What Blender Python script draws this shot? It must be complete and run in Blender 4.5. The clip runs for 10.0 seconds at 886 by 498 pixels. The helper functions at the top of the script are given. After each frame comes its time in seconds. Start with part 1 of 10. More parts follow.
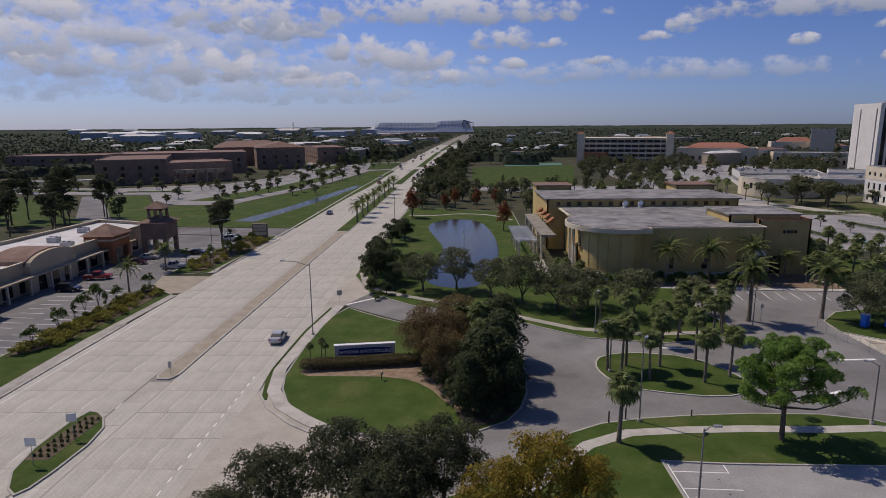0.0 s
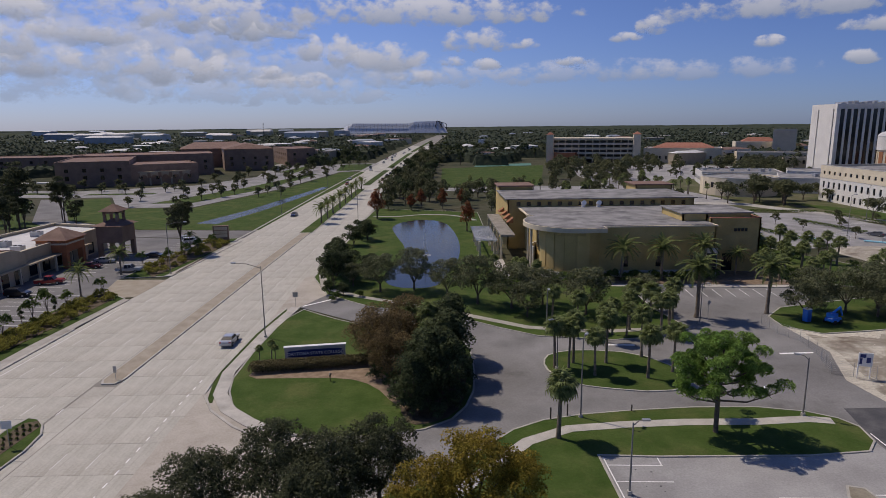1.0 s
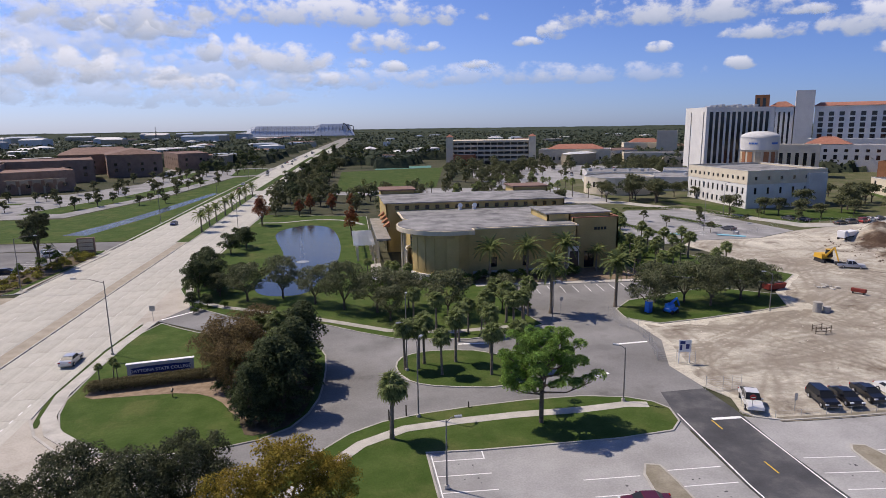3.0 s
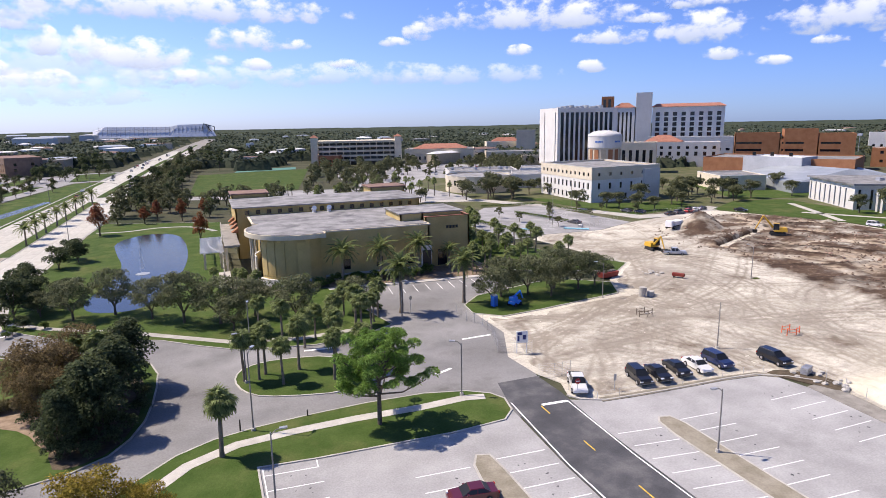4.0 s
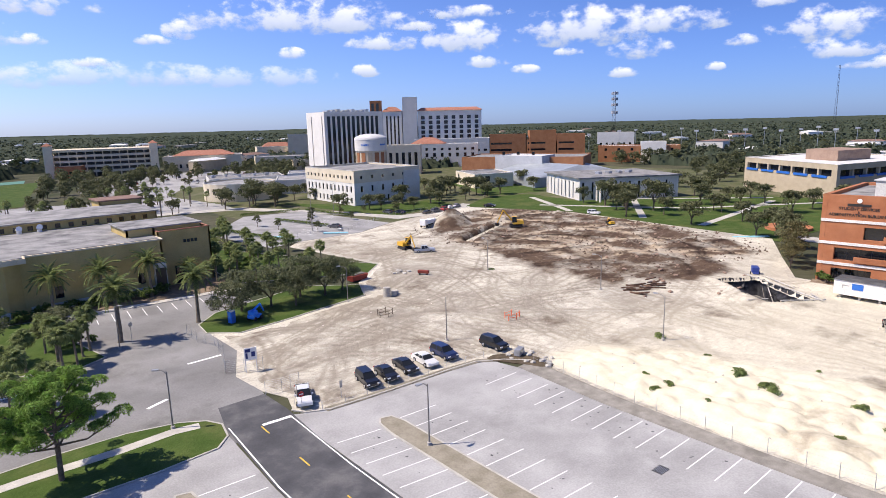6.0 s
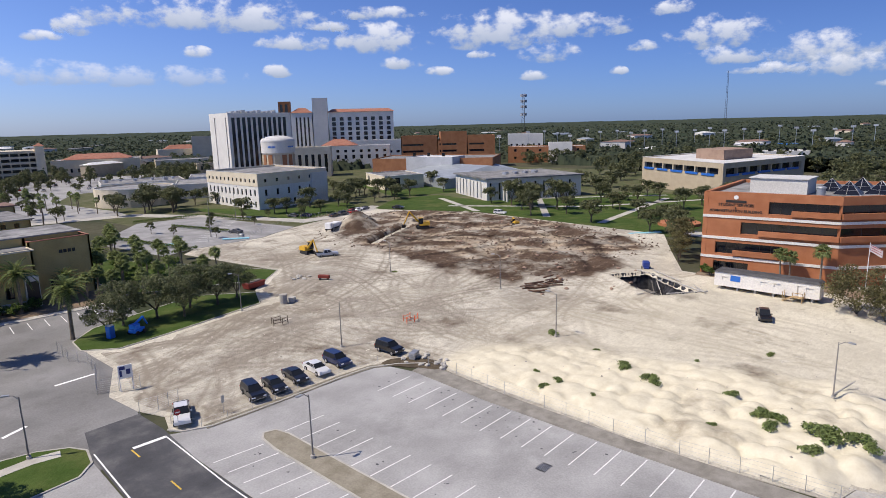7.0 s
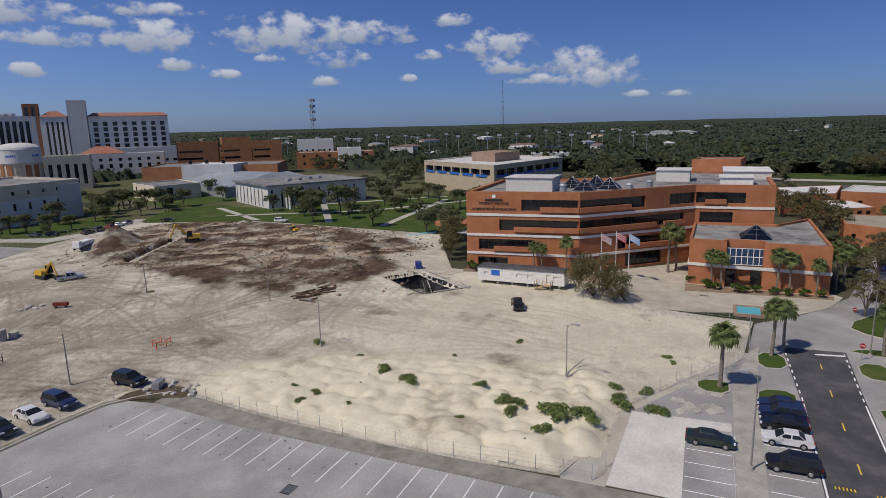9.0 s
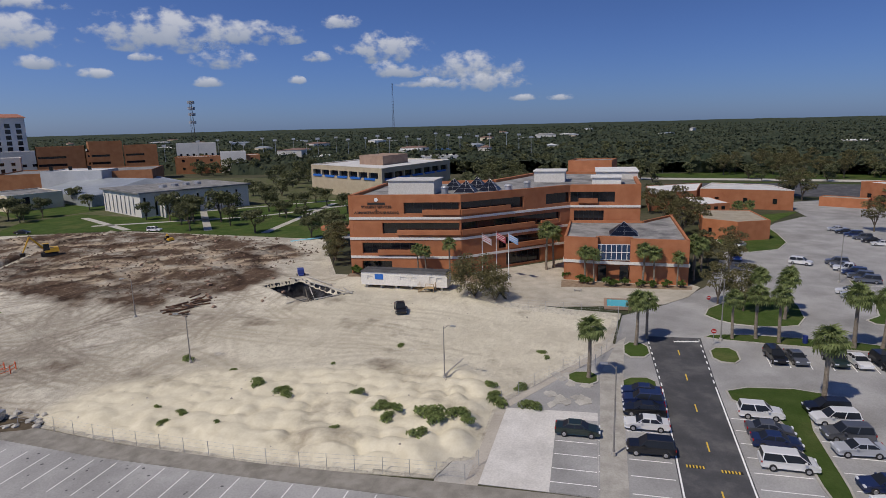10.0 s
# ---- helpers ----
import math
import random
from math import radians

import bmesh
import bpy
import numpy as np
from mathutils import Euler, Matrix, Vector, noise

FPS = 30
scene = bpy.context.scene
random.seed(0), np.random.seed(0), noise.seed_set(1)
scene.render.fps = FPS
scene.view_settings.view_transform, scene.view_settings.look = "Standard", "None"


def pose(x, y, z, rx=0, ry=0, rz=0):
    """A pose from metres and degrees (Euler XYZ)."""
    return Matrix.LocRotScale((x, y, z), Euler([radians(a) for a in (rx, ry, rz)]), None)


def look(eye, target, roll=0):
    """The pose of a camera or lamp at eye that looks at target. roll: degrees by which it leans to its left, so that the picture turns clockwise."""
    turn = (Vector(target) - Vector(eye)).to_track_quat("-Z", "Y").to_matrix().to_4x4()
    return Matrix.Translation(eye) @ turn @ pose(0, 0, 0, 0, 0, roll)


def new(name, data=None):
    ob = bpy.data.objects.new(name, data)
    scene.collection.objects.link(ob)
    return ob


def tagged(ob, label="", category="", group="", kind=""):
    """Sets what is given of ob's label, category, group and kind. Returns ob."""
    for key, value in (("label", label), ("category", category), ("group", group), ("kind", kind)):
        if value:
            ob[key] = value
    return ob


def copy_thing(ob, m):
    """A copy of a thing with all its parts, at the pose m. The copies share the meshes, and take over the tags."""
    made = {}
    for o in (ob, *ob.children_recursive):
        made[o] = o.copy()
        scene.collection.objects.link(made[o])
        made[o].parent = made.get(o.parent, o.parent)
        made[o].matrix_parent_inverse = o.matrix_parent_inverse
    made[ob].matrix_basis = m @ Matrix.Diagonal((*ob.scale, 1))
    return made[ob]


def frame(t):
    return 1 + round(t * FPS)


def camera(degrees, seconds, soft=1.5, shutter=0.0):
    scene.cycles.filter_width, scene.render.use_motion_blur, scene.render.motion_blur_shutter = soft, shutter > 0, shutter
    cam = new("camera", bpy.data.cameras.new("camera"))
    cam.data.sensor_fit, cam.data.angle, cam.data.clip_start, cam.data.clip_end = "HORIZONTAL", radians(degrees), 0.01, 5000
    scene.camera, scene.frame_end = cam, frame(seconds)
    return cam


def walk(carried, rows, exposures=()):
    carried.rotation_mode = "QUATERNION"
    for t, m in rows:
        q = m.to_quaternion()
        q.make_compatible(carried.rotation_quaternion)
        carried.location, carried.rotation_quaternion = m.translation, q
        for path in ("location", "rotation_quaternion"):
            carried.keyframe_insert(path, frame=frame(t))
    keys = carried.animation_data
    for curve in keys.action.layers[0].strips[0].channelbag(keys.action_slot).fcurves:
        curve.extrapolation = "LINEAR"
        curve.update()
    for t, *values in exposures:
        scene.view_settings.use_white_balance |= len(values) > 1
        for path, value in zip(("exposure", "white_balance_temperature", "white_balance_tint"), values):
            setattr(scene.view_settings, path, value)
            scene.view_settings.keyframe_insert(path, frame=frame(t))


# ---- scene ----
cam = camera(71.08, 10.0, soft=0.75)
PATH = [
    (0, 0.000, -0.000, 32.950, 78.671, 0.405, 0.996),
    (0.5, 1.763, -0.252, 32.988, 78.652, 0.337, -0.055),
    (1, 3.736, -0.559, 32.997, 78.718, 0.503, -1.319),
    (1.5, 5.710, -1.020, 33.171, 78.691, 0.522, -2.350),
    (2, 8.112, -1.568, 33.331, 78.744, 0.637, -3.296),
    (2.2, 9.066, -1.790, 33.400, 78.759, 0.666, -4.084),
    (3.3, 14.305, -3.015, 33.781, 78.778, 0.808, -12.447),
    (3.5, 15.306, -3.224, 33.823, 78.729, 0.857, -14.779),
    (4, 17.892, -3.722, 33.885, 78.630, 0.923, -21.092),
    (4.5, 20.457, -4.348, 33.825, 78.649, 1.136, -27.496),
    (5, 22.828, -4.859, 33.840, 78.615, 1.212, -32.610),
    (5.5, 25.115, -5.504, 33.729, 78.571, 1.315, -37.044),
    (5.7, 25.995, -5.792, 33.690, 78.587, 1.360, -38.546),
    (6.8, 30.462, -7.646, 33.486, 78.529, 1.407, -46.837),
    (7, 31.200, -8.006, 33.419, 78.545, 1.404, -48.335),
    (7.5, 32.943, -8.926, 33.201, 78.569, 1.399, -51.847),
    (8, 34.517, -9.999, 33.070, 78.584, 1.416, -56.092),
    (8.5, 35.869, -11.113, 32.918, 78.613, 1.371, -61.024),
    (9, 37.009, -12.331, 32.881, 78.599, 1.392, -66.660),
    (9.5, 37.909, -13.490, 32.832, 78.641, 1.399, -71.505),
    (10, 38.701, -14.794, 32.795, 78.635, 1.392, -76.364),
]
EXPOSURES = [(0.0, -0.32, 7060, 18.0), (2.0, -0.12, 7060, 16.0), (3.5, 0.56, 6990, 17.0), (4.2, 0.95, 6960, 17.5), (5.0, 1.06, 6960, 17.5), (5.5, 1.0, 6950, 17.0), (7.0, 0.4, 6930, 13.0), (7.5, 0.2, 6930, 12.5), (8.0, -0.12, 6980, 12.0), (10.0, -0.22, 6930, 12.0)]
walk(cam, [(t, pose(*p)) for t, *p in PATH], EXPOSURES)

# ---- sky and sun ----
SUN_TO = Vector((-0.83, 0.56, 0)).normalized()
SUN_EL = radians(54)
sun_dir = Vector((SUN_TO.x * math.cos(SUN_EL), SUN_TO.y * math.cos(SUN_EL), math.sin(SUN_EL)))
world = bpy.data.worlds.new("sky")
scene.world = world
world.use_nodes = True
wn = world.node_tree.nodes
sky = wn.new("ShaderNodeTexSky")
sky.sky_type = "NISHITA"
sky.sun_disc = False
sky.sun_elevation = SUN_EL
sky.sun_rotation = math.atan2(sun_dir.x, sun_dir.y)
sky.air_density, sky.dust_density, sky.ozone_density, sky.altitude = 1.0, 0.35, 3.0, 30
wn["Background"].inputs["Strength"].default_value = 0.08
clear_blue = wn.new("ShaderNodeMixRGB")
clear_blue.blend_type = "MULTIPLY"
clear_blue.inputs["Fac"].default_value = 1.0
height_up = wn.new("ShaderNodeSeparateXYZ")
sky_way = wn.new("ShaderNodeTexCoord")
world.node_tree.links.new(sky_way.outputs["Generated"], height_up.inputs[0])
tone = wn.new("ShaderNodeValToRGB")
tone.color_ramp.elements.new(0.16)
for el, c in zip(tone.color_ramp.elements, ((0.5, 0.79, 1.72, 1), (0.52, 0.76, 1.46, 1), (0.74, 0.87, 1.12, 1))):
    el.color = c
world.node_tree.links.new(height_up.outputs["Z"], tone.inputs["Fac"])
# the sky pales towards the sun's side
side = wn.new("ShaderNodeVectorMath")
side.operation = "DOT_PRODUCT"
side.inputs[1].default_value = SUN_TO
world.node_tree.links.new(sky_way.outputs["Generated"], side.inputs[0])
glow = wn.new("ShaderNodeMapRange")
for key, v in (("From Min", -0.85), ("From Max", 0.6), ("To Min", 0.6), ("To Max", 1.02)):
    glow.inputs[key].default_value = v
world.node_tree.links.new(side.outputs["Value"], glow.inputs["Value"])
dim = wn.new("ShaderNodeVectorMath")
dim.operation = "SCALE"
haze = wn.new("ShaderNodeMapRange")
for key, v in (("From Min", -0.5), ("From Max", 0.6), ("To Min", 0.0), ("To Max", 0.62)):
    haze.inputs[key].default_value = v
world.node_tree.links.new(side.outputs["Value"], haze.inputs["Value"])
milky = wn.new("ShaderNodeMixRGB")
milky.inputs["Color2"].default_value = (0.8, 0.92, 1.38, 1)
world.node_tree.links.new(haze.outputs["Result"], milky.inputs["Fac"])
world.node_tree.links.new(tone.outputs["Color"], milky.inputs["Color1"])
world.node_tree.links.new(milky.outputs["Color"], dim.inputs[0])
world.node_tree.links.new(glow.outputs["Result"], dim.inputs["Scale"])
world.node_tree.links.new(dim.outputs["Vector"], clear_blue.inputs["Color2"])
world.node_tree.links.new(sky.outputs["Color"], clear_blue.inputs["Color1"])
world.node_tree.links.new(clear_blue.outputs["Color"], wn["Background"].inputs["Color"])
sun = new("sun", bpy.data.lights.new("sun", "SUN"))
sun.data.energy, sun.data.angle, sun.data.color = 3.5, radians(0.6), (1.0, 0.94, 0.84)
sun.matrix_world = look(sun_dir * 500, (0, 0, 0))


# ---- materials ----
def material(name, a, b=None, size=1.0, rough=0.85, bump=0.2, fine=8.0, metal=0.0, spread=0.12, island=False, spec=0.3, stain=0.0, stain_size=14.0, dark=None, thin=0.0, streak=None):
    """Two-colour procedural surface: patches of about size metres, fine grain, stains, and a change from piece to piece."""
    m = bpy.data.materials.new(name)
    m.use_nodes = True
    n, l = m.node_tree.nodes, m.node_tree.links
    bsdf = n["Principled BSDF"]
    b = b or tuple(min(1, c * 1.25) for c in a)
    co = n.new("ShaderNodeTexCoord")
    big = n.new("ShaderNodeTexNoise")
    big.inputs["Scale"].default_value, big.inputs["Detail"].default_value = 1 / size, 4
    l.new(co.outputs["Object"], big.inputs["Vector"])
    ramp = n.new("ShaderNodeMapRange")
    ramp.inputs["From Min"].default_value, ramp.inputs["From Max"].default_value = 0.32, 0.68
    l.new(big.outputs["Fac"], ramp.inputs["Value"])
    mix = n.new("ShaderNodeMixRGB")
    mix.inputs["Color1"].default_value, mix.inputs["Color2"].default_value = (*a, 1), (*b, 1)
    l.new(ramp.outputs["Result"], mix.inputs["Fac"])
    grain = n.new("ShaderNodeTexNoise")
    grain.inputs["Scale"].default_value, grain.inputs["Detail"].default_value = fine / size, 3
    l.new(co.outputs["Object"], grain.inputs["Vector"])
    vary = n.new("ShaderNodeMath")
    vary.operation = "MULTIPLY_ADD"
    vary.inputs[1].default_value, vary.inputs[2].default_value = 0.5, 0.75
    l.new(grain.outputs["Fac"], vary.inputs[0])
    own = n.new("ShaderNodeNewGeometry" if island else "ShaderNodeObjectInfo")
    one = n.new("ShaderNodeMath")
    one.operation = "MULTIPLY_ADD"
    one.inputs[1].default_value, one.inputs[2].default_value = 2 * spread, 1 - spread
    l.new(own.outputs["Random Per Island" if island else "Random"], one.inputs[0])
    both = n.new("ShaderNodeMath")
    both.operation = "MULTIPLY"
    l.new(vary.outputs[0], both.inputs[0])
    l.new(one.outputs[0], both.inputs[1])
    last = mix.outputs["Color"]
    if stain:
        st = n.new("ShaderNodeTexNoise")
        st.inputs["Scale"].default_value, st.inputs["Detail"].default_value, st.inputs["Roughness"].default_value = 1 / stain_size, 6, 0.65
        l.new(co.outputs["Object"], st.inputs["Vector"])
        sr = n.new("ShaderNodeMapRange")
        sr.inputs["From Min"].default_value, sr.inputs["From Max"].default_value, sr.inputs["To Max"].default_value = 0.5, 0.68, stain
        l.new(st.outputs["Fac"], sr.inputs["Value"])
        sm = n.new("ShaderNodeMixRGB")
        sm.inputs["Color2"].default_value = (*(dark or tuple(c * 0.55 for c in a)), 1)
        l.new(sr.outputs["Result"], sm.inputs["Fac"])
        l.new(last, sm.inputs["Color1"])
        last = sm.outputs["Color"]
    if streak:
        along = n.new("ShaderNodeMapping")
        along.inputs["Scale"].default_value = (1.1, 0.035, 1.0)
        l.new(co.outputs["Object"], along.inputs["Vector"])
        sn = n.new("ShaderNodeTexNoise")
        sn.inputs["Scale"].default_value, sn.inputs["Detail"].default_value, sn.inputs["Roughness"].default_value = 1.0, 6, 0.7
        l.new(along.outputs["Vector"], sn.inputs["Vector"])
        sf = n.new("ShaderNodeMapRange")
        sf.inputs["From Min"].default_value, sf.inputs["From Max"].default_value, sf.inputs["To Max"].default_value = 0.46, 0.66, 0.55
        l.new(sn.outputs["Fac"], sf.inputs["Value"])
        sx = n.new("ShaderNodeMixRGB")
        sx.inputs["Color2"].default_value = (*streak, 1)
        l.new(sf.outputs["Result"], sx.inputs["Fac"])
        l.new(last, sx.inputs["Color1"])
        last = sx.outputs["Color"]
    hue = n.new("ShaderNodeVectorMath")
    hue.operation = "SCALE"
    l.new(last, hue.inputs[0])
    l.new(both.outputs[0], hue.inputs["Scale"])
    l.new(hue.outputs["Vector"], bsdf.inputs["Base Color"])
    bsdf.inputs["Roughness"].default_value, bsdf.inputs["Metallic"].default_value = rough, metal
    bsdf.inputs["Specular IOR Level"].default_value = spec
    if bump:
        bp = n.new("ShaderNodeBump")
        bp.inputs["Strength"].default_value, bp.inputs["Distance"].default_value = bump, 0.05 * size
        l.new(grain.outputs["Fac"], bp.inputs["Height"])
        l.new(bp.outputs["Normal"], bsdf.inputs["Normal"])
    if thin:
        tr = n.new("ShaderNodeBsdfTranslucent")
        l.new(hue.outputs["Vector"], tr.inputs["Color"])
        ms = n.new("ShaderNodeMixShader")
        ms.inputs["Fac"].default_value = thin
        l.new(bsdf.outputs["BSDF"], ms.inputs[1])
        l.new(tr.outputs["BSDF"], ms.inputs[2])
        l.new(ms.outputs["Shader"], n["Material Output"].inputs["Surface"])
    return m


def plain(name, c, rough=0.5, metal=0.0, spec=0.5, coat=0.0):
    m = bpy.data.materials.new(name)
    m.use_nodes = True
    p = m.node_tree.nodes["Principled BSDF"]
    p.inputs["Base Color"].default_value = (*c, 1)
    p.inputs["Roughness"].default_value, p.inputs["Metallic"].default_value, p.inputs["Specular IOR Level"].default_value = rough, metal, spec
    p.inputs["Coat Weight"].default_value = coat
    return m


GRASS = material("grass", (0.04, 0.073, 0.015), (0.066, 0.1, 0.026), 3.0, 0.95, 0.6, 12, stain=0.55, stain_size=9, dark=(0.13, 0.13, 0.05), spec=0.1)
DRY_GRASS = material("dry grass", (0.2, 0.18, 0.135), (0.29, 0.265, 0.21), 2.0, 0.95, 0.6, 10, spec=0.1)
SCRUB = material("far ground", (0.04, 0.05, 0.026), (0.09, 0.085, 0.055), 30.0, 0.95, 0.5, 9, spec=0.1)
WOODS = material("far woods", (0.028, 0.041, 0.027), (0.055, 0.064, 0.04), 26.0, 0.95, 0.9, 6, spec=0.08, stain=0.5, stain_size=120, dark=(0.018, 0.03, 0.02))
ASPHALT = material("worn asphalt", (0.165, 0.163, 0.159), (0.265, 0.262, 0.255), 7.0, 0.85, 0.15, 30, stain=0.8, stain_size=14, dark=(0.095, 0.091, 0.086), spec=0.15)
DARK_ASPHALT = material("fresh asphalt", (0.06, 0.061, 0.066), (0.1, 0.101, 0.106), 4.0, 0.85, 0.15, 30, stain=0.5, dark=(0.17, 0.165, 0.16), stain_size=4, spec=0.2)
LOT = material("parking asphalt", (0.265, 0.263, 0.257), (0.37, 0.367, 0.36), 6.0, 0.9, 0.15, 30, stain=0.85, stain_size=15, dark=(0.2, 0.198, 0.192), spec=0.15)
OLD_WALK = material("weathered grey walk concrete", (0.2, 0.187, 0.163), (0.29, 0.273, 0.24), 1.4, 0.92, 0.2, 14, stain=0.6, stain_size=3.5, dark=(0.13, 0.12, 0.1), spec=0.15)
WORN_PAINT = material("worn white road paint", (0.5, 0.49, 0.46), (0.68, 0.67, 0.64), 0.9, 0.75, 0.05, 6)
SLAB = material("road concrete", (0.44, 0.428, 0.375), (0.54, 0.525, 0.465), 5.0, 0.85, 0.12, 20, spread=0.05, stain=0.6, stain_size=9, dark=(0.34, 0.315, 0.27), spec=0.2, streak=(0.33, 0.31, 0.255))
SLAB_FAR = material("road concrete joined", (0.44, 0.428, 0.375), (0.54, 0.525, 0.465), 5.0, 0.85, 0.12, 20, spread=0.05, island=True, stain=0.6, stain_size=9, dark=(0.34, 0.315, 0.27), spec=0.2, streak=(0.33, 0.31, 0.255))
ROAD_BASE = material("road bed concrete", (0.24, 0.228, 0.2), (0.33, 0.315, 0.28), 3.0, 0.9, 0.1, 16, stain=0.4)
JOINT = material("joint filler", (0.14, 0.13, 0.115), (0.2, 0.19, 0.17), 1.0, 0.95, 0.1)
CONCRETE = material("kerb concrete", (0.37, 0.353, 0.315), (0.48, 0.46, 0.412), 1.6, 0.85, 0.15, 10, stain=0.4, stain_size=4)
BROWN_CONCRETE = material("tan textured concrete", (0.29, 0.255, 0.195), (0.37, 0.33, 0.26), 2.0, 0.9, 0.2, 10)
PAINT = material("white road paint", (0.72, 0.72, 0.7), (0.85, 0.85, 0.83), 0.7, 0.7, 0.05, 6)
YELLOW = material("yellow road paint", (0.62, 0.42, 0.05), (0.75, 0.52, 0.09), 0.7, 0.7, 0.05, 6)
DARK_MULCH = material("dark mulch and shaded litter", (0.07, 0.055, 0.035), (0.13, 0.1, 0.065), 0.8, 0.95, 0.6, 10)
APRON = material("stained apron concrete", (0.4, 0.365, 0.31), (0.49, 0.455, 0.395), 2.5, 0.88, 0.15, 14, stain=0.7, stain_size=5, dark=(0.28, 0.245, 0.2))
MULCH = material("bark mulch", (0.19, 0.135, 0.09), (0.29, 0.22, 0.155), 0.8, 0.95, 0.6, 10)
STUCCO = material("ochre stucco", (0.5, 0.37, 0.145), (0.57, 0.43, 0.185), 3.0, 0.9, 0.1, 20, stain=0.25, stain_size=5)
STUCCO_TAN = material("tan stucco", (0.45, 0.37, 0.26), (0.52, 0.44, 0.31), 3.0, 0.9, 0.1, 20)
WHITE_WALL = material("white painted concrete", (0.62, 0.6, 0.55), (0.7, 0.68, 0.625), 6.0, 0.85, 0.08, 20, stain=0.1, stain_size=6, dark=(0.5, 0.48, 0.44))
GREY_WALL = material("light grey painted wall", (0.4, 0.415, 0.43), (0.48, 0.495, 0.51), 5.0, 0.8, 0.08, 16, stain=0.2, stain_size=6)
CREAM = material("cream painted wall", (0.6, 0.52, 0.38), (0.68, 0.6, 0.45), 4.0, 0.85, 0.08, 20)
BRICK = material("red brick", (0.36, 0.135, 0.062), (0.43, 0.175, 0.085), 2.5, 0.9, 0.15, 40, stain=0.2, stain_size=4)
BROWN_BRICK = material("brown brick", (0.25, 0.17, 0.125), (0.33, 0.23, 0.17), 3.0, 0.9, 0.1, 20)
ORANGE_BRICK = material("orange brick", (0.29, 0.125, 0.058), (0.36, 0.165, 0.08), 3.0, 0.9, 0.1, 20)
GRAVEL_ROOF = material("grey gravel roof", (0.18, 0.18, 0.178), (0.33, 0.325, 0.315), 3.5, 0.95, 0.2, 16, stain=0.9, stain_size=6, dark=(0.085, 0.085, 0.088))
WHITE_ROOF = material("white membrane roof", (0.55, 0.545, 0.53), (0.68, 0.675, 0.65), 4.0, 0.7, 0.06, 14, stain=0.25, stain_size=7, dark=(0.5, 0.5, 0.48))
TILE_ROOF = material("red clay roof", (0.27, 0.115, 0.075), (0.35, 0.16, 0.11), 2.0, 0.85, 0.3, 12)
BROWN_ROOF = material("brown tile roof", (0.17, 0.105, 0.08), (0.24, 0.155, 0.12), 2.0, 0.85, 0.3, 12)
METAL_ROOF = material("grey metal roof", (0.3, 0.33, 0.35), (0.4, 0.43, 0.45), 5.0, 0.45, 0.05, 10, metal=0.3)
CAR_GLASS = plain("tinted car glass", (0.015, 0.017, 0.02), 0.3, 0.0, 0.4)
GLASS = plain("dark window glass", (0.012, 0.014, 0.018), 0.08, 0.0, 0.6)
BLUE_GLASS = plain("blue window glass", (0.03, 0.06, 0.12), 0.1, 0.0, 0.6)
STEEL = material("galvanised steel", (0.4, 0.41, 0.42), (0.5, 0.51, 0.52), 1.0, 0.45, 0.05, 10, metal=0.6)
DARK_METAL = plain("dark bronze metal", (0.05, 0.045, 0.04), 0.45, 0.5)
WHITE_PAINT = plain("white paint", (0.8, 0.8, 0.78), 0.45)
BLUE_PAINT = plain("blue paint", (0.02, 0.14, 0.5), 0.45)
NAVY = plain("navy sign face", (0.015, 0.03, 0.16), 0.4)
RUBBER = plain("tyre rubber", (0.02, 0.02, 0.02), 0.8)
CHROME = plain("wheel alloy", (0.5, 0.5, 0.52), 0.3, 0.8)
RED_LAMP = plain("red lamp glass", (0.35, 0.01, 0.01), 0.2)
CLEAR_LAMP = plain("clear lamp glass", (0.7, 0.72, 0.74), 0.1)
DARK_ROOF = material("dark trailer roof", (0.055, 0.055, 0.058), (0.09, 0.09, 0.092), 2.0, 0.8, 0.1)
BARK = material("bark", (0.09, 0.07, 0.05), (0.16, 0.13, 0.1), 0.4, 0.95, 0.6, 8)
PALM_BARK = material("palm trunk", (0.16, 0.13, 0.1), (0.26, 0.22, 0.17), 0.5, 0.95, 0.6, 8)


def leaves(name, a, b, thin=0.38):
    return material(name, a, b, 2.5, 0.75, 0, 6, island=True, spread=0.45, spec=0.15, thin=thin)


OAK = leaves("oak leaves", (0.105, 0.118, 0.058), (0.17, 0.178, 0.092))
GREY_OAK = leaves("grey-green oak leaves", (0.112, 0.13, 0.065), (0.185, 0.197, 0.108))
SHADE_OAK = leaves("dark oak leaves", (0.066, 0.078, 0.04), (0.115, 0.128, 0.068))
DRY_HEDGE = leaves("dry brown-green hedge leaves", (0.11, 0.1, 0.048), (0.18, 0.155, 0.078))
GOLDEN = leaves("golden shrub leaves", (0.2, 0.2, 0.04), (0.32, 0.29, 0.06))
HOLLY = leaves("dark glossy leaves", (0.06, 0.08, 0.036), (0.105, 0.13, 0.06))
PINE = leaves("pine needles", (0.15, 0.255, 0.05), (0.25, 0.385, 0.1), 0.45)
RUST = leaves("rusty cypress leaves", (0.29, 0.0798, 0.0435), (0.203, 0.116, 0.0508))
BROWN_LEAF = leaves("brown turning leaves", (0.13, 0.1, 0.045), (0.2, 0.145, 0.07))
OLIVE = leaves("yellowing leaves", (0.189, 0.174, 0.029), (0.304, 0.217, 0.0362))
FROND = leaves("palm frond", (0.145, 0.188, 0.068), (0.24, 0.28, 0.115), 0.45)
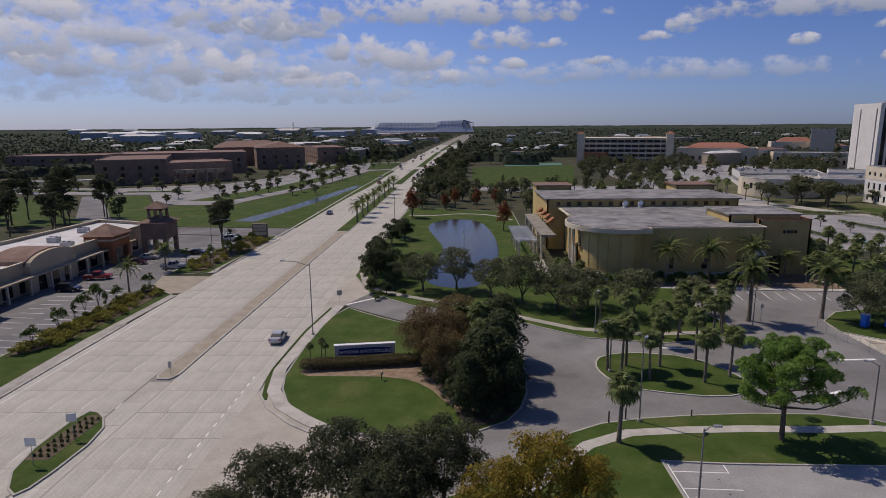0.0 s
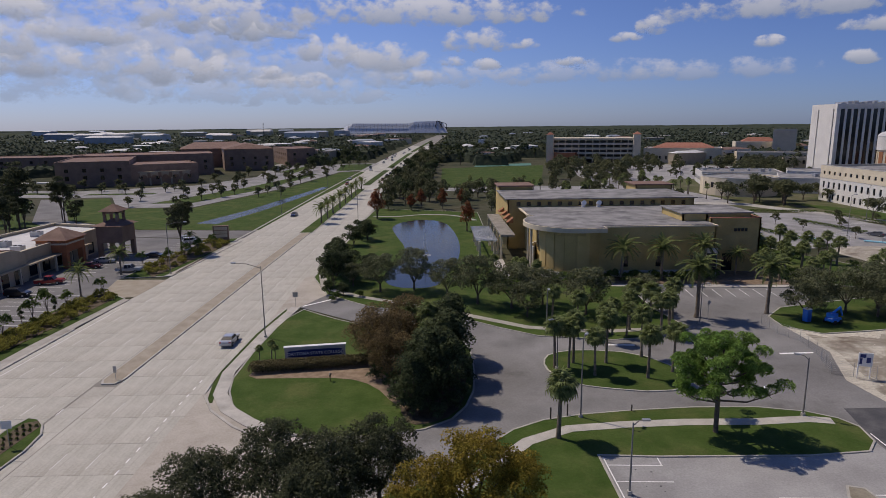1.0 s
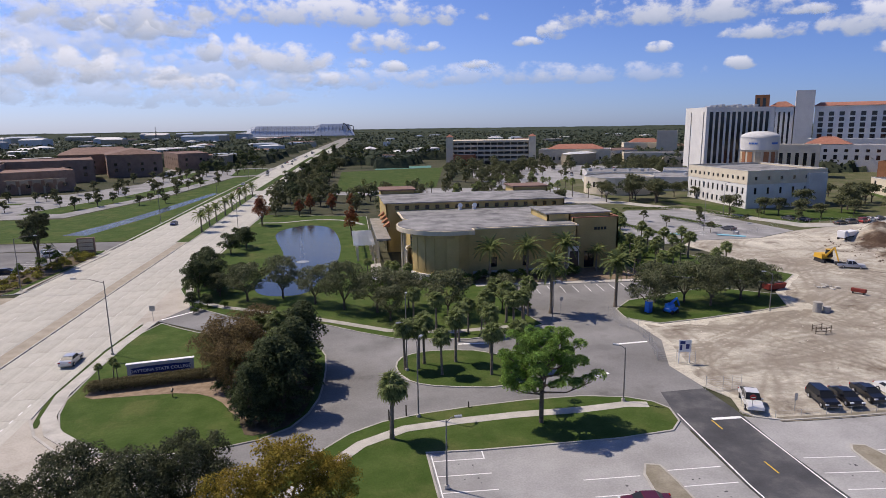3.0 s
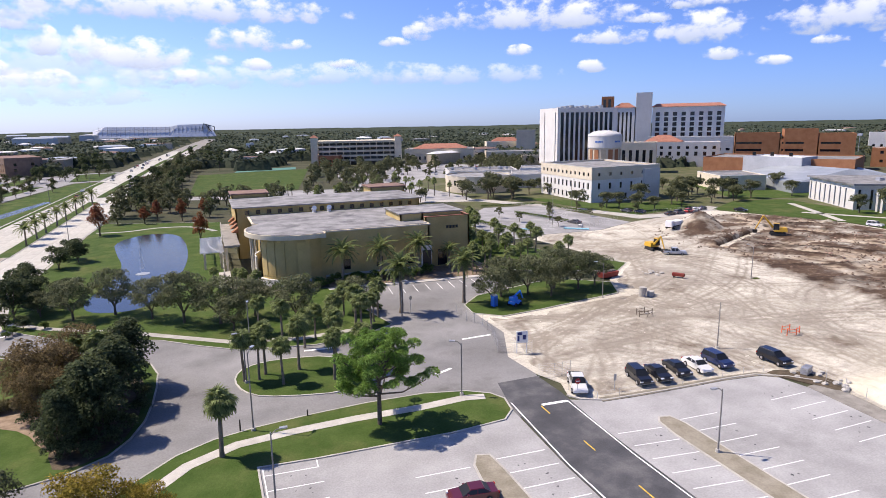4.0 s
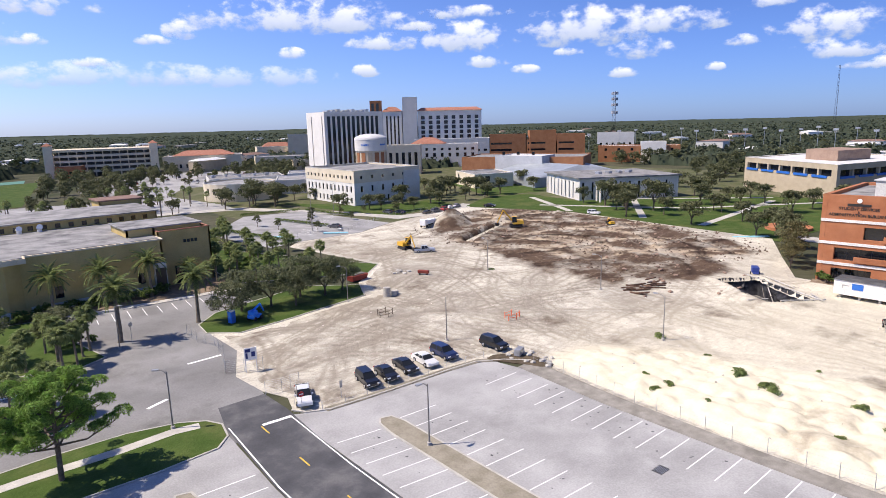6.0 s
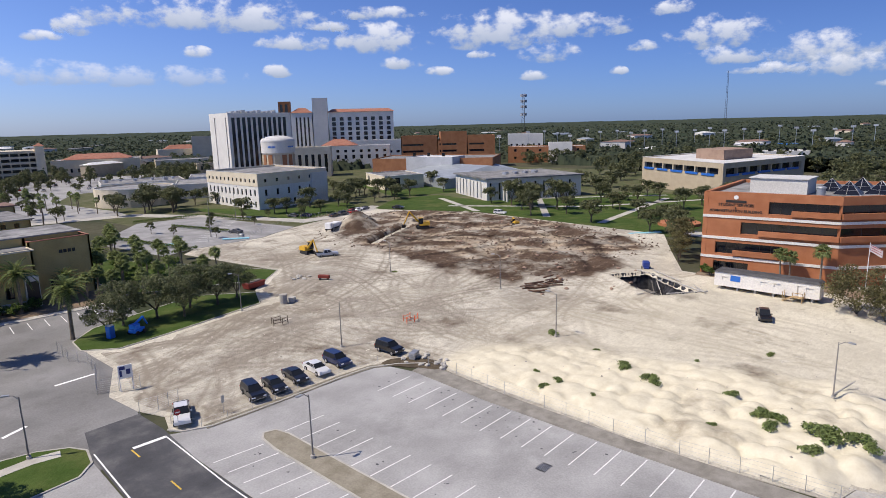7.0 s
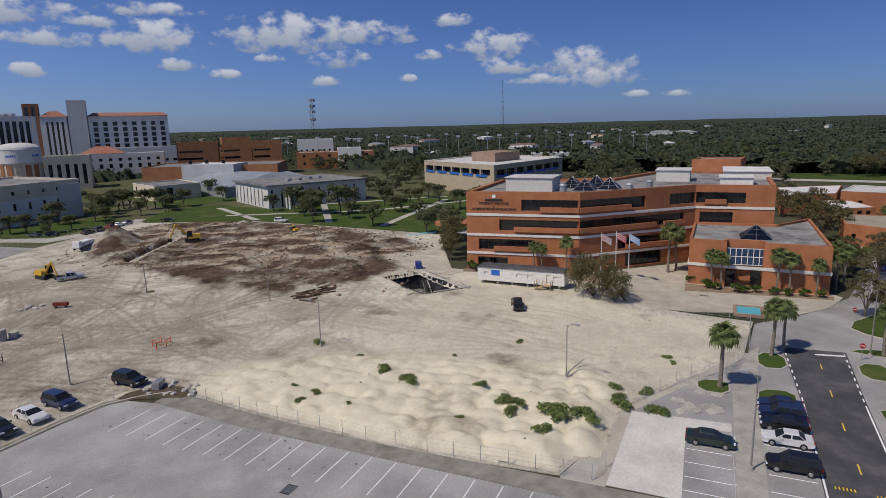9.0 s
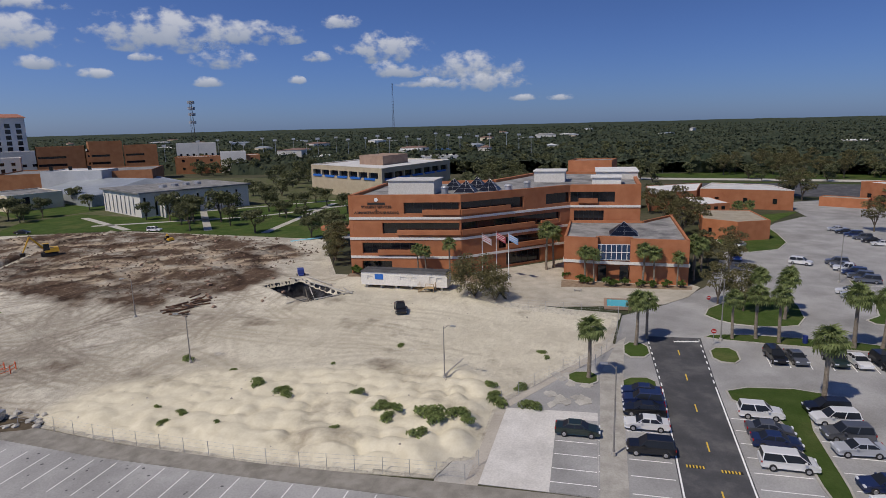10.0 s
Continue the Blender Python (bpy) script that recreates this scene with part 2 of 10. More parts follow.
STORM = leaves("storm-thinned oak leaves", (0.125, 0.12, 0.055), (0.2, 0.178, 0.088))
POLE = material("weathered grey pole", (0.2, 0.19, 0.175), (0.28, 0.265, 0.245), 0.8, 0.8, 0.1)
SHRUB = leaves("shrub leaves", (0.08, 0.13, 0.03), (0.13, 0.18, 0.05))
WEED = leaves("weed leaves", (0.16, 0.21, 0.07), (0.25, 0.3, 0.12))


# ---- building blocks ----
def finish(bm, name, mat, smooth=False):
    bmesh.ops.recalc_face_normals(bm, faces=bm.faces)
    me = bpy.data.meshes.new(name)
    bm.to_mesh(me)
    bm.free()
    for m in mat if isinstance(mat, (list, tuple)) else (mat,):
        me.materials.append(m)
    if smooth:
        for p in me.polygons:
            p.use_smooth = True
    return me


def part(name, bm, mat, parent=None, label="", smooth=False):
    ob = new(name, finish(bm, name, mat, smooth) if isinstance(bm, bmesh.types.BMesh) else bm)
    if parent:
        ob.parent = parent
    return tagged(ob, label)


def thing(name, label, category, m=None, group="", kind=""):
    ob = new(name)
    ob.empty_display_size = 0.3
    if m:
        ob.matrix_basis = m
    return tagged(ob, label, category, group, kind)


def box(bm, x0, x1, y0, y1, z0, z1, m=None):
    vs = [bm.verts.new(m @ Vector(c) if m else c) for c in ((x0, y0, z0), (x1, y0, z0), (x1, y1, z0), (x0, y1, z0), (x0, y0, z1), (x1, y0, z1), (x1, y1, z1), (x0, y1, z1))]
    for f in ((3, 2, 1, 0), (4, 5, 6, 7), (0, 1, 5, 4), (1, 2, 6, 5), (2, 3, 7, 6), (3, 0, 4, 7)):
        bm.faces.new([vs[i] for i in f])
    return vs


def prism(bm, poly, z0, z1, inset=0.0):
    low = [bm.verts.new((x, y, z0)) for x, y in poly]
    if inset:
        poly = offset(poly, -inset)
    top = [bm.verts.new((x, y, z1)) for x, y in poly]
    n = len(low)
    bm.faces.new(top)
    bm.faces.new(low[::-1])
    for i in range(n):
        bm.faces.new((low[i], low[(i + 1) % n], top[(i + 1) % n], top[i]))


def ccw(poly):
    a = sum(p[0] * q[1] - q[0] * p[1] for p, q in zip(poly, poly[1:] + poly[:1]))
    return list(poly) if a > 0 else list(poly)[::-1]


def offset(poly, d, closed=True):
    """A polygon (anticlockwise) or line moved outwards, to its right, by d."""
    out, n = [], len(poly)
    for i, p in enumerate(poly):
        a = poly[i - 1] if (closed or i) else None
        b = poly[(i + 1) % n] if (closed or i < n - 1) else None
        ns = []
        for u, v in ((a, p), (p, b)):
            if u is not None and v is not None:
                e = Vector((v[0] - u[0], v[1] - u[1]))
                if e.length > 1e-6:
                    e.normalize()
                    ns.append(Vector((e.y, -e.x)))
        nn = sum(ns, Vector((0, 0)))
        nn.normalize()
        k = 1 / max(0.5, nn.dot(ns[0]))
        out.append((p[0] + nn.x * d * k, p[1] + nn.y * d * k))
    return out


def rounded(poly, times=2, closed=True):
    for _ in range(times):
        out = []
        pairs = list(zip(poly, poly[1:] + poly[:1])) if closed else list(zip(poly, poly[1:]))
        for p, q in pairs:
            out += [(p[0] * 0.75 + q[0] * 0.25, p[1] * 0.75 + q[1] * 0.25), (p[0] * 0.25 + q[0] * 0.75, p[1] * 0.25 + q[1] * 0.75)]
        poly = out if closed else [poly[0]] + out + [poly[-1]]
    return poly


def patch(name, poly, z0, z1, mat, label, category, kind="structure"):
    bm = bmesh.new()
    prism(bm, ccw(poly), z0, z1)
    return tagged(part(name, bm, mat), label, category, kind=kind)


def ribbon(bm, line, width, z0, z1, closed=False):
    """A raised strip along a line."""
    a, b = offset(line, width / 2, closed), offset(line, -width / 2, closed)
    n = len(line)
    rows = [[bm.verts.new((*p, z)) for p, z in ((a[i], z0), (a[i], z1), (b[i], z1), (b[i], z0))] for i in range(n)]
    for i in range(n if closed else n - 1):
        r, s = rows[i], rows[(i + 1) % n]
        for k in range(4):
            bm.faces.new((r[k], s[k], s[(k + 1) % 4], r[(k + 1) % 4]))
    if not closed:
        bm.faces.new(rows[0][::-1])
        bm.faces.new(rows[-1])


def strip(name, line, width, z0, z1, mat, label, category, closed=False):
    bm = bmesh.new()
    ribbon(bm, line, width, z0, z1, closed)
    return tagged(part(name, bm, mat), label, category, kind="structure")


def tube(bm, p, q, r0, r1, sides=8, caps=True):
    p, q = Vector(p), Vector(q)
    d = (q - p).normalized()
    u = d.orthogonal().normalized()
    v = d.cross(u)
    rings = []
    for c, r in ((p, r0), (q, r1)):
        rings.append([bm.verts.new(c + (u * math.cos(t) + v * math.sin(t)) * r) for t in (2 * math.pi * i / sides for i in range(sides))])
    for i in range(sides):
        bm.faces.new((rings[0][i], rings[0][(i + 1) % sides], rings[1][(i + 1) % sides], rings[1][i]))
    if caps:
        bm.faces.new(rings[0][::-1])
        bm.faces.new(rings[1])


def wall_pieces(bm, p, q, z0, z1, openings, thick):
    """A wall from p to q (outside to its right) with openings (u0, u1, v0, v1) in metres along it and above z0."""
    p, q = Vector((*p, 0)), Vector((*q, 0))
    L, H = (q - p).length, z1 - z0
    e = (q - p) / L
    m = Matrix(((e.x, -e.y, 0, p.x), (e.y, e.x, 0, p.y), (0, 0, 1, z0), (0, 0, 0, 1)))
    us = sorted({0.0, L, *(round(min(max(u, 0), L), 4) for o in openings for u in o[:2])})
    vs = sorted({0.0, H, *(round(min(max(v, 0), H), 4) for o in openings for v in o[2:])})
    nu, nv = len(us) - 1, len(vs) - 1

    def solid(i, j):
        if not (0 <= i < nu and 0 <= j < nv):
            return False
        u, v = (us[i] + us[i + 1]) / 2, (vs[j] + vs[j + 1]) / 2
        return not any(o[0] < u < o[1] and o[2] < v < o[3] for o in openings)

    made = {}

    def vert(i, j, k):
        if (i, j, k) not in made:
            made[i, j, k] = bm.verts.new(m @ Vector((us[i], k * thick, vs[j])))
        return made[i, j, k]

    for i in range(nu):
        for j in range(nv):
            if not solid(i, j):
                continue
            for k in (0, 1):
                bm.faces.new([vert(a, b, k) for a, b in ((i, j), (i + 1, j), (i + 1, j + 1), (i, j + 1))])
            for di, dj, a, b in ((-1, 0, (i, j), (i, j + 1)), (1, 0, (i + 1, j), (i + 1, j + 1)), (0, -1, (i, j), (i + 1, j)), (0, 1, (i, j + 1), (i + 1, j + 1))):
                if not solid(i + di, j + dj):
                    bm.faces.new((vert(*a, 0), vert(*b, 0), vert(*b, 1), vert(*a, 1)))
    return m


def windows(parent, m, openings, deep, frame_mat, pane_mat, bars=0, name="window"):
    """A framed pane in each opening, set back by deep."""
    for u0, u1, v0, v1 in openings:
        bm = bmesh.new()
        w = 0.07
        for b in ((u0, u1, v0, v0 + w), (u0, u1, v1 - w, v1), (u0, u0 + w, v0 + w, v1 - w), (u1 - w, u1, v0 + w, v1 - w)):
            box(bm, b[0], b[1], deep, deep + 0.08, b[2], b[3], m)
        for i in range(bars):
            c = u0 + (u1 - u0) * (i + 1) / (bars + 1)
            box(bm, c - w / 2, c + w / 2, deep, deep + 0.08, v0 + w, v1 - w, m)
        win = part(name, bm, frame_mat, parent)
        bm = bmesh.new()
        box(bm, u0 + 0.02, u1 - 0.02, deep + 0.03, deep + 0.06, v0 + 0.02, v1 - 0.02, m)
        part("pane", bm, pane_mat, win)


def row_of(n, L, w, v0, v1, margin=1.0):
    """n equal openings, w wide, evenly along a wall of length L."""
    step = (L - 2 * margin) / n
    return [(margin + step * (i + 0.5) - w / 2, margin + step * (i + 0.5) + w / 2, v0, v1) for i in range(n)]


def span(p, q):
    return math.hypot(q[0] - p[0], q[1] - p[1])


def block(name, label, poly, h, wall, roof, faces=None, thick=0.35, parapet=0.6, frame_mat=None, pane=None, deep=0.2, z0=0.0, parent=None, bars=0, cap=None):
    """A flat-roofed building or wing on a footprint; faces: side number -> openings."""
    poly = ccw(poly)
    ob = parent or thing(name, label, "building")
    todo = []
    n = len(poly)
    for i in range(n):
        p, q = poly[i], poly[(i + 1) % n]
        ops = (faces or {}).get(i, [])
        if callable(ops):
            ops = ops(span(p, q))
        bm = bmesh.new()
        m = wall_pieces(bm, p, q, z0, h, ops, thick)
        part("wall", bm, wall, ob)
        todo.append((m, ops))
    bm = bmesh.new()
    prism(bm, offset(poly, -thick * 0.9), h - parapet - 0.3, h - parapet)
    part("roof", bm, roof, ob)
    if cap:
        bm = bmesh.new()
        ribbon(bm, offset(poly, -thick / 2), thick + 0.16, h, h + 0.14, True)
        part("coping", bm, cap, ob)
    for m, ops in todo:
        if ops:
            windows(ob, m, ops, deep, frame_mat or DARK_METAL, pane or GLASS, bars)
    return ob


def hip_roof(parent, poly4, z, rise, mat, over=0.5, ridge=0.0, name="roof"):
    """A hipped roof over a four-sided plan; ridge: its length as a share of the long side."""
    poly = offset(ccw(poly4), over)
    c = [sum(p[k] for p in poly) / 4 for k in (0, 1)]
    if span(poly[0], poly[1]) < span(poly[1], poly[2]):
        poly = poly[1:] + poly[:1]
    a = [(poly[0][k] + poly[3][k]) / 2 for k in (0, 1)]
    b = [(poly[1][k] + poly[2][k]) / 2 for k in (0, 1)]
    bm = bmesh.new()
    v = [bm.verts.new((*p, z)) for p in poly]
    t0 = bm.verts.new((c[0] + (a[0] - c[0]) * ridge, c[1] + (a[1] - c[1]) * ridge, z + rise))
    t1 = bm.verts.new((c[0] + (b[0] - c[0]) * ridge + 0.01, c[1] + (b[1] - c[1]) * ridge, z + rise))
    bm.faces.new(v[::-1])
    bm.faces.new((v[0], v[1], t1, t0))
    bm.faces.new((v[1], v[2], t1))
    bm.faces.new((v[2], v[3], t0, t1))
    bm.faces.new((v[3], v[0], t0))
    return part(name, bm, mat, parent)


# ---- ground ----
def cx(y):
    """The middle of the boulevard's median."""
    return float(np.interp(y, [-200, 78, 130, 195, 335, 460, 700, 1000, 1500, 2600], [-42.5, -38.7, -37.4, -35.4, -32.4, -28.6, -21, -8, 16, 75]))


ys = [-150, 0] + list(range(40, 420, 20)) + list(range(420, 2500, 120))
bm = bmesh.new()
ring_ = [(4950 * math.cos(2 * math.pi * i / 96), 4950 * math.sin(2 * math.pi * i / 96)) for i in range(97)]
hole = [(150.5, 51.5), (157.6, 46.2), (147.0, 32.0), (140.8, 37.0), (150.5, 51.5)]
prism(bm, ring_ + hole[::1], -1.0, -0.03)
tagged(part("ground", bm, SCRUB), "flat scrubby ground reaching to the horizon", "ground", kind="structure")

patch("lawn", [(120, 175), (215, 150), (245, 40), (330, 30), (420, 170), (420, 330), (300, 420), (140, 400), (120, 260)], -0.029, -0.01, material("worn grass", (0.07, 0.09, 0.034), (0.13, 0.125, 0.07), 5.0, 0.95, 0.5, 9, stain=0.6, stain_size=16, dark=(0.19, 0.17, 0.125), spec=0.1), "worn campus grass between the halls", "lawn")
ROAD_L = 17.6


def right_edge(y):
    return cx(y) + float(np.interp(y, [100, 136], [13.4, 15.2]))


far = [(cx(y) - ROAD_L, y) for y in ys] + [(right_edge(y), y) for y in reversed(ys)]
patch("road", far, -0.02, 0.0, ROAD_BASE, "wide pale concrete boulevard with dark joints", "road")
strip("kerb", [(cx(y) - ROAD_L - 0.3, y) for y in ys if y < 120], 0.6, 0, 0.15, CONCRETE, "pale concrete kerb along the boulevard", "kerb")
strip("kerb", [(cx(y) - ROAD_L - 0.3, y) for y in ys if y >= 140], 0.6, 0, 0.15, CONCRETE, "pale concrete kerb along the boulevard", "kerb")
strip("kerb", [(right_edge(y) + 0.3, y) for y in ys if y >= 140], 0.6, 0, 0.15, CONCRETE, "pale concrete kerb along the boulevard", "kerb")

# campus asphalt, everything between lawns
patch("road", [(-24, 40), (-24, 64), (-16, 66), (5, 90), (-7, 100), (-20.6, 111), (-17.0, 119.6), (-8.2, 111.4), (60, 128), (78, 125), (75, 104), (62, 95), (62, 84), (58, 66), (58, 60), (48, 55), (10, 50), (-10, 44)], 0.0, 0.03, ASPHALT, "worn grey asphalt campus drive", "road")
patch("road", [(49.0, -60), (49.5, 45), (50.6, 60), (52, 66), (58, 66), (58.2, 60), (57.4, 50), (57.2, -60)], 0.004, 0.045, DARK_ASPHALT, "fresh dark asphalt entry road with yellow dashes", "road")
patch("parking_lot", [(20.6, -60), (20.6, 56.6), (26.5, 56.2), (41.7, 55.7), (48.4, 56.4), (50.2, 58.3), (49.4, 45), (48.9, -60)], 0.0, 0.034, LOT, "pale worn parking asphalt with white stall lines", "parking lot")
patch("parking_lot", [(57.3, -16), (57.5, 55), (58, 58), (62, 55.9), (70.6, 55.3), (80.5, 55.1), (87, 54), (88.0, 49), (86.9, 33), (86.6, 16), (86.6, -16)], 0.0, 0.034, LOT, "pale worn parking asphalt with white stall lines", "parking lot")
patch("pavement", [(88.0, 49.3), (86.9, 35), (86.6, 16), (86.6, -16), (89.6, -16), (89.4, 0), (89.0, 17), (89.6, 34), (91.2, 49.5)], 0.0, 0.12, OLD_WALK, "weathered grey concrete walk beside the parking lot", "pavement")


def lawn(poly, label="mown green lawn", h=0.13, kerb=True, mat=None):
    poly = ccw(poly)
    patch("lawn", poly, 0.0, h, mat or GRASS, label, "lawn")
    if kerb:
        strip("kerb", offset(poly, 0.1), 0.22, 0.0, h + 0.02, CONCRETE, "pale concrete kerb round the lawn", "kerb", True)


lawn(rounded([(-13.5, 62.6), (-17.0, 65.0), (-21.4, 71.5), (-23.1, 80), (-21.2, 110.8), (-14.2, 104.2), (-7.5, 99.3), (5, 97.5), (9.3, 90), (9.6, 80), (8.6, 70), (5.0, 63.5), (-4, 61)], 1), "mown green lawn round the college sign")
island = [(19.6, 82.1), (21.1, 85.1), (25.8, 86.5), (33.7, 84.7), (37.5, 78.5), (37.9, 73.5), (32.6, 71.2), (24.8, 73.0), (21.3, 74.9), (19.7, 78.5)]
lawn(rounded(island, 1), "oval lawn island under palms in the loop drive")
lawn([(10.3, 59.7), (12.7, 62.2), (16.4, 64.3), (21.0, 65.5), (27.2, 66.3), (34.4, 66.8), (41.8, 66.6), (47.0, 65.2), (49.6, 63.4), (50.6, 61.4), (50.0, 58.3), (48.2, 56.4), (41.7, 55.8), (26.5, 56.2), (20.4, 56.7), (20.4, -60), (-24, -60), (-24, 40), (-8, 46), (4, 53)], "mown green lawn beside the parking lot")
# lawns round the auditorium and the pond
POND = rounded([(-9.5, 206), (-6.5, 185), (-2.5, 165), (-4, 148), (-7, 132), (-4, 123.5), (5, 123), (7, 134), (10.5, 147), (12.3, 168), (11.6, 192), (8.6, 214), (-1, 219)], 2)
east = [(-22.0, 134), (-16.8, 119.5), (-8, 111), (9.4, 102.6), (14.9, 97.6), (20.8, 93.0), (32, 90.6), (39.6, 91.8), (46, 95.5), (44, 106), (44, 124), (20, 128), (22, 235), (-17.5, 250), (-20.4, 200)]
lawn(east, "lawn sloping to the college pond")
patch("water", POND, 0.135, 0.15, plain("pond water", (0.03, 0.036, 0.034), 0.13, 0, 0.3), "dark still pond water mirroring the sky", "water")
lawn([(61.6, 95.6), (65.8, 91.9), (74.2, 92.9), (93.7, 96.5), (97.5, 104), (88, 112), (67, 106), (62.2, 101)], "shaded lawn under oak trees")
lawn([(76, 126), (82, 124), (105, 112), (112, 118), (98, 150), (88, 175), (80, 176), (80, 130)], "planted bed beside the auditorium")
# ---- building site ----
PIT = [(150.5, 51.5), (157.6, 46.2), (147.0, 32.0), (140.8, 37.0)]
SITE = [(59.7, 62.8), (58.2, 67), (57.6, 74), (61.9, 84), (61.8, 95.2), (65.8, 91.5), (74.2, 92.5), (93.9, 96.1), (98.6, 106), (112, 118), (107.4, 155.5), (113, 160.8), (121, 160.6), (134.5, 160.2), (153, 169.2), (163, 172), (199, 178), (213.7, 137), (207, 63), (185, 52), (166, 42), (164, 8), (149, 1.7), (144.5, -19.4), (129.4, -17.8), (120.6, -13.0), (118, -11.4), (107, -4.6), (94.2, -4.4), (93.2, -1.6), (90, -0.6), (88.7, 17), (89.9, 35), (91.5, 49.5), (87.2, 54.3), (80.5, 55.5), (70.6, 55.7), (62, 56.3), (58.4, 58.7)]
DIRT = [(148.5, 144.6), (172, 160), (192, 168.6), (208.7, 155.7), (214, 120), (210, 98.6), (196, 70), (185, 56), (172, 60), (159.6, 50), (141, 60), (131, 68), (134, 82), (135, 94), (139, 107), (142, 122)]


def edge_distance(poly, x, y):
    """Distance of points to a polygon's edge, positive inside."""
    best, inside = np.full(x.shape, 1e9), np.zeros(x.shape, bool)
    for (ax, ay), (bx, by) in zip(poly, poly[1:] + poly[:1]):
        ex, ey = bx - ax, by - ay
        t = np.clip(((x - ax) * ex + (y - ay) * ey) / (ex * ex + ey * ey), 0, 1)
        best = np.minimum(best, np.hypot(x - ax - t * ex, y - ay - t * ey))
        inside ^= ((ay > y) != (by > y)) & (x < ex * (y - ay) / (ey if ey else 1e-9) + ax)
    return np.where(inside, best, -best)


STEP = 0.45
gx, gy = np.meshgrid(np.arange(57, 216, STEP), np.arange(-21, 180, STEP), indexing="ij")
d_site, d_dirt, d_pit = edge_distance(SITE, gx, gy), edge_distance(DIRT, gx, gy), edge_distance(PIT, gx, gy)
rng = np.random.RandomState(4)


wave = np.vectorize(lambda x, y: noise.noise((x, y, 0)))
def loads(x0, x1, y0, y1, pitch):
    """Tipped loads in leaning rows: rounded tops, steep toes."""
    bx, by = gx + 0.18 * wave(gx / 1.9, gy / 1.9 + 40), gy + 0.18 * wave(gx / 1.9 + 60, gy / 1.9)
    z = np.zeros(gx.shape)
    for row in range(int((x1 - x0) / pitch)):
        y = y0 + rng.uniform(0, pitch)
        while y < y1:
            px, py = x0 + (row + 0.5 + rng.uniform(-0.3, 0.3)) * pitch, y
            r, h = rng.uniform(1.35, 2.3), rng.uniform(0.5, 1.05)
            h *= np.clip(1.2 - (py - y0) / 75 - (px - x0) / 60, 0.4, 1.1)
            q = np.hypot(bx - px, (by - py) * rng.uniform(0.75, 1.1)) / r
            one = h * np.clip(1 - q ** 2.2, 0, 1) ** 0.85
            z = np.maximum(z, one) + 0.06 * np.minimum(z, one)
            y += pitch * rng.uniform(0.8, 1.4)
    return z


rough_land = 0.30 * wave(gx / 13, gy / 13) + 0.13 * wave(gx / 3.1, gy / 3.1 + 7) + 0.07 * wave(gx / 1.3, gy / 1.3 + 3)
mound_in = np.clip(edge_distance([(89.6, -1), (88.9, 20), (90, 40), (92, 48), (101, 47), (110, 36), (113, 20), (118, 4), (111, -4), (95, -3.6), (93, -1)], gx, gy) / 5 + 0.45, 0, 1)
mounds = (loads(89.8, 118, -3, 48, 2.5) + 0.25 + 0.2 * wave(gx / 9, gy / 9 + 50) + 0.05 * wave(gx / 1.1, gy / 1.1 + 20)) * mound_in
dirt_in = np.clip(d_dirt / 5 + 0.35, 0, 1)
dirt = dirt_in * (0.25 + 0.55 * np.abs(wave(gx / 9, gy / 9)) + 0.4 * np.abs(wave(gx / 2.6, gy / 3.4)) + 0.16 * wave(gx / 1.2, gy / 1.2))
dirt += 3.0 * np.clip(1 - ((gx - 163) ** 2 + (gy - 150) ** 2) / 70, 0, 1) + 2.2 * np.clip(1 - ((gx - 169) ** 2 / 40 + (gy - 153) ** 2 / 22), 0, 1) + 1.2 * np.clip(1 - ((gx - 186) ** 2 / 160 + (gy - 143) ** 2 / 20), 0, 1)


def nearness(p, q, width):
    """One on the segment from p to q, nought at a width from it."""
    ex, ey = q[0] - p[0], q[1] - p[1]
    t = np.clip(((gx - p[0]) * ex + (gy - p[1]) * ey) / (ex * ex + ey * ey), 0, 1)
    return np.clip(1 - np.hypot(gx - p[0] - t * ex, gy - p[1] - t * ey) / width, 0, 1)


# blade and haul sweeps over the soil: pale sand dragged in, dark wet strokes, and the open trench
sweep, dark_soil = np.zeros(gx.shape), np.zeros(gx.shape)
for k in range(54):
    x, y, turn, bend = rng.uniform(140, 212), rng.uniform(55, 168), radians(rng.choice((-62, 118, 20, 150)) + rng.normal() * 22), rng.uniform(-0.05, 0.05)
    wide, field = (rng.uniform(0.9, 3.2), sweep) if k % 2 else (rng.uniform(0.6, 1.8), dark_soil)
    for _ in range(int(rng.uniform(3, 9))):
        x2, y2 = x + 5 * math.cos(turn), y + 5 * math.sin(turn)
        np.maximum(field, nearness((x, y), (x2, y2), wide), out=field)
        x, y, turn = x2, y2, turn + bend * 5
dirt -= 0.22 * sweep * dirt_in
dirt += 0.16 * dark_soil * dirt_in
trench = nearness((147.2, 123.1), (174.7, 136.3), 1.5)
dirt += 0.9 * nearness((146.4, 125.8), (173.6, 139), 1.8) * (0.7 + 0.5 * wave(gx / 1.7, gy / 1.7)) - 1.9 * np.clip(trench * 2.2, 0, 1)
STUMPS = [(206, 137), (173.3, 100.5), (160.6, 80.7), (183.6, 88.7), (175.6, 78.8), (186.3, 118.6), (180.8, 138.4), (196, 104), (168, 92), (192, 128), (164, 108), (199, 92), (187, 76)]
for sx, sy in STUMPS:
    ring_d = np.hypot(gx - sx, gy - sy)
    dirt += 0.5 * np.clip(1 - np.abs(ring_d - 1.5) / 0.9, 0, 1) - 0.7 * np.clip(1 - ring_d / 1.3, 0, 1)
    # the hole bottoms are coloured darker
    np.maximum(dark_soil, 1.6 * np.clip(1 - ring_d / 2.0, 0, 1), out=dark_soil)
